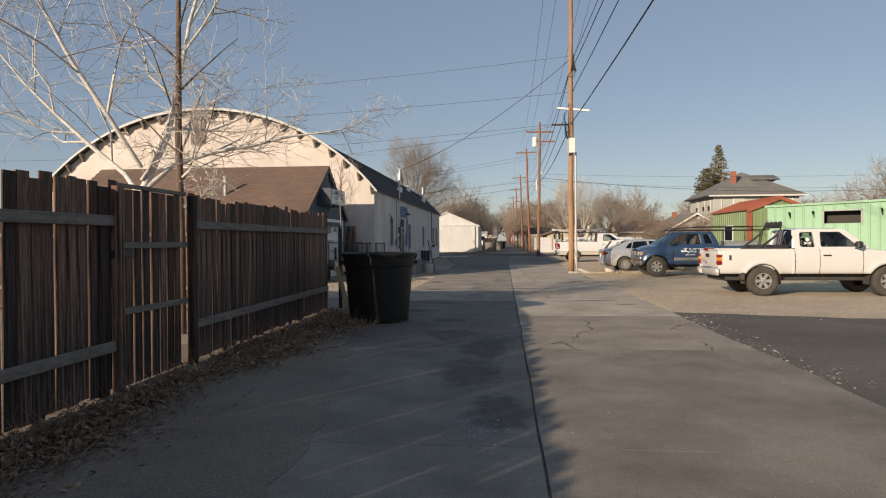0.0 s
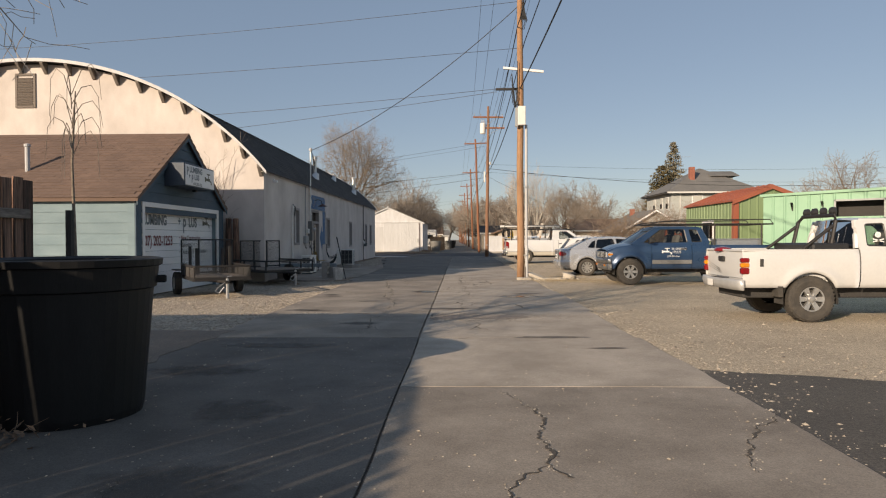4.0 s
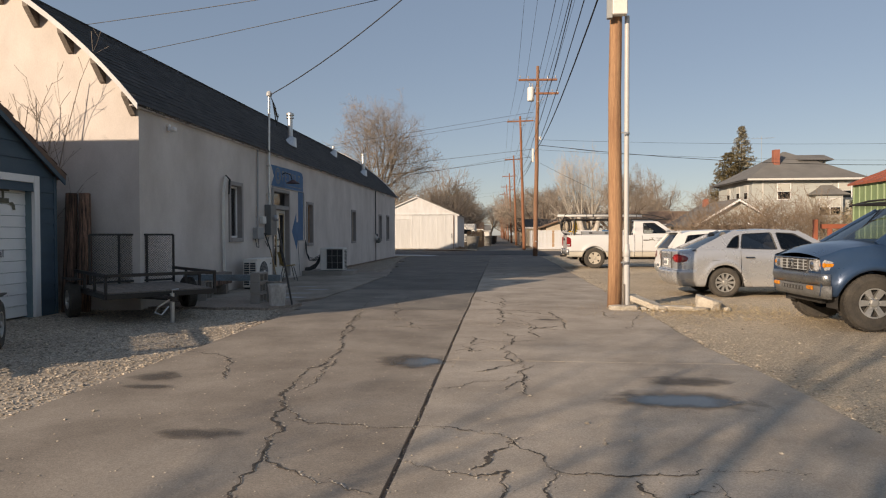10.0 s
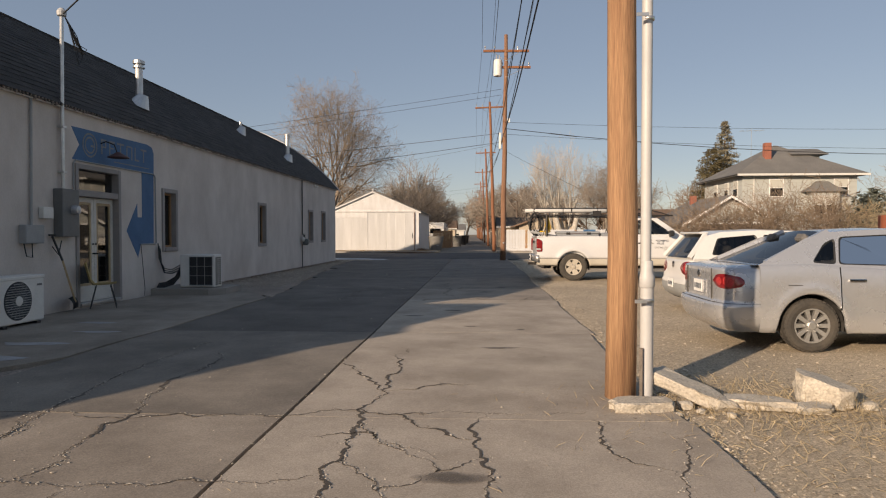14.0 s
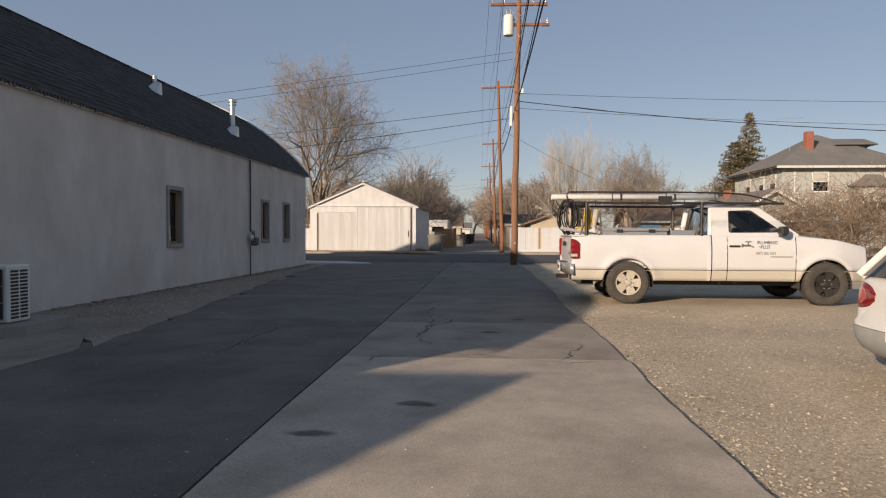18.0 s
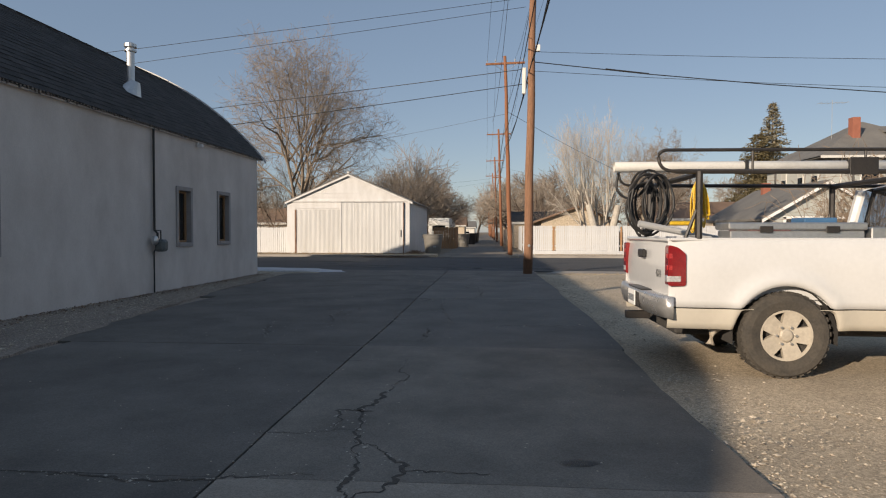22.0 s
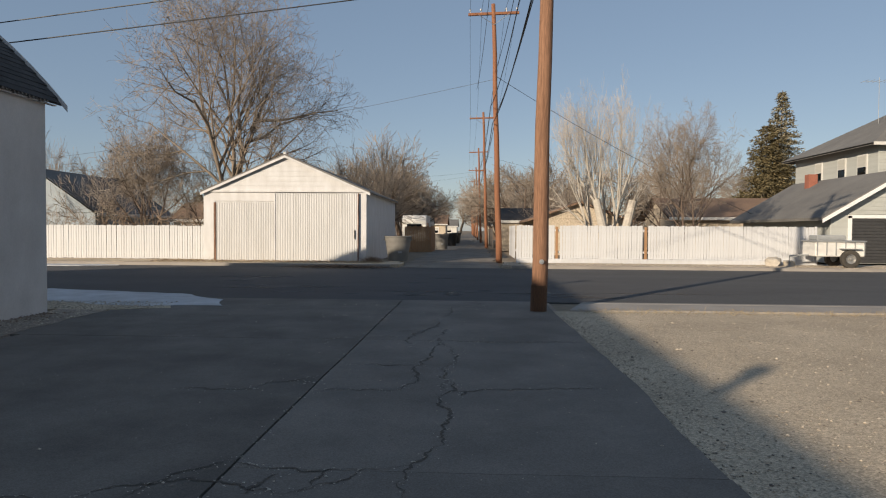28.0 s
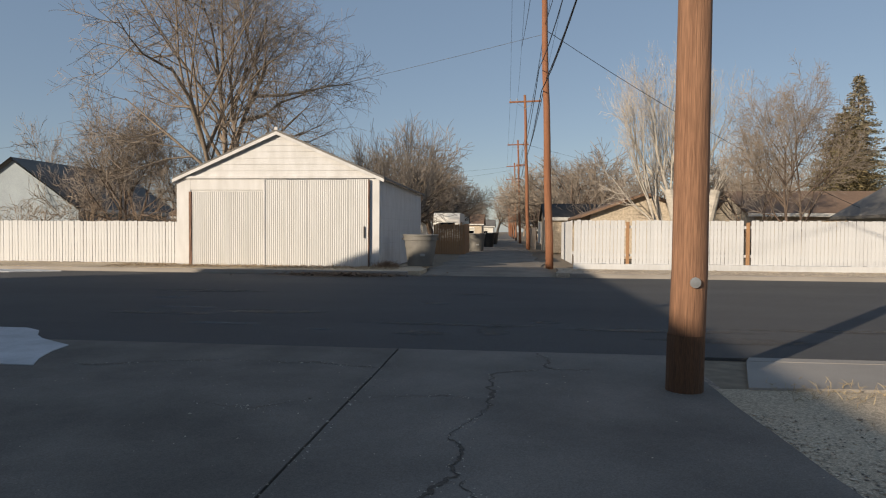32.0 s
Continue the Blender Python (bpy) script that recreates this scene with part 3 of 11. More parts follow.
for nm, p in (("kerb", [(4.6, 58.0), (120, 58.0), (120, 58.2), (4.7, 58.2)]), ("kerb", [(-120, 70.2), (-1.0, 70.2), (-1.0, 70.4), (-120, 70.4)]), ("kerb", [(3.9, 70.2), (120, 70.2), (120, 70.4), (3.9, 70.4)])):
    sheet(nm, p, 0.12 if p[0][1] > 60 else 0.016, APRON, "low worn concrete street kerb", "kerb", 0.2)
sheet("apron", wobble([(-5.05, 27.5), (-3.0, 27.9), (-2.3, 29.5), (-2.25, 36.2), (-3.6, 38.6), (-5.05, 39.4)], 0.8, 0.05, 12), 0.035, MID_CONCRETE, "pale concrete apron along the stucco wall", "pavement", 0.06)
sheet("dirt_patch", wobble([(-5.05, 27.35), (-2.75, 27.35), (-2.4, 28.2), (-2.95, 28.75), (-3.9, 29.2), (-5.05, 29.4)], .3, .08, 17), .0405, DIRT, "dark dirt round the cinder blocks", "dirt", .05)
sheet("gravel_corner", wobble([(-16, 55.9), (-5.2, 55.9), (-4.2, 55.95), (-3.3, 56.3), (-3.6, 56.9), (-5.0, 57.2), (-9, 57.4), (-16, 57.6)], 0.4, 0.1, 16), 0.026, GRAVEL, "gravel corner between the hall and the street", "gravel")
sheet("snow_patch", wobble([(-11.5, 57.2), (-6.2, 57.1), (-4.2, 56.55), (-2.5, 56.75), (-2.9, 57.8), (-4.3, 58.9), (-7.2, 59.5), (-13, 60.6), (-13, 58.2)], 0.35, 0.10, 13), 0.03, SNOW, "thin sheet of old white snow at the street's edge", "snow", 0.05)
sheet("snow_patch", wobble([(-40, 69.3), (-13.2, 69.1), (-12.0, 69.8), (-13, 70.15), (-40, 70.15)], 0.4, 0.08, 14), 0.03, SNOW, "thin strip of old snow in the far gutter", "snow", 0.05)
sheet("snow_patch", wobble([(11.5, 56.5), (30, 56.5), (30, 57.3), (12.4, 57.3)], 0.4, 0.08, 15), 0.022, SNOW, "thin melting snow on the pavement", "snow", 0.03)


def gravel_rise(x0, x1, y0, y1, h):
    """A low swell of the gravel, flush with the lot at its rim."""
    n, k = 14, 10
    ease = lambda u: min(1, 4.2 * min(u, 1 - u)) ** 2 * (3 - 2 * min(1, 4.2 * min(u, 1 - u)))
    vs = [(x0 + (x1 - x0) * i / n, y0 + (y1 - y0) * j / k, -.012 + (h + .012) * ease(i / n) * ease(j / k)) for j in range(k + 1) for i in range(n + 1)]
    fs = [(j * (n + 1) + i, j * (n + 1) + i + 1, (j + 1) * (n + 1) + i + 1, (j + 1) * (n + 1) + i) for j in range(k) for i in range(n)]
    me = bpy.data.meshes.new("gravel_rise")
    me.from_pydata(vs, [], fs)
    tagged(link("gravel_rise", me, GRAVEL, smooth=True), "low swell of packed gravel under the white truck", "gravel", kind="structure")


gravel_rise(3.4, 10.6, 39.6, 45.4, .046)


def stain(x, y, rx, ry, seed, z=0.027, material=WET, label="dark damp oil stain on the concrete"):
    r = random.Random(seed)
    k = 18
    ph = r.uniform(0, 6)
    poly = [(x + rx * (1 + 0.25 * math.sin(3 * a + ph) + r.uniform(-.12, .12)) * math.cos(a), y + ry * (1 + 0.2 * math.sin(2 * a + ph) + r.uniform(-.12, .12)) * math.sin(a)) for a in [2 * math.pi * i / k for i in range(k)]]
    bm = bmesh.new()
    bm.faces.new([bm.verts.new((px, py, z)) for px, py in poly])
    return tagged(part("stain", bm, material), label, "stain", kind="structure")


for i, (x, y, rx, ry) in enumerate([(2.92, 21.35, .78, .40), (3.12, 22.05, .5, .24), (.5, 22.75, .42, .5), (-1.78, 21.85, .26, .24), (2.75, 14.9, .65, .14), (3.3, 14.0, .35, .1), (0.5, 4.8, .34, .9), (0.25, 6.4, .45, 1.0), (0.35, 8.0, .4, .8), (-.3, 9.4, .6, .7), (-.4, 11.0, .5, .5), (-0.6, 20.2, .35, .18), (-1.6, 18.4, .45, .2), (-0.2, 16.4, .4, .25), (-1.45, 18.35, .4, .1), (-.37, 17.8, .3, .1), (-1.6, 21.45, .3, .1), (2.2, 32.2, .14, .06), (2.95, 31.9, .1, .08), (2.9, 39.2, .16, .08),
                                    (1.9, 34.2, .2, .1), (1.2, 33.4, .25, .1), (2.6, 30.4, .3, .08), (2.5, 37.9, .2, .1), (-1.2, 12.6, .7, .35), (-1.0, 14.2, .9, .3), (1.2, 18.6, .6, .25), (2.2, 26.2, .25, .12)]):
    stain(x, y, rx, ry, 30 + i)
for i, (x, y, rx, ry) in enumerate([(1.0, 60.2, 1.6, .25), (4.2, 60.0, 1.6, .22), (1.5, 64.6, .7, .12), (7, 60.3, 2.2, .2), (-3.5, 60.8, 1.2, .25)]):
    stain(x, y, rx, ry, 60 + i, 0.010)
DRIED = mat("dried_salt", (.42, .42, .43), (.30, .285, .27), rough=.9, scale=3, fine=60, bump=.1, fine_mix=.15)
for i, (x, y, rx, ry) in enumerate([(-3.3, 29.35, .55, .2), (-3.25, 30.3, .42, .12), (-3.6, 32.2, .3, .1), (-3.0, 31.3, .32, .08)]):
    stain(x, y, rx, ry, 90 + i, .0385, DRIED, "pale dried splash on the concrete apron")
# dark blotch under the grit, also painting in the tree shade there
stain(1.65, 17.25, .85, .36, 73, .0262, DIRT, "dark crumbled patch in the concrete, partly painted tree shade")
stain(0.56, 22.72, .32, .38, 71, 0.028, PUDDLE, "shallow puddle beside the centre joint")
stain(2.88, 21.33, .58, .26, 72, 0.0285, PUDDLE, "thin puddle on the concrete")
for x, y, rx, ry, k in ((.93, 59.4, .46, .3, 81), (1.86, 59.65, .27, .6, 82), (.75, 62.8, .4, .14, 83), (-1.6, 61.2, 1.1, .3, 84), (2.6, 60.6, .3, .22, 85), (5.2, 59.3, 1.3, .3, 86), (-4.6, 64.5, 1.6, .4, 87)):
    stain(x, y, rx, ry, k, .0085, WET, "dark oily patch on the street's asphalt")
for x, y, rx, ry, k in ((-.5, 59.5, .26, .12, 91), (-4.6, 63.1, .5, .35, 92), (-1.9, 59.85, .75, .12, 93), (-3.6, 61.6, .9, .14, 94)):
    stain(x, y, rx, ry, k, .0095, SALT, "pale dried salt mark on the asphalt")
stain(-3.1, 69.55, 1.75, .5, 95, .0085, VERGE, "brown silt washed into the street's gutter")


# ---- hall with a bow roof ----
HX, HY0, HY1, HR, HCX, HCZ = -5.115, 27.22, 55.45, 10.22, -12.9, -2.77
HLX = 2 * HCX - HX


def arc_z(x, r=HR):
    return HCZ + math.sqrt(max(r * r - (x - HCX) ** 2, 0))


WINDOWS = [(31.04, 31.88, 1.2, 2.69), (37.26, 38.02, 1.0, 2.5), (43.80, 44.63, 1.0, 2.49), (50.13, 50.95, 1.03, 2.49), (52.42, 53.27, 1.03, 2.51)]
DOORWAY = (34.03, 35.52, 0.06, 2.73)


def pierced(bm, y0, y1, z0, z1, x0, x1, holes):
    """A wall along y with openings (y0, y1, z0, z1), one connected shell."""
    ys = sorted({y0, y1, *[v for h in holes for v in h[:2]]})
    zs = sorted({z0, z1, *[v for h in holes for v in h[2:]]})
    grid = {}

    def v(x, y, z):
        k = (round(x, 4), round(y, 4), round(z, 4))
        if k not in grid:
            grid[k] = bm.verts.new(k)
        return grid[k]

    def full(i, j):
        if not (0 <= i < len(ys) - 1 and 0 <= j < len(zs) - 1):
            return False
        y, z = (ys[i] + ys[i + 1]) / 2, (zs[j] + zs[j + 1]) / 2
        return not any(h[0] < y < h[1] and h[2] < z < h[3] for h in holes)

    for i in range(len(ys) - 1):
        for j in range(len(zs) - 1):
            if not full(i, j):
                continue
            a, b, c, d = ys[i], ys[i + 1], zs[j], zs[j + 1]
            for x in (x0, x1):
                bm.faces.new([v(x, a, c), v(x, b, c), v(x, b, d), v(x, a, d)])
            for di, dj, p, q in ((-1, 0, (a, c), (a, d)), (1, 0, (b, c), (b, d)), (0, -1, (a, c), (b, c)), (0, 1, (a, d), (b, d))):
                if not full(i + di, j + dj):
                    bm.faces.new([v(x0, *p), v(x1, *p), v(x1, *q), v(x0, *q)])


hall = thing("stucco_hall", "long cream stucco hall with a dark bow-shaped shingle roof", "building")
solid("wall", lambda bm: pierced(bm, HY0 + .25, HY1 - .25, -0.1, 3.80, HX - 0.25, HX, [*WINDOWS, DOORWAY]), STUCCO, hall, "stained cream stucco side wall")


def gable(bm, y):
    pts = [(HX, -0.1)]
    n = 40
    for i in range(n + 1):
        x = HX + (HLX - HX) * i / n
        pts.append((x, arc_z(x) - 0.085))
    pts.append((HLX, -0.1))
    prism(bm, pts, y, y + 0.25, XZ)


solid("gable_wall", lambda bm: gable(bm, HY0), STUCCO, hall, "sunlit cream stucco gable under the curved eave")
solid("gable_wall", lambda bm: gable(bm, HY1 - 0.25), STUCCO, hall)
solid("wall", lambda bm: box(bm, HLX, HLX + 0.25, HY0 + .3, HY1 - .3, -0.1, 3.8), STUCCO, hall)


def roof_deck(bm):
    n, y0, y1 = 64, HY0 - 0.32, HY1 + 0.32
    xs = [HX + 0.085 + (HLX - HX - 0.17) * i / n for i in range(n + 1)]
    out = [(x, arc_z(x, HR - 0.01)) for x in xs]
    inn = [(x, arc_z(x, HR - 0.01) - 0.04) for x in xs]
    prism(bm, out + inn[::-1], y0, y1, XZ)


solid("roof_deck", roof_deck, SHINGLE, hall, "dark shingle bow roof")


def roof_tabs(name, rows, cols, place, material, parent, drop=0.012):
    """Overlapping shingle tabs: place(u, v) gives a point of the roof and its normal."""
    vs, fs = [], []
    r = random.Random(11)
    for i in range(rows):
        off = 0.5 * (i % 2)
        for j in range(cols):
            g = 0.012
            u0, u1 = (j + off + g) / (cols + 0.5), (j + off + 1 - g) / (cols + 0.5)
            v0, v1 = i / rows + r.uniform(-.06, .06) / rows, (i + 1.25) / rows
            lift = drop * r.uniform(0.8, 1.5)
            quadv = []
            for u, v, h in ((u0, v0, lift), (u1, v0, lift), (u1, min(v1, 1), 0.003), (u0, min(v1, 1), 0.003), (u0, v0, 0.001), (u1, v0, 0.001)):
                p, nn = place(min(u, 1), max(v, 0))
                quadv.append(p + nn * h)
            k = len(vs)
            vs += quadv
            fs += [(k, k + 1, k + 2, k + 3), (k + 4, k + 5, k + 1, k)]
    me = bpy.data.meshes.new(name)
    me.from_pydata(vs, [], fs)
    ob = link(name, me, material, parent)
    ob["kind"] = "stuff"
    return ob


A0 = math.acos((HX + 0.10 - HCX) / (HR - 0.01))


def hall_roof_at(u, v):
    a = A0 + (math.pi / 2 - A0) * v
    nn = Vector((math.cos(a), 0, math.sin(a)))
    return Vector((HCX, HY0 - 0.33 + (HY1 - HY0 + 0.66) * u, HCZ)) + nn * (HR - 0.008), nn


roof_tabs("shingles", 62, 92, hall_roof_at, mat("dark_shingle_tab", (0.055, 0.050, 0.048), (0.034, 0.032, 0.032), rough=0.92, scale=2, fine=60, bump=0.4, fine_mix=0.3, spread=0.22, island=True), hall)


def fascia(bm, y):
    n = 48
    xs = [HX + 0.18 + (HLX - HX - 0.36) * i / n for i in range(n + 1)]
    prism(bm, [(x, arc_z(x, HR + 0.045)) for x in xs] + [(x, arc_z(x, HR + 0.045) - 0.11) for x in xs[::-1]], y, y + 0.02, XZ)


solid("fascia", lambda bm: fascia(bm, HY0 - 0.345), WHITE_PAINT, hall, "white curved fascia board")
solid("fascia", lambda bm: fascia(bm, HY1 + 0.325), WHITE_PAINT, hall)
for i in range(22):
    a = A0 + 0.03 + (math.pi - 2 * A0 - 0.06) * i / 21
    x, z = HCX + HR * math.cos(a), HCZ + HR * math.sin(a)
    bm = bmesh.new()
    prism(bm, [(HY0 - 0.31, z - 0.04), (HY0 - 0.002, z - 0.04), (HY0 - 0.002, z - 0.42), (HY0 - 0.05, z - 0.40), (HY0 - 0.30, z - 0.12)], x - 0.05, x + 0.05, YZ)
    part("eave_bracket", bm, RAILWOOD, hall, "weathered wooden eave bracket")
solid("soffit", lambda bm: box(bm, HX + .003, HX + 0.07, HY0 - .3, HY1 + .2, 3.67, 3.69), STUCCO, hall)
# rafter tails along the eave
bm = bmesh.new()
for i in range(320):
    y = HY0 + 0.1 + i * (HY1 - HY0 - 0.2) / 319
    d = rng.uniform(0.0, 0.035) if rng.random() < .6 else 0
    box(bm, HX + 0.075, HX + 0.105, y, y + rng.uniform(0.015, 0.05), 3.70 - d, 3.735)
tagged(part("drip_edge", bm, RAILWOOD, hall, "ragged brown drip edge under the eave"), kind="stuff")

def wall_window(y0, y1, z0, z1):
    w = thing("window", "narrow fixed window with a wide grey stucco surround", "window", group="windows of the stucco hall")
    f = 0.10
    for dims in ((HX - .10, HX + .035, y0, y0 + f, z0, z1), (HX - .10, HX + .035, y1 - f, y1, z0, z1), (HX - .10, HX + .035, y0 + f, y1 - f, z1 - f, z1), (HX - .10, HX + .05, y0 + f, y1 - f, z0, z0 + f)):
        boxpart("surround", dims, TRIM_GREY, w, c=0.008)
    g = 0.045
    a, b, c, d = y0 + f + .004, y1 - f - .004, z0 + f + .004, z1 - f - .004
    for dims in ((HX - .16, HX - .09, a, a + g, c, d), (HX - .16, HX - .09, b - g, b, c, d), (HX - .16, HX - .09, a + g, b - g, d - g, d), (HX - .16, HX - .09, a + g, b - g, c, c + g)):
        boxpart("sash", dims, WHITE_CLEAN if y0 < 32 else BROWNPOST, w, "white sash bar" if y0 < 32 else "brown wooden sash bar", 0.004)
    p = boxpart("pane", (HX - .128, HX - .122, a + g, b - g, c + g, d - g), COATED_GLASS, w, c=0)
    p.visible_shadow = False
    boxpart("blind", (HX - .23, HX - .225, a + g, b - g, c + g + rng.uniform(.0, .1), c + g + .38), WHITE_CLEAN, w, "pale lower curtain", 0)
    return w


for o in WINDOWS:
    wall_window(*o)
# a plain dim room behind the wall
sheet("hall_floor", [(HX - 8, HY0 + .3), (HX - .26, HY0 + .3), (HX - .26, HY1 - .3), (HX - 8, HY1 - .3)], 0.05, ROOM, "plain floor inside the hall", "floor")
rm = solid("hall_partition", lambda bm: box(bm, HX - 4.1, HX - 4, HY0 + .3, HY1 - .3, 0.05, 3.2), ROOM)
tagged(rm, "plain inner wall of the hall", "wall", kind="structure")
rm = solid("hall_ceiling", lambda bm: box(bm, HX - 4, HX - .26, HY0 + .3, HY1 - .3, 3.1, 3.2), ROOM)
tagged(rm, "plain ceiling inside the hall", "ceiling", kind="structure")

door = thing("double_door", "pair of tan glazed doors under a wide transom in the stucco wall", "door")
y0, y1, z0, z1 = DOORWAY
for dims in ((HX - .22, HX + .03, y0, y0 + .09, z0, z1), (HX - .22, HX + .03, y1 - .09, y1, z0, z1), (HX - .22, HX + .03, y0 + .09, y1 - .09, z1 - .09, z1), (HX - .22, HX + .02, y0 + .09, y1 - .09, 2.13, 2.25)):
    boxpart("door_frame", dims, TRIM_GREY, door, c=0.006)
boxpart("threshold", (HX - .24, HX + .06, y0 + .09, y1 - .09, z0, z0 + .05), STEEL, door)
boxpart("transom_pane", (HX - .13, HX - .12, y0 + .09, y1 - .09, 2.25, z1 - .09), COATED_GLASS, door, c=0).visible_shadow = False
DOOR_WHITE = mat("white_leaf_paint", (0.66, 0.63, 0.58), (0.56, 0.52, 0.47), rough=0.5)
DOOR_TAN = mat("yellowed_door_wood", (0.50, 0.37, 0.22), (0.40, 0.28, 0.16), rough=0.5)
for k, (a, b) in enumerate(((y0 + .095, (y0 + y1) / 2 - .004), ((y0 + y1) / 2 + .004, y1 - .095))):
    zb, zt = z0 + .055, 2.12
    leaf = solid("door_leaf", lambda bm: [box(bm, HX - .15, HX - .105, *d, .004) for d in ((a, a + .08, zb, zt), (b - .08, b, zb, zt), (a + .08, b - .08, zt - .09, zt), (a + .08, b - .08, zb, zb + .3))], DOOR_WHITE, door, "white painted glazed door leaf")
    for d in ((a + .08, a + .13, zb + .3, zt - .09), (b - .13, b - .08, zb + .3, zt - .09), (a + .13, b - .13, zt - .14, zt - .09), (a + .13, b - .13, zb + .3, zb + .35)):
        boxpart("glazing_bead", (HX - .145, HX - .11, *d), DOOR_TAN, leaf, "tan wooden glazing bead")
    boxpart("pane", (HX - .132, HX - .126, a + .13, b - .13, zb + .35, zt - .14), COATED_GLASS, leaf, c=0).visible_shadow = False
    boxpart("kick_panel", (HX - .20, HX - .19, a + .13, b - .13, zb + .35, zb + .85), BLACK_PLASTIC, leaf, "dark panel behind the lower glass", .002)
    boxpart("notice", (HX - .139, HX - .137, a + .15, b - .15, 1.3, 1.58), WHITE_CLEAN, leaf, "white paper notice", 0)
    boxpart("handle", (HX - .105, HX - .04, (b - .06 if k == 0 else a + .02), (b - .03 if k == 0 else a + .12), 1.02, 1.05), BLACK_STEEL, leaf, "dark lever handle")
    boxpart("deadbolt", (HX - .105, HX - .09, (b - .06 if k == 0 else a + .02), (b - .02 if k == 0 else a + .06), 1.2, 1.24), BLACK_STEEL, leaf, "dark deadbolt")

bsign = thing("painted_wall_sign", "faded blue painted banner and arrow on the stucco wall", "sign")


def flat_x(name, poly, x, material, parent, label="", d=0.006):
    bm = bmesh.new()
    prism(bm, poly, x, x + d, YZ)
    return part(name, bm, material, parent, label)


flat_x("banner", [(33.95, 3.40), (36.6, 3.43), (36.82, 3.39), (36.91, 3.27), (36.90, 2.80), (33.96, 2.80), (34.18, 3.09)], HX, SIGN_BLUE, bsign)
flat_x("arrow", [(36.38, 2.796), (36.89, 2.796), (36.87, 1.195), (36.31, 1.20), (36.2, .90), (35.75, 1.49), (36.18, 2.08), (36.19, 1.785), (36.38, 1.785)], HX, SIGN_BLUE, bsign)
for r0, r1 in ((.20, .235), (.13, .165)):
    bm = bmesh.new()
    lathe(bm, [(r0, 0), (r0, .003), (r1, .003), (r1, 0)], 24, Matrix.Translation((HX + .007, 34.5, 3.12)) @ FACE_X, cap=False)
    part("faded_ring", bm, FADED, bsign, "faded tan painted ring")
flat_x("faded_stroke", [(34.52, 3.09), (34.62, 3.09), (34.62, 3.13), (34.52, 3.13)], HX + .007, FADED, bsign, d=.002)
for a, b, c, d in ((34.86, 34.91, 3.0, 3.3), (34.91, 35.04, 3.26, 3.3), (35.0, 35.04, 3.14, 3.26), (34.91, 35.02, 3.13, 3.16), (35.14, 35.18, 3.0, 3.3), (35.18, 35.34, 3.26, 3.3), (35.18, 35.30, 3.14, 3.17), (35.18, 35.34, 3.0, 3.04),
                   (35.42, 35.68, 3.26, 3.3), (35.53, 35.57, 3.0, 3.26), (35.77, 35.81, 3.0, 3.28), (35.81, 35.96, 3.26, 3.29), (35.96, 36.0, 3.0, 3.28), (36.09, 36.13, 3.0, 3.29), (36.13, 36.27, 3.0, 3.04), (36.34, 36.58, 3.25, 3.29), (36.44, 36.48, 3.0, 3.25), (35.3, 36.7, 2.88, 2.9)):
    flat_x("faded_stroke", [(a, c), (b, c), (b, d), (a, d)], HX + .007, FADED, bsign, d=.002)
sc = thing("sign_conduit", "grey conduit running round the door and the painted arrow", "conduit")
bm = bmesh.new()
tube(bm, [(HX + .02, 33.97, 2.25), (HX + .02, 33.97, 2.72), (HX + .02, 34.03, 2.785), (HX + .02, 36.86, 2.785), (HX + .02, 36.94, 2.72), (HX + .02, 36.96, 1.22), (HX + .02, 36.93, 1.19), (HX + .02, 36.28, 1.19)], .014, 7)
part("tube", bm, GREYBOX, sc)
bm = bmesh.new()
tube(bm, [(HX + .015, 36.3, 1.19), (HX + .015, 36.36, .8), (HX + .03, 36.42, .2), (HX + .08, 36.3, .06)], .006, 5)
part("wire_tail", bm, CABLE, sc)
lamp = thing("barn_lamp", "dark red gooseneck barn lamp above the doors", "lamp")
bm = bmesh.new()
tube(bm, [(HX + .01, 34.85, 3.2), (HX + .12, 34.85, 3.24), (HX + .26, 34.9, 3.18), (HX + .3, 34.92, 3.02)], .013, 7)
part("arm", bm, BLACK_STEEL, lamp)
bm = bmesh.new()
lathe(bm, [(.03, .1), (.06, .08), (.2, 0), (.205, -.015), (.19, -.01), (.05, .06)], 18, pose(HX + .32, 34.93, 2.94))
part("shade", bm, mat("dark_red_enamel", (.08, .025, .022), rough=.45, bump=0), lamp)

# ---- pipes, boxes and units on the hall ----
mast = thing("service_mast", "galvanised electric service mast rising through the eave", "mast")
bm = bmesh.new()
tube(bm, [(HX + .07, 33.60, 2.0), (HX + .07, 33.60, 3.6), (HX + .1, 33.58, 5.28)], .033, 10)
part("pipe", bm, STEEL, mast)
bm = bmesh.new()
lathe(bm, [(.03, -.05), (.075, -.03), (.08, .05), (.04, .1)], 12, pose(HX + .1, 33.58, 5.3))
part("weatherhead", bm, PVC, mast)
bm = bmesh.new()
for k in range(4):
    tube(bm, [(HX + .12, 33.63, 5.28), (HX + .18, 33.88 + .05 * k, 5.0 - .1 * k), (HX + .16, 34.08 + .04 * k, 4.7 + .05 * k), (HX + .18, 33.93, 4.5 + .12 * k), (HX + .14, 33.68, 5.2)], .009, 5)
part("drip_loop", bm, CABLE, mast)
for z in (2.5, 3.3):
    boxpart("clamp", (HX, HX + .12, 33.55, 33.65, z, z + .04), STEEL, mast)
box1 = thing("meter_panel", "grey electric meter panel on the stucco wall", "electric box")
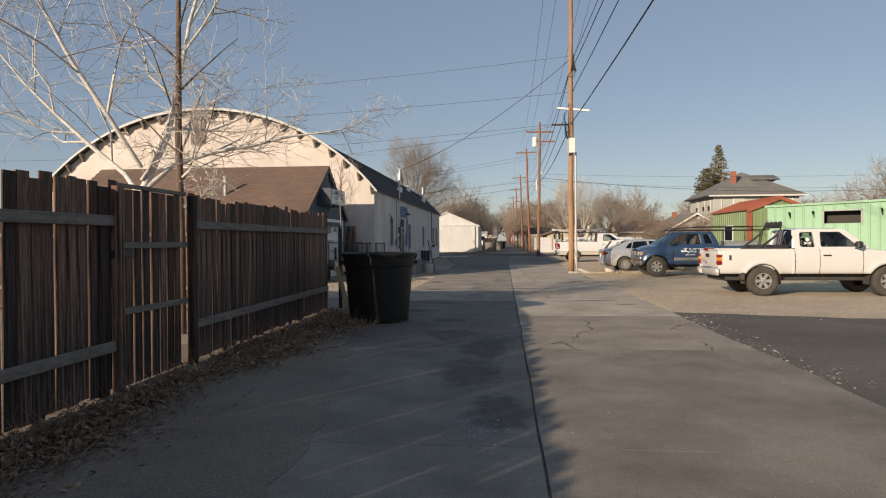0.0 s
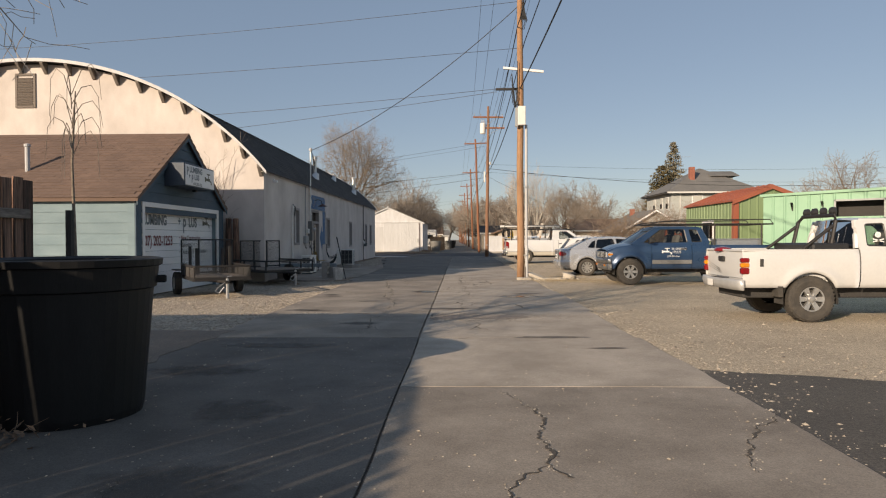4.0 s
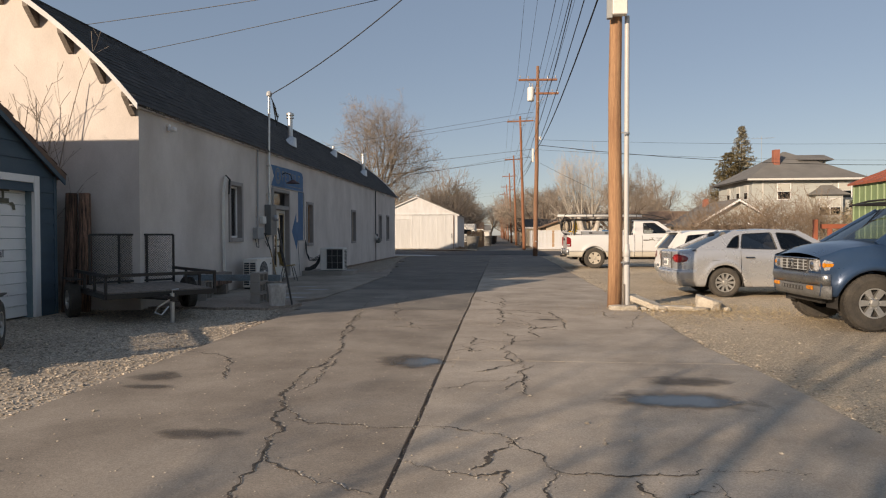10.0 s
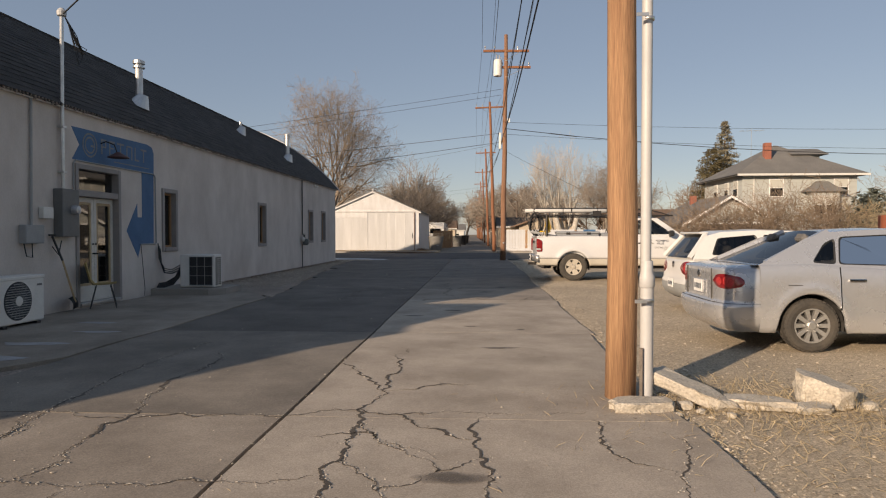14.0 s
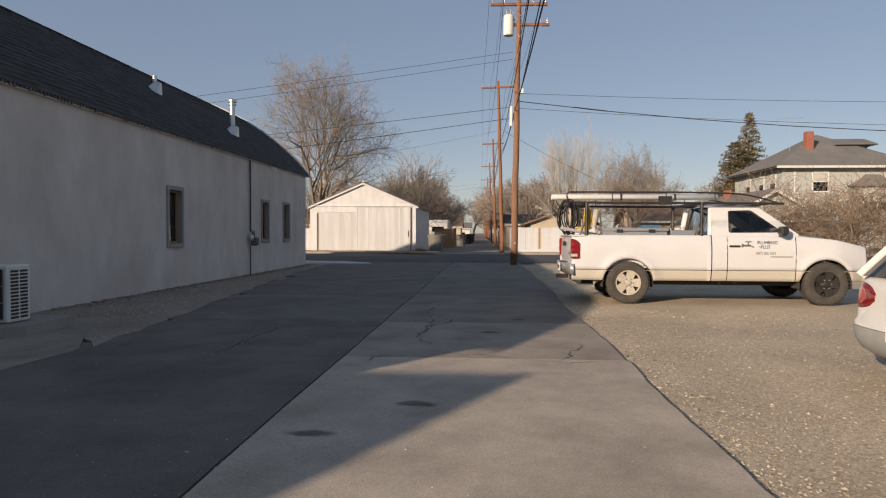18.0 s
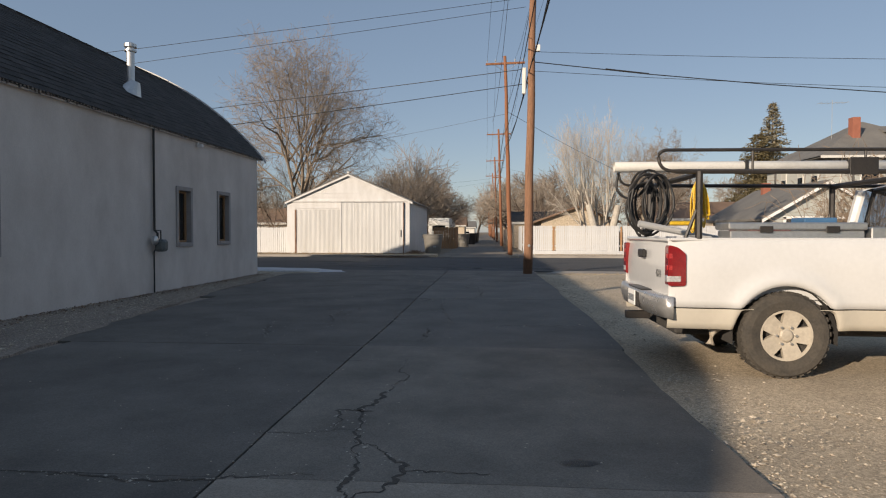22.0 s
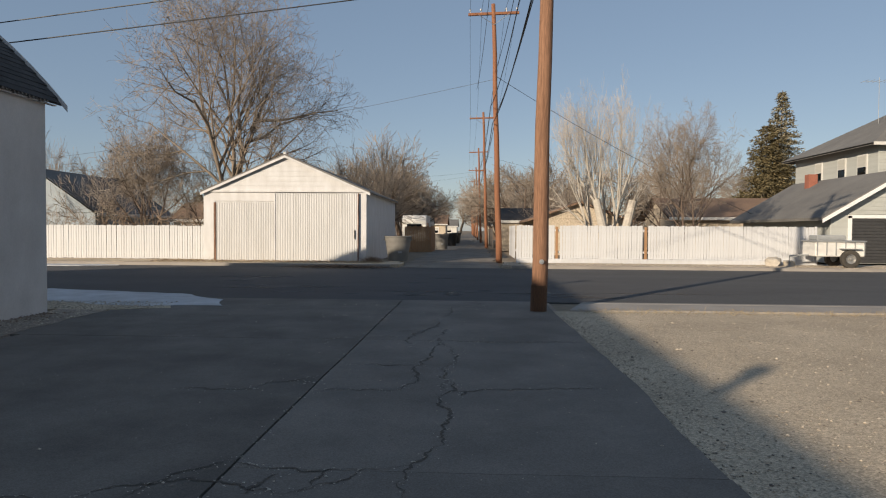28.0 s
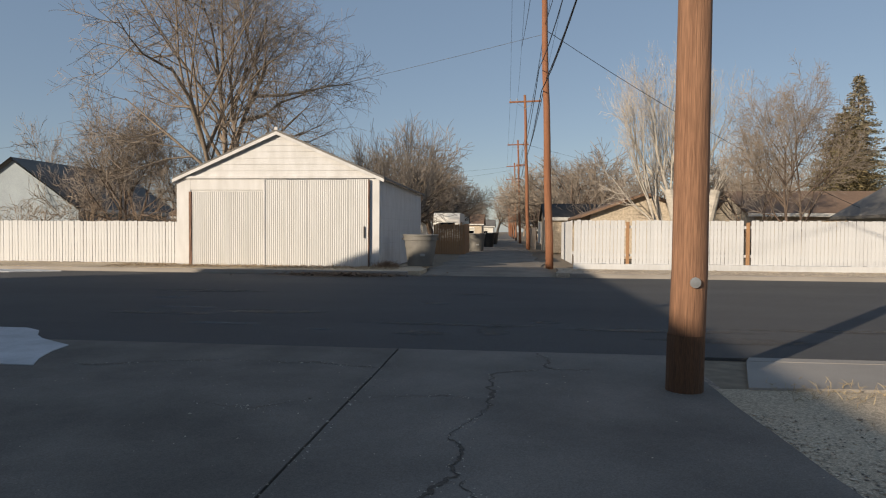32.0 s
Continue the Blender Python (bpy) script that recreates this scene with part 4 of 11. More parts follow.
boxpart("cabinet", (HX, HX + .18, 33.42, 33.88, 1.37, 2.22), mat("dark_grey_enamel", (.115, .12, .12), (.16, .16, .155), rough=.5, scale=4, fine=40, fine_mix=.06), box1, c=.01)
bm = bmesh.new()
lathe(bm, [(.085, 0), (.085, .05), (.07, .1), (.0, .11)], 16, Matrix.Translation((HX + .18, 33.72, 1.85)) @ FACE_X, cap=False)
part("meter", bm, CLEAR_LENS, box1)
box2 = thing("junction_box", "pale plastic telephone box with a drooping cable", "electric box")
boxpart("cover", (HX, HX + .14, 32.56, 33.0, 1.26, 1.57), GREYBOX, box2, c=.012)
boxpart("upper_box", (HX, HX + .1, 33.04, 33.3, 1.68, 1.88), ICE_WHITE, box2, c=.01)
bm = bmesh.new()
tube(bm, [(HX + .05, 32.62, 1.26), (HX + .08, 32.64, 1.05), (HX + .08, 32.78, 1.03), (HX + .06, 32.8, 1.26)], .01, 5)
part("cable", bm, CABLE, box2)
bm = bmesh.new()
tube(bm, [(HX + .06, 33.3, 1.2), (HX + .07, 33.45, 1.05), (HX + .06, 33.55, 1.3)], .01, 5)
part("cable", bm, CABLE, box2)
pipe = thing("downpipe", "thin grey conduit running down the stucco wall", "pipe")
bm = bmesh.new()
tube(bm, [(HX + .035, 32.86, 3.72), (HX + .035, 32.82, 1.57)], .022, 7)
part("tube", bm, GREYBOX, pipe)
lineset = thing("line_set", "white insulated refrigerant lines beside the first window", "pipe")
bm = bmesh.new()
for k in range(2):
    o = .075 * k
    tube(bm, [(HX + .02, 30.85, 2.76 - o), (HX + .08, 30.76 - o, 2.74), (HX + .07, 30.65 - o, 2.35), (HX + .05, 30.68 - o, 1.4), (HX + .05, 30.72 - o, .55), (HX + .12, 30.95, .26), (HX + .35, 31.28, .3)], .019, 7)
part("tube", bm, ICE_WHITE, lineset)
bm = bmesh.new()
tube(bm, [(HX + .02, 30.86, 2.8), (HX + .1, 30.92, 2.7), (HX + .08, 30.9, 2.35)], .02, 6)
part("stub", bm, CABLE, lineset)


def heat_pump(x0, x1, y0, y1, z0, z1):
    """Mini-split outdoor unit: fan in the face along x1, louvred end towards -y."""
    t = thing("heat_pump", "cream mini-split heat pump standing by the stucco wall", "air conditioner")
    boxpart("case", (x0, x1, y0, y1, z0, z1), ICE_WHITE, t, c=.02)
    boxpart("top_lid", (x0 - .008, x1 + .008, y0 - .008, y1 + .008, z1 - .05, z1 + .006), ICE_WHITE, t, c=.01)
    for yy in (y0 + .12, y1 - .2):
        boxpart("foot", (x0 - .02, x1 + .02, yy, yy + .08, .035, z0), BLACK_PLASTIC, t, c=.004)
    cy, cz, r = y0 + .45, (z0 + z1) / 2 - .01, .27
    bm = bmesh.new()
    lathe(bm, [(r + .02, .0), (r + .02, .004), (0.0, .004)], 32, Matrix.Translation((x1, cy, cz)) @ FACE_X, cap=False)
    part("fan_opening", bm, GRILLE_DARK, t, "dark fan opening")
    for k in range(15):
        zz = cz - r + (k + .5) * 2 * r / 15
        w = math.sqrt(max(r * r - (zz - cz) ** 2, 0))
        boxpart("grille_bar", (x1 + .006, x1 + .014, cy - w, cy + w, zz - .005, zz + .005), GREYBOX, t, c=0)
    for k in range(9):
        a = math.pi * (k + .5) / 9
        p, q = (cy - r * math.cos(a), cz - r * math.sin(a)), (cy + r * math.cos(a), cz + r * math.sin(a))
        bm = bmesh.new()
        tube(bm, [(x1 + .016, *p), (x1 + .02, cy, cz), (x1 + .016, *q)], .003, 4)
        part("guard_wire", bm, GREYBOX, t)
    bm = bmesh.new()
    lathe(bm, [(.075, .016), (.07, .024), (.0, .026)], 18, Matrix.Translation((x1, cy, cz)) @ FACE_X, cap=False)
    part("hub_cap", bm, ICE_WHITE, t)
    boxpart("badge", (x1 + .001, x1 + .003, y1 - .17, y1 - .06, z1 - .16, z1 - .13), INK_GREY, t, c=0)
    for k in range(10):
        z = z0 + .06 + k * (z1 - z0 - .14) / 10
        for q in range(2):
            a = x0 + .03 + q * (x1 - x0 - .05) / 2
            boxpart("louvre", (a, a + (x1 - x0 - .09) / 2, y0 - .005, y0 - .001, z, z + .042), GRILLE_DARK, t, c=0)
    return t


def condenser(x0, x1, y0, y1, z0, z1):
    """Outdoor unit with a meshed coil facing -y and louvres in the end at x1."""
    t = thing("condenser", "cream condenser with a dark mesh coil standing on a concrete step", "air conditioner")
    boxpart("case", (x0, x1, y0, y1, z0, z1), ICE_WHITE, t, c=.02)
    a, b = x0 + .23, x1 - .05
    boxpart("coil_panel", (a, b, y0 - .006, y0 - .001, z0 + .05, z1 - .05), GRILLE_DARK, t, "dark ribbed coil", 0)
    for k in range(4):
        x = a + k * (b - a) / 3
        boxpart("guard_bar", (x - .006, x + .006, y0 - .02, y0 - .008, z0 + .05, z1 - .05), GREYBOX, t, c=.002)
    for k in range(4):
        z = z0 + .05 + k * (z1 - z0 - .1) / 3
        boxpart("guard_bar", (a, b, y0 - .032, y0 - .021, z - .005, z + .005), GREYBOX, t, c=.002)
    for k in range(22):
        x = a + .012 + k * (b - a - .024) / 21
        boxpart("coil_fin", (x - .003, x + .003, y0 - .012, y0 - .006, z0 + .06, z1 - .06), BLACK_STEEL, t, c=0)
    for k in range(14):
        z = z0 + .05 + k * (z1 - z0 - .1) / 14
        for q in range(2):
            y = y0 + .05 + q * (y1 - y0 - .08) / 2
            boxpart("louvre", (x1 + .001, x1 + .005, y, y + (y1 - y0 - .14) / 2, z, z + .03), GRILLE_DARK, t, c=0)
    return t


heat_pump(-4.86, -4.50, 31.27, 32.30, .075, .78)
condenser(-4.58, -3.76, 37.04, 37.46, .185, .94)
sheet("condenser_step", wobble([(-5.11, 36.72), (-3.75, 36.66), (-3.45, 36.95), (-3.5, 38.0), (-5.11, 38.15)], .4, .02, 61), .175, APRON, "raised concrete step under the condenser", "pavement", .2)
hoses = thing("condenser_hoses", "black insulated hoses looping into the condenser", "hose")
for k in range(3):
    bm = bmesh.new()
    tube(bm, [(HX + .05, 36.98 + .04 * k, 1.2 - .06 * k), (HX + .06, 37.0 + .05 * k, .85 - .06 * k), (HX + .16, 37.05, .62 - .05 * k), (HX + .3, 37.12, .58 - .04 * k), (-4.6, 37.2, .72 - .06 * k)], .012 + .003 * k, 6)
    part("hose", bm, CABLE, hoses)
for k in range(4):
    bm = bmesh.new()
    tube(bm, [(HX + .03, 36.95 + .03 * k, .2 + .02 * k), (HX + .16, 37.0 + .04 * k, .19 + .03 * k), (HX + .34, 37.1 + .04 * k, .25 + .05 * k), (HX + .44, 37.2, .42 + .05 * k), (-4.6, 37.22, .62 + .03 * k)], .022, 7)
    part("hose", bm, CABLE, hoses, "black foam-wrapped line")

gasm = thing("gas_meter", "dark grey gas meter with black riser pipe on stucco wall", "gas meter")
bm = bmesh.new()
tube(bm, [(HX + .05, 49.06, 3.78), (HX + .05, 49.06, 1.42), (HX + .12, 49.06, 1.36), (HX + .12, 49.06, 1.2)], .026, 8)
tube(bm, [(HX + .06, 49.02, 0.0), (HX + .06, 49.02, .95), (HX + .12, 49.2, 1.2)], .018, 7)
tube(bm, [(HX + .12, 49.0, 1.42), (HX + .12, 49.2, 1.42), (HX + .12, 49.2, 1.2)], .016, 7)
part("pipe", bm, BLACK_STEEL, gasm)
bm = bmesh.new()
box(bm, HX + .06, HX + .29, 49.0, 49.24, .95, 1.22, .05)
part("body", bm, mat("gas_meter_paint", (.13, .145, .14), (.09, .10, .10), rough=.5, scale=5), gasm)
bm = bmesh.new()
lathe(bm, [(.1, -.03), (.1, .03), (.05, .06)], 14, Matrix.Translation((HX + .13, 48.93, 1.2)) @ FACE_X)
part("regulator", bm, STEEL, gasm)
camr = thing("security_camera", "small white camera under the eave of the hall", "camera")
boxpart("body", (HX + .02, HX + .18, 28.18, 28.28, 3.42, 3.5), WHITE_CLEAN, camr, c=.015)
boxpart("bracket", (HX, HX + .06, 28.2, 28.26, 3.5, 3.56), WHITE_CLEAN, camr)
camr2 = copy_thing(camr, pose(0, 23.0, .12))


def flue(x, y, ztop, r, cap, label):
    z = arc_z(x) - .1
    t = thing("roof_flue", label, "flue")
    bm = bmesh.new()
    tube(bm, [(x, y, z), (x, y, ztop)], r, 14)
    part("pipe", bm, STEEL, t)
    bm = bmesh.new()
    lathe(bm, [(r + .16, -.03), (r + .02, .26), (r + .004, .26)], 14, pose(x, y, arc_z(x) + .0, 0, 25, 0), cap=False)
    part("flashing", bm, STEEL, t)
    if cap:
        bm = bmesh.new()
        lathe(bm, [(r + .01, -.04), (r + .05, -.02), (r + .05, .05), (.02, .1)], 14, pose(x, y, ztop))
        lathe(bm, [(r + .045, -.12), (r + .045, -.08)], 14, pose(x, y, ztop))
        part("cap", bm, STEEL, t)
    return t


flue(-5.7, 37.4, 5.46, .085, True, "shiny galvanised flue with a rain cap on the dark roof")
flue(-6.44, 45.8, 5.55, .055, False, "short galvanised vent pipe on the dark roof")
flue(-5.8, 49.45, 5.6, .085, True, "galvanised flue with flashing and cap on the dark roof")
louver = thing("gable_louver", "brown louvred vent high in the cream gable", "vent")
for dims in ((-13.55, -13.47, HY0 - .04, HY0, 5.9, 7.06), (-12.93, -12.85, HY0 - .04, HY0, 5.9, 7.06), (-13.47, -12.93, HY0 - .04, HY0, 6.98, 7.06), (-13.47, -12.93, HY0 - .04, HY0, 5.9, 5.98)):
    boxpart("frame", dims, RAILWOOD, louver)
for k in range(11):
    boxpart("slat", (-13.46, -12.94, -.035, .0, -.03, .03), RAILWOOD, louver, c=0, m=pose(0, HY0 - .012, 6.04 + .085 * k, 35, 0, 0))


# ---- blue shop ----
SX, SY0, SY1, SYC, SZE, SZA, SXB = -6.3, 21.0, 26.6, 23.78, 2.40, 4.27, -15.5
shop = thing("blue_shop", "small blue lap-sided shop with a brown shingle gable roof", "building")
SD = (21.41, 26.08, 0.0, 2.24)
solid("core_wall", lambda bm: [prism(bm, [(SY0, -.1), (SD[0], -.1), (SD[0], SD[3]), (SD[1], SD[3]), (SD[1], -.1), (SY1, -.1), (SY1, SZE), (SYC, SZA), (SY0, SZE)], SX - .2, SX - .03, YZ),
                               box(bm, SXB, SX - .03, SY0 + .02, SY0 + .15, -.1, SZE), box(bm, SXB, SX - .2, SY1 - .15, SY1, -.1, SZE), box(bm, SXB, SXB + .15, SY0 + .15, SY1 - .15, -.1, SZE)], SIDING_BLUE, shop)
RH = 0.262
for k in range(17):
    z0, z1 = k * RH, min((k + 1) * RH + .01, SZA - .02)
    for (a, b) in (((SY0, SD[0] - .12), (SD[1] + .12, SY1)) if z1 <= SD[3] + .12 else ((SY0, SY1),)):
        if z1 > SZE:
            f0, f1 = (SYC - SY0) * max(z0 - SZE, 0) / (SZA - SZE), (SYC - SY0) * (z1 - SZE) / (SZA - SZE)
            poly = [(SY0 + f0, z0), (SY1 - f0, z0), (SY1 - f1, z1), (SY0 + f1, z1)]
        else:
            poly = [(a, z0), (b, z0), (b, z1), (a, z1)]
        if abs(poly[2][0] - poly[3][0]) < .05:
            continue
        vs = [(SX + .012, *poly[0]), (SX + .012, *poly[1]), (SX - .008, *poly[2]), (SX - .008, *poly[3])]
        bm = bmesh.new()
        v = [bm.verts.new(p) for p in vs] + [bm.verts.new((SX - .03, p[1], p[2])) for p in vs]
        for f in ((0, 1, 2, 3), (0, 4, 5, 1), (1, 5, 6, 2), (2, 6, 7, 3), (3, 7, 4, 0)):
            bm.faces.new([v[i] for i in f])
        part("board", bm, SIDING_SHADED, shop)
for k in range(9):
    z0, z1 = k * RH + (.0), min((k + 1) * RH + .01, SZE)
    bm = bmesh.new()
    vs = [(SXB, SY0 - .002, z0), (SX + .01, SY0 - .002, z0), (SX + .01, SY0 + .016, z1), (SXB, SY0 + .016, z1)]
    v = [bm.verts.new(p) for p in vs] + [bm.verts.new((p[0], SY0 + .04, p[2])) for p in vs]
    for f in ((0, 1, 2, 3), (0, 4, 5, 1), (1, 5, 6, 2), (2, 6, 7, 3), (3, 7, 4, 0)):
        bm.faces.new([v[i] for i in f])
    part("board", bm, SIDING_BLUE, shop)
for y, o in ((SY0 - .13, -1), (SY1 + .13, 1)):
    bm = bmesh.new()
    zt = (SZA - SZE) / (SYC - SY0)
    ze = SZE - .13 * zt + .03
    prism(bm, [(y, ze), (SYC, SZA + .03), (SYC, SZA + .12), (y, ze + .09)], SXB - .1, SX + .12, YZ)
    part("roof_deck", bm, SHINGLE_BROWN, shop)
    bm = bmesh.new()
    prism(bm, [(y, ze - .09), (SYC, SZA - .06), (SYC, SZA + .03), (y, ze)], SX + .09, SX + .115, YZ)
    part("bargeboard", bm, SIDING_SHADED, shop, "blue bargeboard in the shaded tone")

    def slope(u, v, y=y, ze=ze, o=o):
        p0, p1 = Vector((SX + .13, y + o * .02, ze + .085)), Vector((SX + .13, SYC, SZA + .125))
        nn = Vector((0, o * (p1.z - p0.z), abs(SYC - y))).normalized()
        return p0.lerp(p1, v) + Vector(((SXB - SX - .25) * u, 0, 0)), nn
    roof_tabs("shingles", 24, 31, slope, SHINGLE_BROWN, shop)
bm = bmesh.new()
prism(bm, [(SYC - .13, SZA + .05), (SYC, SZA + .15), (SYC + .13, SZA + .05), (SYC, SZA + .12)], SXB - .1, SX + .13, YZ)
part("ridge_cap", bm, SHINGLE_BROWN, shop)
for y in (SY0 + .01, SY1 - .01):
    boxpart("corner_board", (SX - .02, SX + .02, y - .035, y + .035, 0, SZE), SIDING_SHADED, shop)
vp = thing("vent_pipe", "white plastic vent pipe on the brown roof", "pipe")
bm = bmesh.new()
tube(bm, [(-9.6, 22.0, 3.0), (-9.6, 22.0, 3.84)], .06, 10)
lathe(bm, [(.06, 3.80), (.08, 3.82), (.08, 3.88), (.0, 3.9)], 12, pose(-9.6, 22.0, 0))
part("pipe", bm, PVC, vp)

# garage door with lettering
gdoor = thing("garage_door", "white sectional garage door lettered for a plumbing firm", "garage door")
for y0, y1, z0, z1 in ((SD[0] - .12, SD[0], 0, SD[3] + .12), (SD[1], SD[1] + .12, 0, SD[3] + .12), (SD[0], SD[1], SD[3], SD[3] + .12)):
    boxpart("door_trim", (SX - .04, SX + .03, y0, y1, z0, z1), WHITE_CLEAN, gdoor, c=.006)
for k in range(12):
    z0 = .02 + k * (SD[3] - .02) / 12
    bm = bmesh.new()
    z1 = .02 + (k + 1) * (SD[3] - .02) / 12
    v = [bm.verts.new(p) for p in ((SX - .14, SD[0], z0 + .006), (SX - .14, SD[1], z0 + .006), (SX - .152, SD[1], z1), (SX - .152, SD[0], z1))]
    w = [bm.verts.new(p) for p in ((SX - .17, SD[0], z0 + .006), (SX - .17, SD[1], z0 + .006), (SX - .17, SD[1], z1), (SX - .17, SD[0], z1))]
    for f in ((v[0], v[1], v[2], v[3]), (v[0], w[0], w[1], v[1]), (v[3], v[2], w[2], w[3])):
        bm.faces.new(f)
    part("panel", bm, WHITE_CLEAN, gdoor)
DX = SX - .136


def on_door(y, z):
    return Matrix.Translation((DX, y, z)) @ FACE_X


def tap_logo(parent, m, s, material):
    """A garden tap drawn as plain shapes."""
    bm = bmesh.new()
    for poly in ([(-.5, -.08), (.25, -.08), (.25, .1), (-.5, .1)], [(-.62, -.16), (-.46, -.16), (-.46, .18), (-.62, .18)], [(.25, -.05), (.42, -.02), (.52, -.12), (.55, -.3), (.42, -.3), (.38, -.16), (.25, -.1)], [(-.06, .1), (.04, .1), (.04, .34), (-.06, .34)], [(-.28, .34), (.28, .34), (.28, .42), (-.28, .42)]):
        prism(bm, [(x * s, y * s) for x, y in poly], 0, .002, m)
    part("tap_emblem", bm, material, parent)


text("PLUMBING", .36, INK_SLATE, on_door(21.46, 1.82), gdoor, stretch=.84, bold=.012)
text("+", .36, INK_SLATE, on_door(23.6, 1.82), gdoor, stretch=.84, bold=.006)
text("P", .56, INK_SLATE, on_door(23.92, 1.63), gdoor, stretch=.74, bold=.012)
text("LUS", .38, INK_SLATE, on_door(24.3, 1.80), gdoor, stretch=.92, bold=.012)
tap_logo(gdoor, on_door(25.6, 1.92), .46, INK_OLIVE)
text("(307) 202-1253", .36, INK_RED, on_door(21.46, 1.28), gdoor, stretch=.80, bold=.006)
for i, w_ in enumerate(("• New Construction", "• Remodels", "• Commercial • Residential")):
    text(w_, .185, INK_RED if i == 0 else INK_GREY, on_door(23.68, 1.42 - .2 * i), gdoor, stretch=.95)

lsign = thing("box_sign", "faded white shop sign with blue lettering and a tap", "sign")
boxpart("case", (SX + .0, -5.76, 22.50, 24.50, 2.84, 3.46), mat("navy_sign_case", (.04, .06, .085), rough=.5, bump=0), lsign, c=.015)
boxpart("face", (-5.762, -5.742, 22.54, 24.46, 2.88, 3.42), WHITE_CLEAN, lsign, c=.004)
SG = -5.74


def on_sign(y, z):
    return Matrix.Translation((SG, y, z)) @ FACE_X


text("P", .3, INK_SLATE, on_sign(22.60, 3.15), lsign, stretch=.75, bold=.008)
text("LUMBING", .21, INK_SLATE, on_sign(22.78, 3.23), lsign, stretch=.92, bold=.008)
text("+", .2, INK_SLATE, on_sign(22.72, 3.06), lsign, stretch=.9, bold=.004)
text("P", .28, INK_SLATE, on_sign(22.9, 2.97), lsign, stretch=.75, bold=.008)
text("LUS", .2, INK_SLATE, on_sign(23.09, 3.05), lsign, stretch=.92, bold=.008)
text("(307) 202-1253", .105, INK_GREY, on_sign(23.0, 2.9), lsign, stretch=.9)
tap_logo(lsign, on_sign(24.05, 3.12), .42, INK_OLIVE)
boxpart("bracket", (-6.15, -6.05, 23.9, 24.0, 2.78, 2.84), BLACK_STEEL, lsign)

# boards leaning and lying by the shop
osb = thing("osb_sheet", "pale strand board sheets leaning on the shop wall", "board")
boxpart("sheet", (-8.6, -6.55, 20.76, 20.78, .02, .62), PLY, osb, c=.002, m=None)
boxpart("sheet", (-.45, .45, -.006, .006, 0, .62), PLY, osb, c=.002, m=pose(-6.78, 20.62, .02, -10, 0, 12))
pst = thing("fence_post", "short weathered wooden post standing by the shop corner", "post")
boxpart("post", (-6.66, -6.54, 20.36, 20.48, -.1, .98), OLDWOOD, pst, c=.012)
plank = thing("plank", "pale plank lying on the gravel", "plank")
boxpart("plank", (-1.3, 1.3, -.07, .07, 0, .04), LUMBER, plank, m=pose(-7.1, 20.05, 0, 0, 0, 6))
plank2 = copy_thing(plank, pose(.1, -.35, 0, 0, 0, 1.0))
for i, (x, y, lean) in enumerate(((-6.22, 26.8, 2), (-5.97, 26.85, -2))):
    lg = thing("log_post", "old dark timber post leaning against the hall", "post", group="timber posts at the shop corner")
    bm = bmesh.new()
    tube(bm, [(x, y, 0), (x + .02, y + .04, .9), (x + .01 * lean, y + .1, 2.12)], [.12, .11, .095], 11)
    part("post", bm, OLDWOOD, lg)

# ---- wooden fence ----
FX = -3.15
fence = thing("board_fence", "tall weathered dark brown board fence with grey rails", "fence")
board_meshes = []
for k in range(7):
    r = random.Random(100 + k)
    w, h = r.uniform(.128, .142), r.uniform(1.95, 2.02)
    bm = bmesh.new()
    box(bm, -.011, .011, -w / 2, w / 2, 0, h, .004)
    for v in bm.verts:
        v.co.x += .006 * math.sin(v.co.z * 2.1 + k) + r.uniform(-.001, .001)
    me = bpy.data.meshes.new("board")
    bmesh.ops.recalc_face_normals(bm, faces=bm.faces)
    bm.to_mesh(me)
    bm.free()
    board_meshes.append(me)


def fence_run(parent, y0, y1, x, base, skip=(), gap=.02):
    y = y0
    while y < y1:
        if not any(a <= y <= b for a, b in skip):
            ob = link("board", rng.choice(board_meshes), OLDWOOD, parent)
            ob.matrix_basis = pose(x + rng.uniform(-.006, .006), y + .07, base + rng.uniform(-.02, .03), rng.uniform(-.5, .5), 0, rng.uniform(-3, 3))
        y += .138 + rng.choice((-.003, .001, .006, .011, gap))


GATE = (5.25, 6.62)
fence_run(fence, -6.0, GATE[0] - .06, FX, .045)
fence_run(fence, GATE[1] + .05, 12.55, FX, .045, ((7.02, 7.08), (7.2, 7.24)), .02)
for y0, y1 in ((-6, -1.2), (-1.15, 2.1), (2.15, GATE[0] - .05), (GATE[1] + .06, 9.0), (9.03, 12.55)):
    for z in (1.64, .44):
        boxpart("rail", (FX + .018, FX + .062, y0, y1, z, z + .10), RAILWOOD, fence, "grey weathered rail", .006)
for y in (GATE[0] - .06, GATE[1] + .04):
    boxpart("gate_post", (FX + .014, FX + .1, y - .05, y + .05, -.1, 2.03), OLDWOOD, fence, "dark gate post", .006)
for y in (-3.6, -1.2, 1.2, 3.2, 9.0, 12.5):
    boxpart("post", (FX - .12, FX - .015, y - .05, y + .05, -.2, 1.9), OLDWOOD, fence, c=.006)
gate = thing("fence_gate", "board gate with wide slits and a rusty latch", "gate")
y = GATE[0]
while y < GATE[1] - .1:
    ob = link("board", rng.choice(board_meshes), OLDWOOD, gate)
    ob.matrix_basis = pose(FX - .03, y + .07, .04, 0, 0, rng.uniform(-2, 2))
    y += .142 + rng.choice((.012, .02, .028))
for z in (1.42, .76):
    boxpart("rail", (FX - .018, FX + .024, GATE[0] + .02, GATE[1] - .02, z, z + .065), RAILWOOD, gate, "grey weathered rail", .005)
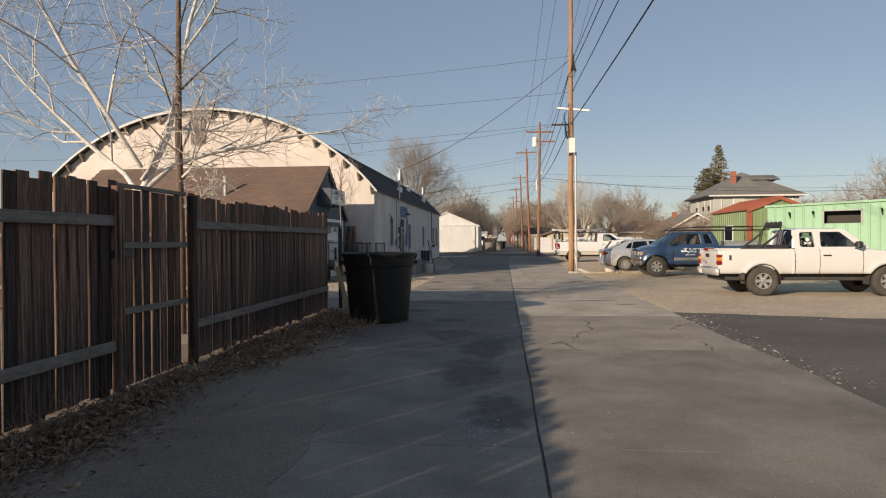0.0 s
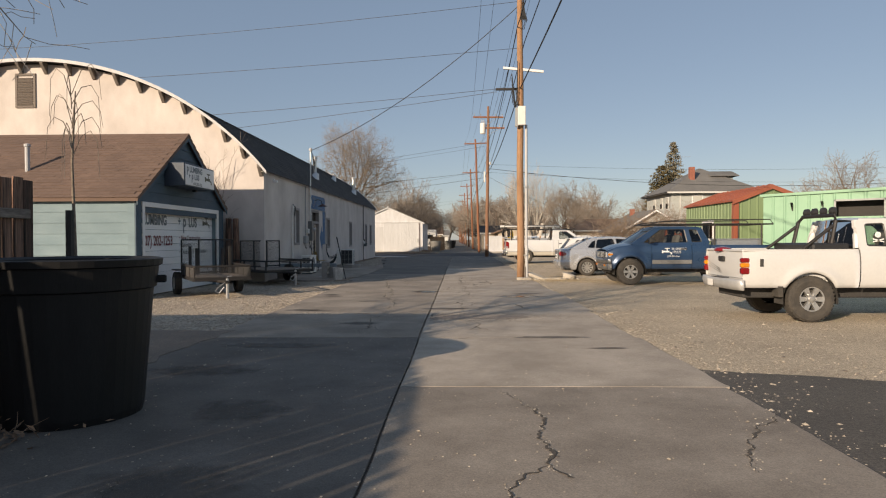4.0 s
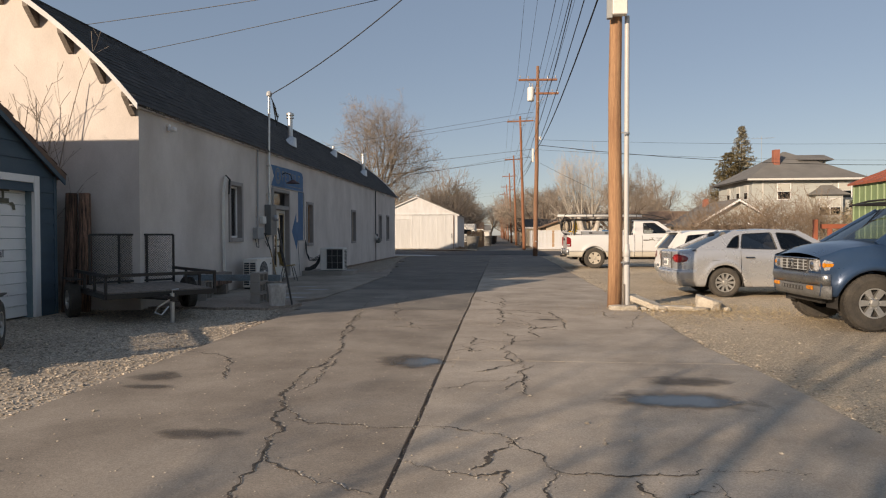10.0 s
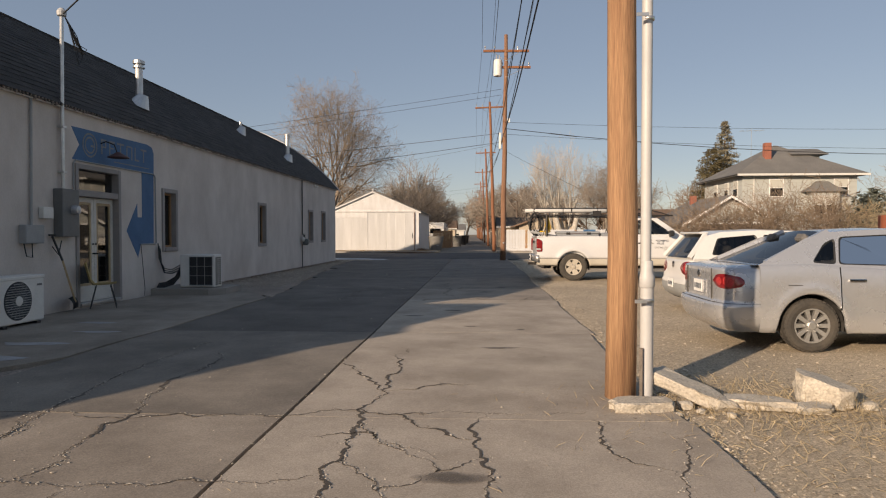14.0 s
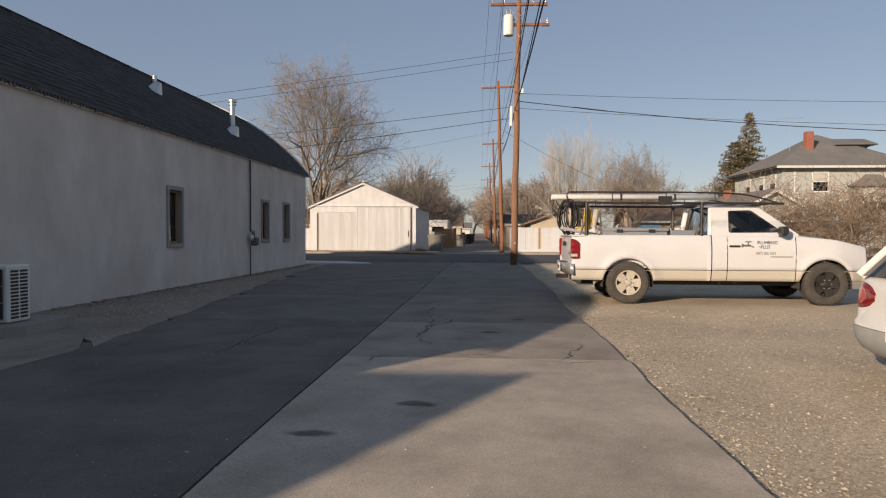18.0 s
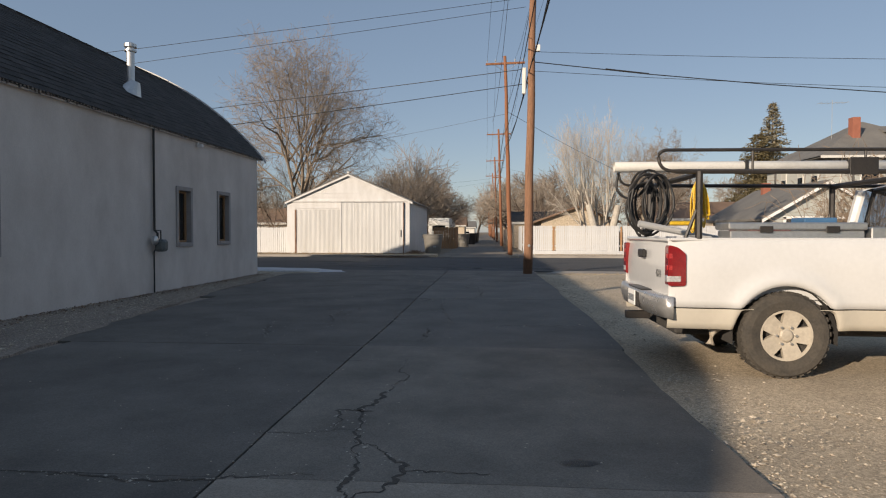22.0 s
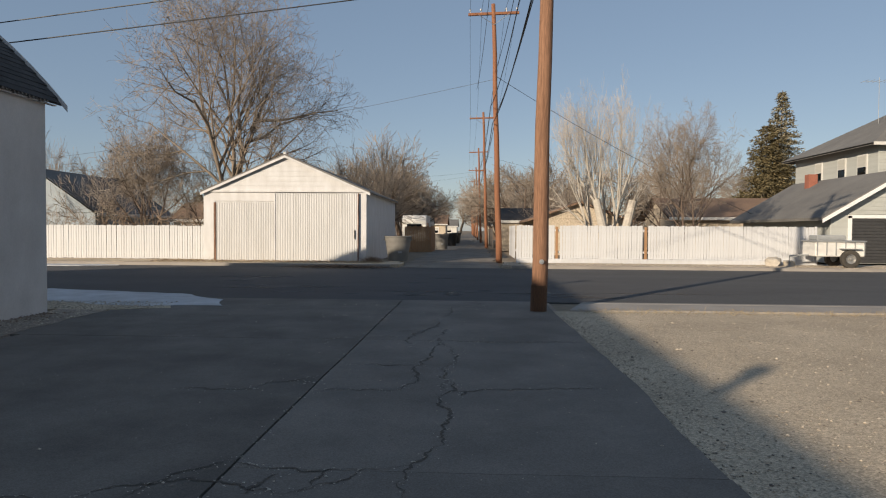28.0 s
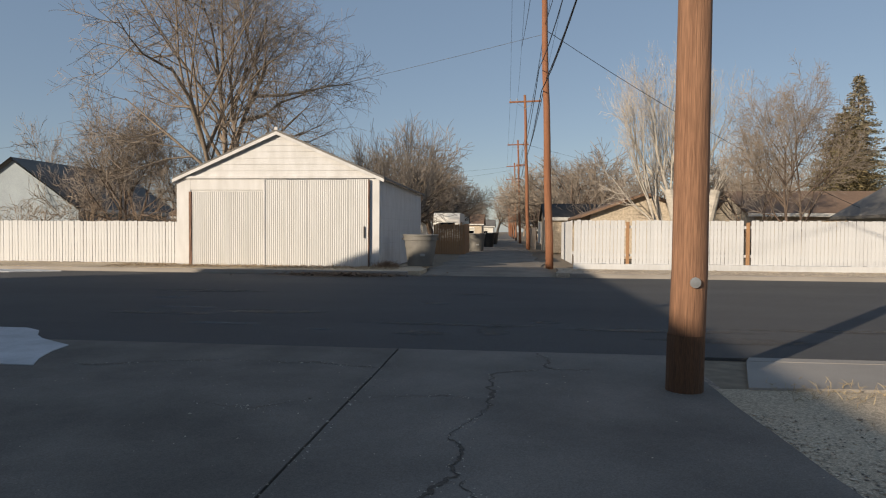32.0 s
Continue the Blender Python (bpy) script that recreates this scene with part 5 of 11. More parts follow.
boxpart("cap_rail", (FX - .04, FX + .01, GATE[0], GATE[1], 2.03, 2.07), RAILWOOD, gate)
boxpart("latch", (FX + .025, FX + .06, GATE[0] - .12, GATE[0] + .2, 1.33, 1.41), BLACK_STEEL, gate, "rusty iron latch")
back = thing("return_fence", "weathered board fence turning away from the alley", "fence")
x = FX - .1
while x > -12.5:
    ob = link("board", rng.choice(board_meshes), OLDWOOD, back)
    ob.matrix_basis = pose(x - .07, 12.55 + rng.uniform(-.005, .005), .03 + rng.uniform(-.02, .02), 0, 0, 90)
    x -= .15
for z in (1.6, .45):
    boxpart("rail", (-12.5, FX - .06, 12.50, 12.535, z, z + .09), RAILWOOD, back)
sap = thing("young_tree_post", "dark metal post beside the fence end", "post")
bm = bmesh.new()
tube(bm, [(-2.95, 13.0, 0), (-2.95, 13.0, 1.75)], .045, 8)
part("post", bm, BLACK_STEEL, sap)
brd = thing("leaning_board", "narrow yellowed board leaning by the fence end", "board")
boxpart("board", (-.05, .05, -.01, .01, 0, .95), LUMBER, brd, m=pose(-2.75, 12.85, .02, 0, -14, 20))

# ---- round bins ----


def round_bin(name, label, m, material, r=.6, h=1.22, foot=.8):
    t = thing(name, label, "rubbish bin", m, "round alley bins")
    bm = bmesh.new()
    lathe(bm, [(foot * r, .02), ((foot + .02) * r, 0), ((foot + .04) * r, .06), (.965 * r, h * .80), (1.0 * r, h * .81), (1.03 * r, h - .07), (1.07 * r, h - .06), (1.08 * r, h - .01), (1.04 * r, h), (.97 * r, h - .02), (.93 * r, h * .6)], 40, cap=False)
    part("tub", bm, material, t, smooth=False)
    bm = bmesh.new()
    lathe(bm, [(.935 * r, h * .62), (0.0, h * .64)], 32, cap=False)
    part("inside", bm, INTERIOR, t)
    for a in (0, 180):
        boxpart("lifting_lug", (r * .98, r * 1.12, -.03, .03, h * .83, h * .88), material, t, c=.01, m=pose(0, 0, 0, 0, 0, a + 20))
    if material is BIN_GREY:
        boxpart("label_plate", (r * .9, r * .915, -.09, .09, h * .36, h * .44), GREYBOX, t, "small grey plate", .003, pose(0, 0, 0, 0, 4.5, -75))
    return t


round_bin("round_bin", "large black round plastic bin standing beside the wooden fence", pose(-1.69, 10.95, .02), BIN_BLACK, r=.64, h=1.25)
round_bin("round_bin", "large grey round plastic bin beside the white garage", pose(-1.11, 73.85, .10), BIN_GREY, r=.6, h=1.14, foot=.72)
for x, y, mt, lb in ((-.25, 95, BIN_GREY, "grey round bin with white marking by the far alley"), (.1, 107, BLACK_PLASTIC, "dark green round bin by the far alley"), (.2, 118, BLACK_PLASTIC, "black round bin by the far alley"), (.0, 131, BLACK_PLASTIC, "black round bin by the far alley")):
    round_bin("round_bin", lb, pose(x, y, .01), mt, r=.62, h=1.2)

# ---- white garage ----
WY, WX0, WX1, WXC, WZE, WZA, WYB = 72.76, -9.73, -2.39, -6.03, 3.16, 4.74, 82.9
wgar = thing("white_garage", "old white wooden garage with corrugated sliding doors", "garage")
solid("front_wall", lambda bm: prism(bm, [(WX0, .0), (WX1, .0), (WX1, WZE), (WXC, WZA), (WX0, WZE)], WY, WY + .15, XZ), WHITE_PAINT, wgar, "peeling white front wall")
for k in range(7):
    z0, z1 = WZE + .06 + k * .22, WZE + .06 + (k + 1) * .22 + .01
    f0, f1 = (WXC - WX0) * (z0 - WZE) / (WZA - WZE), (WXC - WX0) * (min(z1, WZA) - WZE) / (WZA - WZE)
    bm = bmesh.new()
    p = [(WX0 + f0, WY - .022, z0), (WX1 - f0, WY - .022, z0), (WX1 - f1, WY - .006, min(z1, WZA)), (WX0 + f1, WY - .006, min(z1, WZA))]
    v = [bm.verts.new(q) for q in p] + [bm.verts.new((q[0], WY + .01, q[2])) for q in p]
    for f in ((0, 1, 2, 3), (0, 4, 5, 1), (1, 5, 6, 2), (2, 6, 7, 3), (3, 7, 4, 0)):
        bm.faces.new([v[i] for i in f])
    part("board", bm, WHITE_PAINT, wgar)
for k in range(14):
    z0 = k * .226
    boxpart("board", (-.02, .01, WY + .16, WYB, z0, z0 + .235), WHITE_PAINT, wgar, c=.003, m=pose(WX1 - .004 * (k % 2), 0, 0, 0, 0, 0))
solid("side_wall", lambda bm: [box(bm, WX0, WX0 + .12, WY + .15, WYB, 0, WZE), box(bm, WX1 - .14, WX1 - .02, WY + .15, WYB, 0, WZE), box(bm, WX0 + .12, WX1 - .14, WYB - .12, WYB, 0, WZE)], WHITE_PAINT, wgar)
for s in (-1, 1):
    e = WXC + s * (WX1 - WXC + .18)
    sl = (WZA - WZE) / (WX1 - WXC)
    bm = bmesh.new()
    prism(bm, [(e, WZE - .18 * sl + .05), (WXC, WZA + .05), (WXC, WZA + .12), (e, WZE - .18 * sl + .12)], WY - .16, WYB + .2, XZ)
    part("roof_slope", bm, SHINGLE_GREY, wgar)
    bm = bmesh.new()
    prism(bm, [(e, WZE - .18 * sl - .06), (WXC, WZA - .06), (WXC, WZA + .05), (e, WZE - .18 * sl + .05)], WY - .17, WY - .14, XZ)
    part("bargeboard", bm, WHITE_PAINT, wgar)
boxpart("door_track", (WX0 - .05, WX1 + .02, WY - .10, WY - .002, WZE - .0, WZE + .09), WHITE_PAINT, wgar, "white track board")
for a, b in ((WX0 - .02, WX0 + .5), (WX1 - .42, WX1 + .0)):
    boxpart("corner_board", (a, b, WY - .03, WY - .002, .02, WZE), WHITE_PAINT, wgar)
boxpart("header_board", (WX0 + .5, -6.47, WY - .03, WY - .002, 2.76, WZE), WHITE_PAINT, wgar)


def tin_sheet(name, x0, x1, z0, z1, y, parent):
    vs, fs = [], []
    n = int((x1 - x0) / .019)
    for i in range(n + 1):
        x = x0 + (x1 - x0) * i / n
        d = .007 * math.sin(i * 2 * math.pi / 4)
        vs += [(x, y + d, z0), (x, y + d, z1)]
    fs = [(2 * i, 2 * i + 2, 2 * i + 3, 2 * i + 1) for i in range(n)]
    me = bpy.data.meshes.new(name)
    me.from_pydata(vs, [], fs)
    return link(name, me, TIN, parent)


for nm, x0, x1, z1, y in (("sliding_door", -9.17, -6.39, 2.70, WY - .06), ("sliding_door", -6.45, -2.80, 3.12, WY - .11)):
    d = thing(nm, "whitewashed corrugated metal sliding door of the garage", "garage door", group="sliding doors of the white garage")
    n = 4 if x1 - x0 < 3 else 5
    for k in range(n):
        tin_sheet("corrugated_sheet", x0 + (x1 - x0) * k / n, x0 + (x1 - x0) * (k + 1) / n + .03, .08 + rng.uniform(0, .03), z1 + rng.uniform(-.015, .01), y - .006 * (k % 2), d)
    boxpart("edge_board", (x0 - .10 if z1 < 3 else x0 - .06, x0, y - .03, y + .03, .06, z1), OLDWOOD if z1 < 3 else WHITE_PAINT, d, "peeling edge board")
    boxpart("edge_board", (x1 + .03, x1 + .08, y - .03, y + .03, .06, z1), OLDWOOD, d)
    boxpart("handle", (x1 - .12, x1 - .08, y - .06, y - .02, 1.1, 1.5), BLACK_STEEL, d)
chim = thing("garage_ridge_post", "small white finial at the garage ridge", "roof finial")
boxpart("post", (WXC - .06, WXC + .06, WY - .18, WY - .06, WZA + .1, WZA + .2), WHITE_PAINT, chim)

# ---- white fences across the street ----


def picket_fence(name, label, x0, x1, y, base, h, posts, foot):
    t = thing(name, label, "fence")
    ms = []
    for k in range(5):
        bm = bmesh.new()
        w = .106 + .002 * k
        box(bm, -w / 2, w / 2, -.01, .01, 0, h + .006 * k, .003)
        me = bpy.data.meshes.new("board")
        bmesh.ops.recalc_face_normals(bm, faces=bm.faces)
        bm.to_mesh(me)
        bm.free()
        ms.append(me)
    x, n = x0, 0
    while x < x1:
        if not any(abs(x + .06 - p) < .10 for p in posts):
            ob = link("board", rng.choice(ms), FENCE_WHITE, t)
            ob.matrix_basis = pose(x + .06, y + rng.uniform(-.006, .006), base + rng.uniform(-.01, .01), rng.uniform(-.3, .3), rng.uniform(-.3, .3), rng.uniform(-1, 1))
            n += 1
        x += .120
    for z in (base + .25, base + h - .25):
        boxpart("rail", (x0, x1, y + .02, y + .06, z, z + .09), FENCE_WHITE, t)
    for p in posts:
        boxpart("post", (p - .05, p + .05, y - .045, y + .05, base - .1, base + h - .04), BROWNPOST, t, "unpainted brown post", .006)
    if foot:
        boxpart("footing", (x0, x1, y - .10, y + .12, .05, base), FENCE_WHITE, t, "white painted concrete footing", .01)
    return t


picket_fence("white_fence", "whitewashed board fence with brown posts on a concrete footing", 4.25, 17.2, 73.0, .30, 1.45, (6.03, 9.9), True)
picket_fence("white_fence", "low whitewashed board fence beside the garage", -27, -9.98, 73.4, .12, 1.52, (), False)
sf = thing("white_fence", "whitewashed board fence running back along the far alley", "fence")
me0 = None
for k in range(34):
    bm = bmesh.new()
    box(bm, -.012, .012, -.06, .06, 0, 1.45 + rng.uniform(-.03, .03), .004)
    ob = part("board", bm, FENCE_WHITE, sf)
    ob.matrix_basis = pose(4.2, 73.15 + k * .13, .28, 0, 0, 0)
boxpart("rail", (4.22, 4.26, 73.1, 77.5, .6, .7), FENCE_WHITE, sf)

# ---- green shed and mint building ----
shed = thing("green_shed", "sage green metal shed with a rust red gable roof and trim", "shed")
GX0, GX1, GXC, GY0, GY1, GZE, GZA = 12.5, 15.4, 13.95, 31.9, 37.3, 2.93, 3.5


def ribbed(bm, along, a0, a1, c, z0, z1f, step=.3, axis="x", out=-1):
    """Sheet metal with raised ribs; z1f gives the top."""
    n = max(1, int((a1 - a0) / step))
    st = (a1 - a0) / n
    prof = []
    for i in range(n):
        a = a0 + i * st
        prof += [(a, 0), (a + st * .74, 0), (a + st * .8, .025), (a + st * .92, .025), (a + st * .98, 0)]
    prof.append((a1, 0))
    prev = None
    for a, d in prof:
        lo, hi = ((a, c + out * d, z0), (a, c + out * d, z1f(a))) if axis == "x" else ((c + out * d, a, z0), (c + out * d, a, z1f(a)))
        cur = (bm.verts.new(lo), bm.verts.new(hi))
        if prev:
            bm.faces.new([prev[0], cur[0], cur[1], prev[1]])
        prev = cur


solid("gable_cladding", lambda bm: ribbed(bm, 0, GX0, GX1, GY0, 0, lambda a: GZA - abs(a - GXC) * (GZA - GZE) / (GXC - GX0), axis="x"), GREEN_METAL, shed)
solid("side_cladding", lambda bm: ribbed(bm, 0, GY0, GY1, GX0, 0, lambda a: GZE, axis="y"), GREEN_METAL, shed)
solid("back_wall", lambda bm: [box(bm, GX0 + .03, GX1, GY1 - .05, GY1, 0, GZE), box(bm, GX1 - .05, GX1, GY0 + .05, GY1 - .05, 0, GZE)], GREEN_METAL, shed)
for s in (-1, 1):
    e = GXC + s * (GXC - GX0 + .12)
    sl = (GZA - GZE) / (GXC - GX0)
    bm = bmesh.new()
    prism(bm, [(e, GZE - .12 * sl), (GXC, GZA), (GXC, GZA + .07), (e, GZE - .12 * sl + .07)], GY0 - .1, GY1 + .1, XZ)
    part("roof_sheet", bm, RUST_METAL, shed)
    for k in range(11):
        bm = bmesh.new()
        y = GY0 + .1 + k * .5
        prism(bm, [(e, GZE - .12 * sl + .07), (GXC, GZA + .07), (GXC, GZA + .1), (e, GZE - .12 * sl + .1)], y, y + .03, XZ)
        part("roof_rib", bm, RUST_METAL, shed)
    bm = bmesh.new()
    prism(bm, [(e, GZE - .12 * sl - .12), (GXC, GZA - .12), (GXC, GZA + .02), (e, GZE - .12 * sl + .02)], GY0 - .13, GY0 - .1, XZ)
    part("gable_trim", bm, RUST_METAL, shed)
boxpart("corner_trim", (GX0 - .05, GX0 + .16, GY0 - .06, GY0 + .16, 0, GZE - .1), RUST_METAL, shed, "rust red corner trim")
boxpart("window_frame", (GX0 - .06, GX0 - .03, 33.9, 35.2, 1.3, 2.2), WHITE_CLEAN, shed)
boxpart("window_pane", (GX0 - .07, GX0 - .061, 34.0, 35.1, 1.4, 2.1), DARK_GLASS, shed)
mint = thing("mint_building", "long mint green metal building with a dark square opening", "building", pose(12.05, 28.5, 0, 0, 0, -40))
ML = 16.0
top = lambda a: 2.86 + .018 * a
solid("cladding", lambda bm: [ribbed(bm, 0, 0, 2.2, 0, 0, top, .33), ribbed(bm, 0, 3.5, ML, 0, 0, top, .33), ribbed(bm, 0, 2.2, 3.5, 0, 0, lambda a: 2.1, .33), ribbed(bm, 0, 2.2, 3.5, 0, 2.6, top, .33)], MINT_METAL, mint)
solid("shell", lambda bm: [box(bm, -.0, .1, .05, 6, 0, 2.85), box(bm, 0, ML, 5.9, 6, 0, 2.85), box(bm, ML - .1, ML, 0.05, 5.9, 0, 2.85)], MINT_METAL, mint)
bm = bmesh.new()
for v in ((-.1, -.06, 2.86), (ML, -.06, 3.15), (ML, 6, 3.15), (-.1, 6, 2.86)):
    bm.verts.new(v)
bm.verts.ensure_lookup_table()
bm.faces.new(bm.verts)
part("roof_sheet", bm, MINT_METAL, mint)
boxpart("roof_edge", (-.1, ML, -.08, -.03, -.04, .05), MINT_METAL, mint, m=Matrix.Translation((0, 0, 2.88)) @ pose(0, 0, 0, 0, -1.03, 0))
for dims in ((2.14, 2.2, -.05, .02, 2.05, 2.66), (3.5, 3.56, -.05, .02, 2.05, 2.66), (2.14, 3.56, -.05, .02, 2.6, 2.66)):
    boxpart("opening_frame", dims, GREYBOX, mint)
boxpart("dark_room", (1.6, 4.2, .5, .55, 1.8, 2.84), INTERIOR, mint)
for a in (.9, 1.8, 4.2, 5.6, 7.2, 9, 11):
    bm = bmesh.new()
    prism(bm, [(0, 0), (-.28, .0), (-.28, .03), (-.05, .03), (0, -.25)], a, a + .04, Matrix.Translation((0, 0, top(a) - .3)) @ YZ)
    part("gutter_bracket", bm, BLACK_STEEL, mint)


# ---- utility poles and wires ----
def pole(m, h, r, material, label, arms=(), butt=False):
    t = thing("utility_pole", label, "utility pole", m, "utility poles along the alley")
    bm = bmesh.new()
    n = 12
    pts = [(0.015 * math.sin(i * 1.7), 0.012 * math.cos(i * 1.3), -0.15 + (h + .15) * i / 10) for i in range(11)]
    tube(bm, pts, [r * (1 - .38 * i / 10) for i in range(11)], 18)
    part("shaft", bm, material, t, smooth=True)
    if butt:
        bm = bmesh.new()
        lathe(bm, [(r * 1.012, -.05), (r * 1.012, .42), (r * 1.0, .50)], 18, cap=False)
        part("butt", bm, CREOSOTE, t, "creosote-dark butt")
    for z, w, off in arms:
        boxpart("crossarm", (-w / 2 + off, w / 2 + off, -.06, .06, z - .06, z + .06), POLE_DARK, t, c=.008)
        for x in (-w / 2 + .1, -w / 4, w / 4, w / 2 - .1):
            bm = bmesh.new()
            lathe(bm, [(.012, 0), (.012, .08), (.04, .09), (.045, .16), (.02, .2)], 8, pose(x + off, 0, z + .06))
            part("insulator", bm, CERAMIC, t)
        for s in (-1, 1):
            bm = bmesh.new()
            tube(bm, [(s * w * .3 + off, -.07, z - .05), (0, -.1, z - .55)], .014, 5)
            part("brace", bm, STEEL, t)
    return t


P1, P2 = (3.555, 28.1), (3.6, 56.6)
p1 = pole(pose(*P1, 0), 13.6, .13, POLE, "tall tan wooden utility pole with a white conduit", ())
bm = bmesh.new()
lathe(bm, [(.054, -.02), (.056, .98)], 22, pose(.214, -.01, 0), cap=False)
part("conduit", bm, PVC, p1, "white plastic riser conduit", smooth=True)
bm = bmesh.new()
lathe(bm, [(.058, .96), (.066, .97), (.067, 1.045), (.064, 1.06), (.052, 1.10), (.051, 1.185), (.047, 1.19)], 22, pose(.212, -.01, 0), cap=False)
part("conduit_reducer", bm, PVC, p1, smooth=True)
bm = bmesh.new()
lathe(bm, [(.044, 1.17), (.044, 5.35)], 22, pose(.204, -.01, 0), cap=False)
part("conduit_riser", bm, PVC, p1, smooth=True)
for z, r in ((.84, .062), (3.2, .05)):
    bm = bmesh.new()
    lathe(bm, [(r - .006, 0), (r, .002), (r, .028), (r - .006, .03)], 22, pose(.212, -.01, z), cap=False)
    strap = part("strap", bm, STEEL, p1, "steel strap", smooth=True)
    boxpart("strap_ear", (.085, .185, -.062, -.056, z, z + .03), STEEL, strap, c=.002, m=pose(0, -.075, 0))
boxpart("wood_lath", (.142, .166, -.085, -.07, .02, .46), RAILWOOD, p1, "split wooden lath", .002)
boxpart("meter_box", (-.1, .16, -.3, -.15, 5.3, 5.95), ICE_WHITE, p1, "white metal box", .015)
boxpart("box_bracket", (-.19, -.1, -.26, -.15, 5.25, 5.9), GREYBOX, p1)
boxpart("side_arm", (-.85, .1, -.05, .05, 6.55, 6.62), BLACK_STEEL, p1)
boxpart("standoff_arm", (-1.35, .05, -.04, .04, 7.18, 7.26), WHITE_CLEAN, p1, "white fibreglass standoff arm", m=pose(0, 0, 0, 0, 6, 0))
for k in range(9):
    bm = bmesh.new()
    tube(bm, [(-.12 - .03 * k, -.1, 6.5 + .05 * k), (-.3, -.2, 6.1 + .12 * k), (-.16, -.16, 5.9), (-.1, -.18, 5.9 + .2 * k)], .012, 5)
    part("cable_loop", bm, CABLE, p1)
    bm = bmesh.new()
    tube(bm, [(.12, -.1, 8.6 + .1 * k), (.22 - .03 * k, -.18, 8.9), (.12, -.16, 9.3 + .05 * k)], .014, 5)
    part("cable_loop", bm, CABLE, p1)
p2 = pole(pose(*P2, 0, 0, .8, 0), 11.9, .152, mat("red_pole_wood", (0.30, 0.155, 0.092), (0.17, 0.085, 0.052), rough=0.88, scale=3.2, fine=16, bump=0.8, fine_mix=0.4, streak=(9, 9, 0.3), contrast=0.2), "reddish brown utility pole with dark butt, crossarm and transformer", [(11.05, 2.4, 0), (10.2, 1.6, .5)], True)
bm = bmesh.new()
lathe(bm, [(.0, .0), (.2, .02), (.22, .08), (.22, .78), (.2, .86), (.08, .9)], 18, pose(-.42, -.05, 9.7))
part("transformer", bm, ICE_WHITE, p2, "pale grey transformer can")
for x in (-.5, -.34):
    bm = bmesh.new()
    lathe(bm, [(.03, 0), (.05, .03), (.03, .06), (.05, .09), (.03, .12), (.02, .22)], 8, pose(x, -.05, 10.6))
    part("bushing", bm, CERAMIC, p2)
boxpart("junction_can", (-.3, -.18, -.14, .02, 5.9, 6.75), ICE_WHITE, p2, "long white riser box", .02)
boxpart("clamp_box", (.12, .26, -.1, .05, 7.3, 7.5), ICE_WHITE, p2)
bm = bmesh.new()
lathe(bm, [(.045, 0), (.045, .012), (.0, .014)], 12, pose(.02, -.153, .95, 90, 0, 0), cap=False)
part("survey_tag", bm, STEEL, p2, "round metal tag")
PB = [(3.57, 75.1), (3.45, 100), (3.2, 124), (2.95, 148), (2.7, 172), (2.4, 198), (2.1, 226), (1.8, 256), (1.5, 290)]
PP = [(x - .36, y) for x, y in PB]
for i, (x, y) in enumerate(PB):
    pole(pose(x, y, 0, 0, -1.7, 0), 12.2 if i == 0 else 11.7, .15, POLE_DARK, "dark red-brown utility pole farther down the alley", [(11.75 if i == 0 else 11.2, 2.4, 0)] + ([(8.9, 1.2, .3)] if i > 1 else []))


def wire(name, label, a, b, sag, r=.009, n=14):
    t = thing(name, label, "cable")
    bm = bmesh.new()
    a, b = Vector(a), Vector(b)
    tube(bm, [a.lerp(b, i / n) - Vector((0, 0, sag * 4 * (i / n) * (1 - i / n))) for i in range(n + 1)], r, 5)
    part("strand", bm, CABLE, t)
    return t


tops = [(P1[0], P1[1]), (P2[0], P2[1])] + PP
back = (3.7, -22.0)
for k, (dx, z0, z1, r) in enumerate(((-1.1, 12.9, 11.3, .008), (-.55, 12.7, 11.3, .008), (.55, 12.7, 11.3, .008), (1.1, 12.9, 11.3, .008), (.1, 9.5, 9.0, .012), (-.1, 8.7, 7.4, .016), (.15, 8.2, 7.0, .016), (0.0, 6.6, 6.6, .02), (-.75, 7.3, 8.2, .008))):
    chain = [(back[0] + dx, back[1], z0 + .2), (P1[0] + dx, P1[1], z0), (P2[0] + dx, P2[1], z1)] + [(x + dx, y, z1 + (.6 if i == 0 and z1 > 11 else 0)) for i, (x, y) in enumerate(PP[:6])]
    if k in (8,):
        chain = chain[1:4]
    for i in range(len(chain) - 1):
        wire("overhead_wire", "thin black overhead wire strung between the poles", chain[i], chain[i + 1], .35 + .1 * (k % 3), r if i < 2 else r * .9, 8)
MT = (HX + .1, 33.58, 5.28)
wire("service_drop", "black service cable from the pole to the hall mast", (P1[0] - .1, P1[1], 9.4), MT, .5, .014)
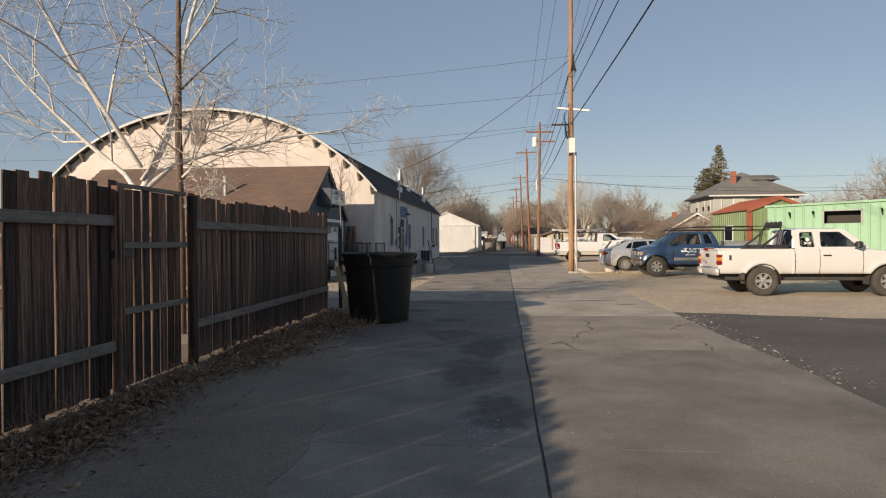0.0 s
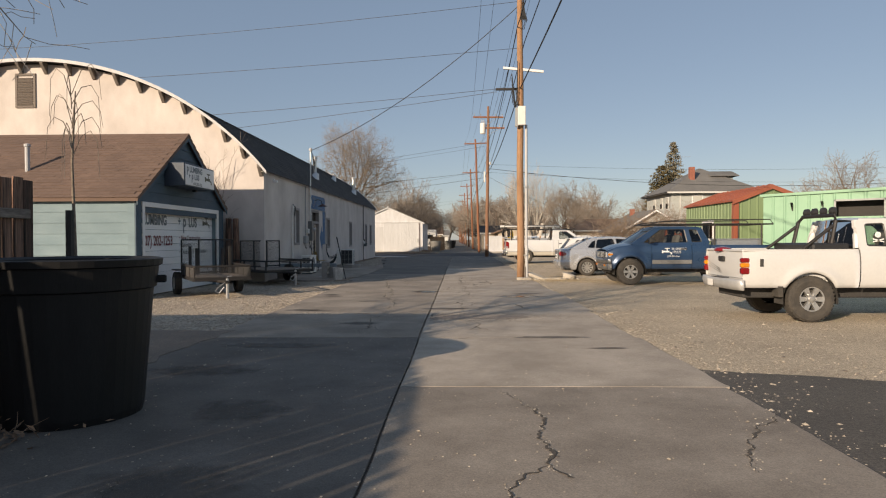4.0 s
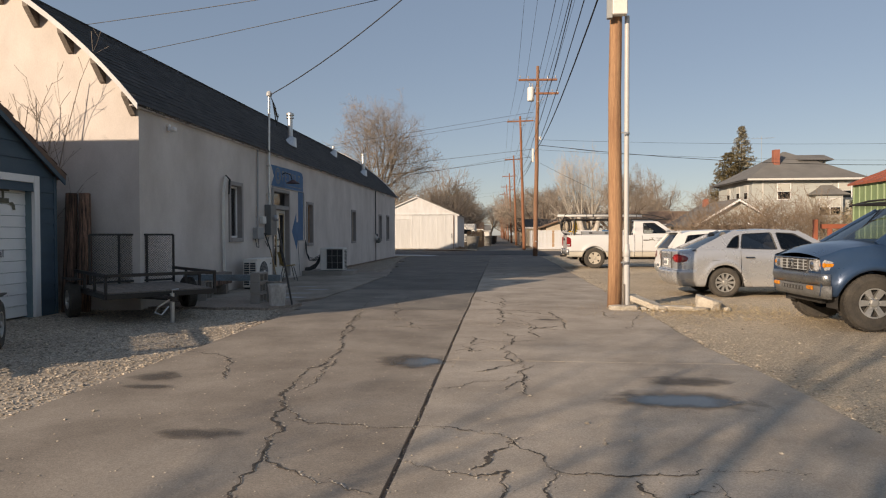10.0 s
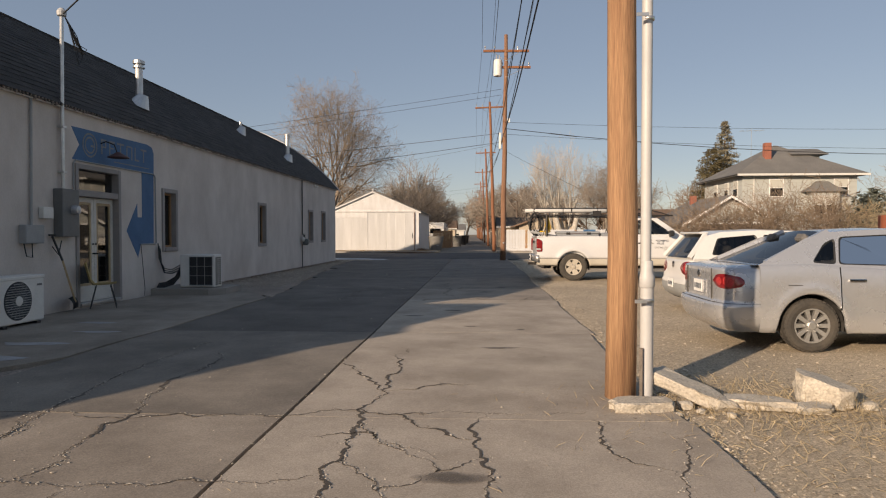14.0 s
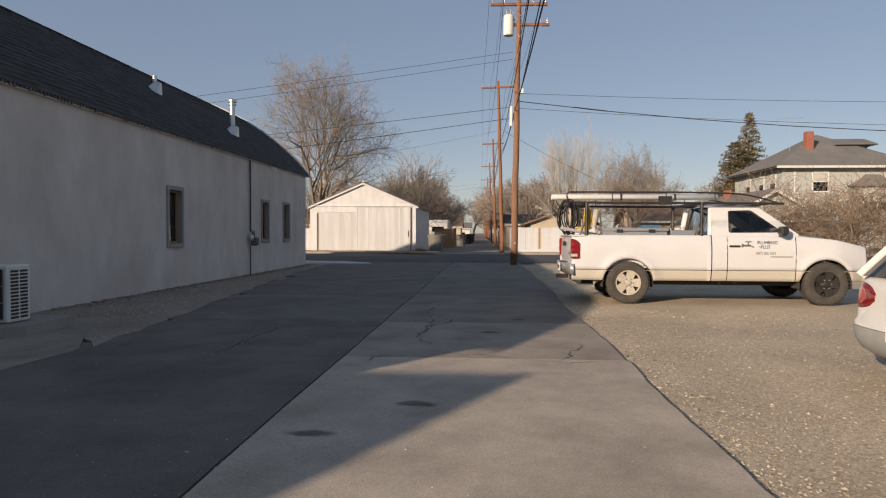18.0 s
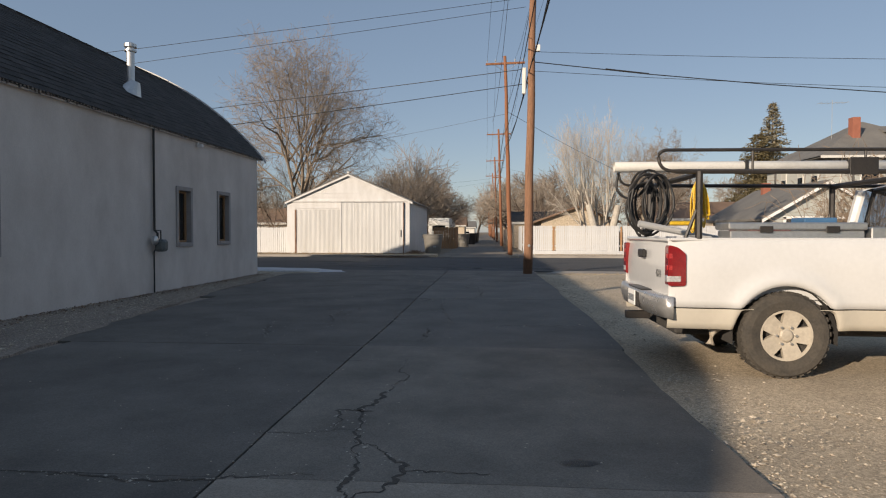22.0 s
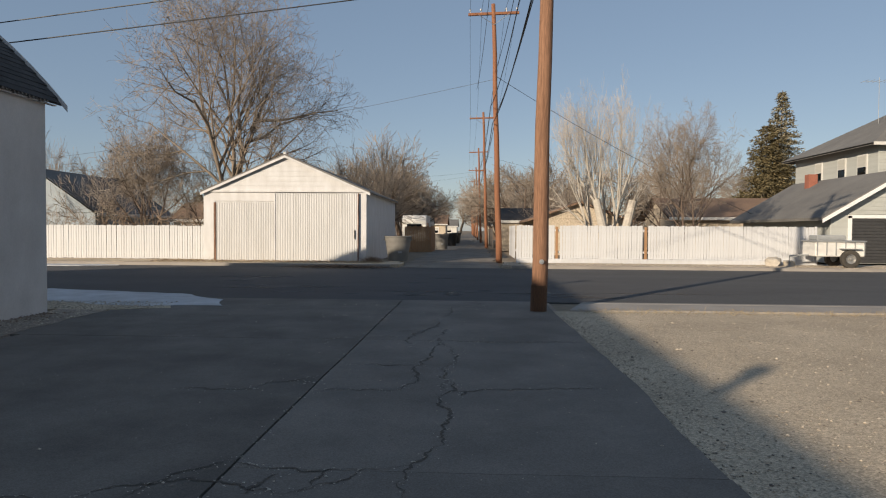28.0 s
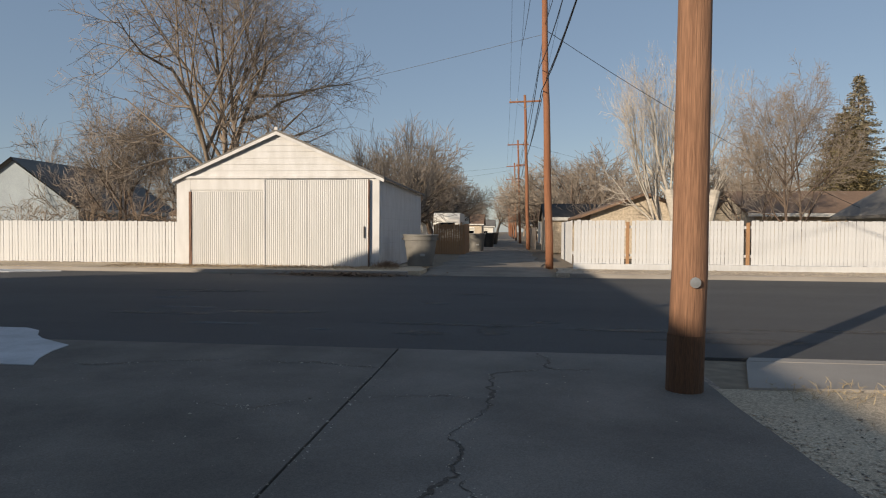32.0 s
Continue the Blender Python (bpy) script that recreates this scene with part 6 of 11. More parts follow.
for k, (a, b, sg) in enumerate((((P1[0], P1[1], 9.6), (-40, 34, 9.8), .7), ((P1[0], P1[1], 8.0), (-45, 33, 7.9), .6), ((P1[0] - .8, P1[1], 6.6), (-45, 36, 7.0), .8), ((P1[0] - .8, P1[1], 6.5), (-45, 42, 5.6), .7), ((P1[0], P1[1], 12.6), (-40, 8, 12.5), .8),
                                ((P2[0] - .1, P2[1], 6.74), (-40, 60.3, 3.8), .3), ((P2[0] - .1, P2[1] + .2, 6.3), (-40, 53.7, .8), .2), ((P2[0] - .1, P2[1], 9.05), (-40, 46.5, 1.6), .25), ((PP[0][0], PP[0][1], 8.65), (-30, 84, 5.4), .5),
                                ((P2[0] + .1, P2[1] + .2, 7.35), (50, 58, 7.5), .55), ((P2[0] + .1, P2[1] + .2, 7.02), (50, 59, 7.0), 1.4), ((P2[0] + .1, P2[1] + .2, 6.72), (50, 59, 6.6), .75), ((PP[0][0], PP[0][1], 8.9), (19.8, 85.3, 2.6), .4), ((PP[2][0], PP[2][1], 8.4), (-25, 120, 6.2), .7), ((PP[2][0], PP[2][1], 8.8), (-25, 116, 7.4), .7), ((PP[1][0], PP[1][1], 8.0), (25, 108, 5.5), .7), ((P2[0] - .1, P2[1], 8.75), (-40, 50.5, 2.2), .25))):
    wire("side_wire", "thin black wire crossing over the alley", a, b, sg, .017 if k == 10 else .012 if k in (5, 6, 12) else .008, 12)
wire("cable_splice", "thick black splice on the crossing cable", (6.1, 56.73, 6.72), (7.5, 56.8, 6.56), .0, .026, 3)


# ---- trailers ----
def wheel(parent, x, y, r, w, side, rim, spokes, rim_r=None, dark=False, turn=None):
    """A wheel: tyre, rim, hub; side: +1 or -1, the way its face looks along y."""
    rim_r = rim_r or r * .62
    M = Matrix.Translation((x, y, r)) @ Matrix.Rotation(radians(-90 * side), 4, "X")
    if turn is not None:
        M = turn
    bm = bmesh.new()
    lathe(bm, [(rim_r, -w / 2), (r * .93, -w / 2), (r * .985, -w * .38), (r, -w * .2), (r, w * .2), (r * .985, w * .38), (r * .93, w / 2), (r * .8, w * .52), (rim_r, w * .46), (rim_r * .97, w * .2)], 36, M, cap=False)
    tyre = part("tyre", bm, RUBBER, parent, smooth=False)
    bm = bmesh.new()
    for k in range(36):
        a = 2 * math.pi * k / 36
        for s in (-1, 1):
            box(bm, r - .012, r + .006, -.02, .02, s * w * .27 - w * .12, s * w * .27 + w * .12, 0, M @ Matrix.Rotation(a + .04 * s, 4, "Z"))
    part("tread", bm, RUBBER, tyre)["kind"] = "stuff"
    bm = bmesh.new()
    lathe(bm, [(rim_r, w * .44), (rim_r * .985, w * .47), (rim_r * .93, w * .46), (rim_r * .9, w * .3), (rim_r * .88, w * .16), (rim_r * .2, w * .14)], 36, M, cap=False)
    part("rim_barrel", bm, INTERIOR if spokes else rim, tyre)
    bm = bmesh.new()
    lathe(bm, [(rim_r * .985, w * .475), (rim_r * .9, w * .47), (rim_r * .88, w * .42), (rim_r * .985, w * .42)], 36, M, cap=False)
    part("rim", bm, rim, tyre)
    for k in range(spokes):
        bm = bmesh.new()
        a = 2 * math.pi * k / spokes
        ww = rim_r * 3.0 / max(spokes, 4) * (.42 if spokes > 5 else .6)
        MM = M @ Matrix.Rotation(a, 4, "Z")
        v = [MM @ Vector(p) for p in ((rim_r * .2, -ww * .7, w * .4), (rim_r * .2, ww * .7, w * .4), (rim_r * .92, ww, w * .46), (rim_r * .92, -ww, w * .46), (rim_r * .2, -ww * .7, w * .2), (rim_r * .2, ww * .7, w * .2), (rim_r * .92, ww, w * .3), (rim_r * .92, -ww, w * .3))]
        v = [bm.verts.new(p) for p in v]
        for f in ((0, 1, 2, 3), (0, 4, 5, 1), (1, 5, 6, 2), (2, 6, 7, 3), (3, 7, 4, 0)):
            bm.faces.new([v[i] for i in f])
        part("spoke", bm, rim, tyre)
    bm = bmesh.new()
    lathe(bm, [(rim_r * .26, w * .3), (rim_r * .26, w * .45), (rim_r * .2, w * .5), (0.0, w * .51)], 16, M, cap=False)
    part("hub", bm, rim if not dark else BLACK_STEEL, tyre)
    if not spokes:
        return tyre
    for k in range(6):
        bm = bmesh.new()
        a = 2 * math.pi * k / 6
        lathe(bm, [(.012, w * .42), (.012, w * .5)], 6, M @ Matrix.Translation((rim_r * .36 * math.cos(a), rim_r * .36 * math.sin(a), 0)))
        part("lug_nut", bm, STEEL, tyre)
    return tyre


def mesh_grid(bm, x0, x1, z0, z1, y, d, r=.005):
    """Expanded-metal lattice in the xz plane."""
    w, h = x1 - x0, z1 - z0
    n = int((w + h) / d)
    for k in range(1, n):
        s = k * d
        for flip in (0, 1):
            a0, a1 = max(0, s - h), min(w, s)
            if a1 - a0 < .01:
                continue
            p, q = (x0 + a0, z0 + s - a0), (x0 + a1, z0 + s - a1)
            if flip:
                p, q = (x1 - a0, p[1]), (x1 - a1, q[1])
            tube(bm, [(p[0], y, p[1]), (q[0], y, q[1])], r, 3, False)


TRAILER_MESH = mat("dull_mesh_steel", (0.13, 0.125, 0.12), (0.08, 0.07, 0.062), rough=0.5, scale=5, fine=40, metal=0.5, bump=0.0)


def trailer(label, m, w, length, deck, gate_h, basket, tongue=.2, axle=1.8, r=.29, trim=0.0):
    """Utility trailer: x across, tongue towards -y, ramp gate at the back."""
    t = thing("utility_trailer", label, "trailer", m)
    hw = w / 2
    for s in (-1, 1):
        boxpart("side_rail", (s * hw - .025, s * hw + .025, 0, length, deck + .25, deck + .30), BLACK_STEEL, t)
        boxpart("frame_rail", (s * hw - .03, s * hw + .03, 0, length, deck - .08, deck), BLACK_STEEL, t)
        for k in range(4):
            y = .02 + k * (length - .04) / 3
            boxpart("stake", (s * hw - .02, s * hw + .02, y - .02, y + .02, deck, deck + .25), BLACK_STEEL, t)
        wheel(t, 0, 0, r, .17, s, RIM, 0, .16, turn=Matrix.Translation((s * (hw + .13), axle, r)) @ Matrix.Rotation(radians(90 * s), 4, 'Y'))
        boxpart("mudguard", (s * (hw + .13) - .09, s * (hw + .13) + .09, axle - .36, axle + .36, r * 2 + .05, r * 2 + .07), BLACK_STEEL, t)
    for k in range(7):
        x = -hw + .03 + k * (w - .06) / 7
        boxpart("deck_plank", (x + .004, x + (w - .06) / 7 - .004, .03, length - .02, deck - .02, deck + .015), RAILWOOD, t)
    boxpart("front_rail", (-hw, hw, -.025, .025, deck + .25, deck + .30), BLACK_STEEL, t)
    boxpart("front_beam", (-hw, hw, -.03, .03, deck - .08, deck + .0), BLACK_STEEL, t)
    bm = bmesh.new()
    for s in (-1, 1):
        tube(bm, [(s * hw * .6, .6, deck - .07), (0, -tongue - .1, deck - .09)], .035, 6)
    tube(bm, [(0, .3, deck - .09), (0, -tongue - .35, deck - .09)], .04, 6)
    part("tongue", bm, BLACK_STEEL, t)
    bm = bmesh.new()
    tube(bm, [(.07, -tongue, .0), (.07, -tongue, deck - .02)], .035, 10)
    tube(bm, [(.07, -tongue, deck - .02), (.07, -tongue, deck + .03), (.17, -tongue, deck + .04)], .012, 5)
    part("jack", bm, STEEL, t, "galvanised tongue jack")
    bm = bmesh.new()
    tube(bm, [(-.03, -tongue - .2, deck - .1), (-.2, -tongue - .2, .28), (-.25, -tongue - .2, .2), (-.16, -tongue - .22, .16), (-.05, -tongue - .22, deck - .2)], .012, 5)
    part("safety_chain", bm, STEEL, t)
    gy = length - .02
    for k in range(4):
        x = -hw + trim + k * (w - trim) / 3
        boxpart("gate_upright", (x - .018, x + .018, gy - .018, gy + .018, deck, deck + gate_h), BLACK_STEEL, t)
    for z in (deck + gate_h, deck + .05):
        boxpart("gate_bar", (-hw + trim, hw, gy - .018, gy + .018, z - .018, z + .018), BLACK_STEEL, t)
    bm = bmesh.new()
    mesh_grid(bm, -hw + trim, hw, deck + .03, deck + gate_h, gy, .045, .003)
    part("gate_mesh", bm, BLACK_STEEL, t, "black expanded-metal mesh")
    if basket:
        bm = bmesh.new()
        mesh_grid(bm, -hw, hw, deck, deck + .25, -.01, .05, .005)
        part("front_mesh", bm, TRAILER_MESH, t)
        for s in (-1, 1):
            bm = bmesh.new()
            mesh_grid(bm, 0, length, deck, deck + .25, 0, .05, .005)
            bmesh.ops.transform(bm, matrix=Matrix.Translation((s * hw, 0, 0)) @ Matrix.Rotation(math.pi / 2, 4, "Z"), verts=bm.verts)
            part("side_mesh", bm, TRAILER_MESH, t)
        for x, h in ((-hw * .75, .75), (-hw * .5, .7), (hw * .5, .7), (hw * .8, .75)):
            boxpart("stake_post", (x - .035, x + .035, gy - .35, gy - .28, deck, deck + h), BLACK_STEEL, t)
    return t


trailer("small black mesh-gated utility trailer parked before the shop door", pose(-4.30, 21.25, 0, 0, 0, 32), 1.3, 1.98, .5, .92, True, .16, 1.84)
trailer("black utility trailer with an upright mesh ramp gate beside the hall", pose(-3.85, 25.72, 0, 0, 0, 46), 1.65, 2.08, .48, .9, False, .2, 1.66, trim=.22)

# ---- clutter by the hall ----
ON_SIDE = Matrix(((0, 0, 1, 0), (1, 0, 0, 0), (0, 1, 0, .1), (0, 0, 0, 1)))
cb = thing("cinder_block", "grey concrete cinder block lying on its side in a stack", "cinder block", pose(-3.27, 28.22, .035) @ ON_SIDE, "stack of cinder blocks")
bm = bmesh.new()
for dims in ((-.2, .2, -.1, -.065, -.095, .095), (-.2, .2, .065, .1, -.095, .095), (-.2, -.165, -.065, .065, -.095, .095), (.165, .2, -.065, .065, -.095, .095), (-.018, .018, -.065, .065, -.095, .095)):
    box(bm, *dims, .004)
part("block", bm, APRON, cb)
for x, y, z, a in ((-3.28, 28.21, 1, 4), (-3.26, 28.23, 2, -3), (-3.12, 28.66, 0, 2), (-3.12, 28.66, 1, -4), (-4.6, 28.68, 0, 8), (-4.6, 28.68, 1, 3)):
    copy_thing(cb, pose(x, y, .035 + .202 * z, 0, 0, a) @ ON_SIDE)
beam = thing("blue_beam", "pale blue steel beam resting on cinder blocks", "beam")
boxpart("beam", (-1.02, 1.02, -.05, .05, 0, .12), mat("pale_blue_paint", (.20, .28, .33), (.13, .14, .145), rough=.6, scale=5), beam, m=pose(-3.98, 28.62, .442, 0, 0, 0))
sill = thing("timber_sleeper", "dark weathered timber lying on blocks along the stucco wall", "timber")
boxpart("sleeper", (-.09, .09, -1.3, 1.3, 0, .16), OLDWOOD, sill, c=.012, m=pose(-4.82, 29.2, .25, 0, 0, 3))
for k, y in enumerate((28.3, 30.1)):
    boxpart("bearer", (-.14, .14, -.1, .1, 0, .215), RAILWOOD, sill, c=.01, m=pose(-4.84 - .05 * k, y, .035, 0, 0, 8))
boxpart("offcut", (-.12, .12, -.35, .35, 0, .12), RAILWOOD, sill, c=.01, m=pose(-4.84, 29.9, .412, 0, 0, -6))
bucket = thing("bucket", "dirty white plastic bucket on the gravel", "bucket", pose(-2.74, 27.78, .035))
bm = bmesh.new()
lathe(bm, [(.138, 0), (.144, .01), (.168, .36), (.178, .365), (.178, .41), (.162, .41), (.15, .33), (.13, .02)], 26, cap=True)
part("tub", bm, mat("dirty_white_plastic", (.62, .60, .57), (.36, .33, .30), rough=.6, scale=7, fine=40, fine_mix=.1, streak=(1, 1, .5), contrast=.16), bucket)
bm = bmesh.new()
tube(bm, [(.172 * math.cos(a), .172 * math.sin(a) - .02, .36 - .14 * math.sin(a)) for a in [math.pi * i / 10 for i in range(11)]], .005, 5)
part("bail", bm, STEEL, bucket)
bar = thing("iron_bar", "rusty flat iron bar leaning on the bucket and beam", "bar")
bm = bmesh.new()
tube(bm, [(-2.50, 27.92, .03), (-2.66, 28.02, .72), (-2.86, 28.2, 1.5)], .02, 5)
part("bar", bm, BLACK_STEEL, bar)
chair = thing("school_chair", "tan plastic shell chair on black legs by the doors", "chair", pose(-4.72, 34.25, .035, 0, 0, -60))
bm = bmesh.new()
prev = None
for i in range(9):
    a = i / 8
    y, z = (.2 - .42 * min(a / .55, 1), .44 - .02 * math.sin(a * 4)) if a < .55 else (-.22 - .1 * (a - .55) / .45, .43 + .4 * (a - .55) / .45)
    row = [bm.verts.new((x * .21, y + .03 * x * x, z + .03 * x * x)) for x in (-1, -.5, 0, .5, 1)]
    if prev:
        for k in range(4):
            bm.faces.new([prev[k], prev[k + 1], row[k + 1], row[k]])
    prev = row
part("shell", bm, SEAT_YELLOW, chair, smooth=True)
for sx in (-1, 1):
    for sy in (-1, 1):
        bm = bmesh.new()
        tube(bm, [(sx * .14, sy * .12, .42), (sx * .22, sy * .22, 0)], .011, 6)
        part("leg", bm, BLACK_STEEL, chair)
shovel = thing("snow_shovel", "black snow pusher shovel leaning on the stucco wall", "shovel")
bm = bmesh.new()
tube(bm, [(-4.86, 33.62, .2), (HX + .16, 33.42, .95)], .017, 7)
part("shaft", bm, LUMBER, shovel, "pale wooden shaft")
bm = bmesh.new()
tube(bm, [(HX + .16, 33.42, .95), (HX + .06, 33.3, 1.38)], .019, 7)
tube(bm, [(HX + .06, 33.22, 1.4), (HX + .06, 33.38, 1.4)], .017, 6)
part("grip", bm, BLACK_PLASTIC, shovel, "black grip")
bm = bmesh.new()
n = 9
prev = None
for i in range(n):
    a = -.35 + 1.35 * i / (n - 1)
    row = [bm.verts.new((u, .16 - .17 * math.cos(a) + .004 * math.cos(j * 3), .15 + .17 * math.sin(a))) for j, u in enumerate((-.27, -.2, -.13, -.06, .01, .08, .15, .22, .27))]
    if prev:
        for k in range(len(row) - 1):
            bm.faces.new([prev[k], prev[k + 1], row[k + 1], row[k]])
    prev = row
bmesh.ops.solidify(bm, geom=bm.faces[:], thickness=.008)
bmesh.ops.transform(bm, matrix=pose(-4.86, 33.62, .0, 0, 0, 115), verts=bm.verts)
part("scoop", bm, BLACK_PLASTIC, shovel, "ribbed black scoop")

# ---- rubble round the pole ----


def chunk(name, label, m, sx, sy, sz, seed, taper=0.0, edge=.034):
    """A broken piece of slab: flat cast faces, ragged broken edges."""
    r = random.Random(seed)
    bm = bmesh.new()
    n = 11
    ring = []
    for k in range(n):
        a = 2 * math.pi * (k + r.uniform(-.25, .25)) / n
        c, s = math.cos(a), math.sin(a)
        f = 1 / (abs(c) ** 5 + abs(s) ** 5) ** .2 * r.uniform(.78, 1.06)
        ring.append((c * f, s * f))
    rows = []
    for z, g in ((0, .93), (.12, 1.0), (.55, 1.03), (.88, 1.0), (1, .96)):
        rows.append([bm.verts.new((x * g * sx + r.uniform(-edge, edge) * .5, y * g * sy + r.uniform(-edge, edge) * .5, (z + (r.uniform(-.1, .1) if 0 < z < 1 else 0)) * sz * (1 + taper * x))) for x, y in ring])
    for u, v in zip(rows, rows[1:]):
        for k in range(n):
            bm.faces.new([u[k], u[(k + 1) % n], v[(k + 1) % n], v[k]])
    bm.faces.new(rows[0][::-1])
    bm.faces.new(rows[-1])
    bmesh.ops.triangulate(bm, faces=bm.faces[:])
    bmesh.ops.subdivide_edges(bm, edges=[e for e in bm.edges if e.calc_length() > .05], cuts=1, use_grid_fill=True)
    for v in bm.verts:
        v.co += Vector((noise.noise(v.co * 14 + Vector((seed, 0, 0))), noise.noise(v.co * 14 + Vector((0, seed, 0))), noise.noise(v.co * 12 + Vector((0, 0, seed))) * .6)) * edge * .5
    t = thing(name, label, "rock", m, "rubble round the pole")
    part("stone", bm, ROCK, t)
    return t


chunk("concrete_chunk", "flat broken concrete block at the foot of the pole", pose(3.63, 27.75, 0, 0, 0, 4), .27, .13, .095, 1)
chunk("concrete_chunk", "long broken concrete slab leaning beside the pole", pose(4.1, 28.06, .06, 0, 17, -38), .38, .15, .11, 2)
chunk("concrete_chunk", "pale broken wedge of concrete on the gravel", pose(5.22, 28.05, 0, 0, 0, -30), .24, .17, .21, 3, -.3, .035)
chunk("concrete_chunk", "flat concrete piece on the gravel", pose(4.62, 27.93, 0, 0, 0, -18), .30, .12, .075, 4)
chunk("concrete_chunk", "flat concrete piece on the gravel", pose(5.0, 27.8, 0, 0, 0, 8), .16, .10, .06, 5)


def rock(name, label, m, sx, sy, sz, seed):
    bm = bmesh.new()
    bmesh.ops.create_icosphere(bm, subdivisions=2, radius=1)
    for v in bm.verts:
        n = v.co.normalized()
        f = 1 / max(abs(n.x), abs(n.y), abs(n.z)) ** .62
        f *= 1 + .22 * noise.noise(n * 1.7 + Vector((seed, 0, 0)))
        v.co = Vector((n.x * f * sx, n.y * f * sy, max(n.z * f * sz, -sz * .6)))
    t = thing(name, label, "rock", m, "rubble round the pole")
    part("stone", bm, ROCK, t)
    return t


for i, (x, y, s) in enumerate(((4.02, 27.85, .05), (4.1, 27.72, .03), (3.9, 27.62, .025), (3.62, 27.6, .02), (4.3, 27.62, .03), (5.5, 27.9, .05), (15.0, 72.2, .3), (15.7, 72.3, .2))):
    rock("stone", "small pale stone on the gravel", pose(x, y, s * .5 + (.1 if y > 60 else 0), 0, 0, i * 40), s * 1.2, s, s * .8, 10 + i)


# ---- vehicles ----
def lerp_list(pts, x):
    if x <= pts[0][0]:
        return pts[0][1]
    for (a, b), (c, d) in zip(pts, pts[1:]):
        if x <= c:
            return b + (d - b) * (x - a) / (c - a)
    return pts[-1][1]


def inset(poly, d):
    """An outline drawn inwards by d (for near-convex outlines)."""
    cx, cz = sum(p[0] for p in poly) / len(poly), sum(p[1] for p in poly) / len(poly)
    out = []
    for x, z in poly:
        l = math.hypot(x - cx, z - cz)
        out.append((x - (x - cx) * d / l, z - (z - cz) * d / l))
    return out


def rounded(poly, r=.06, n=4):
    """An outline with its corners rounded."""
    out = []
    for i, p in enumerate(poly):
        a, b = Vector(poly[i - 1]), Vector(poly[(i + 1) % len(poly)])
        p = Vector(p)
        d0, d1 = (a - p), (b - p)
        k = min(r, d0.length * .4, d1.length * .4)
        q0, q1 = p + d0.normalized() * k, p + d1.normalized() * k
        for j in range(n + 1):
            t = j / n
            out.append(tuple((1 - t) ** 2 * q0 + 2 * t * (1 - t) * p + t * t * q1))
    return out


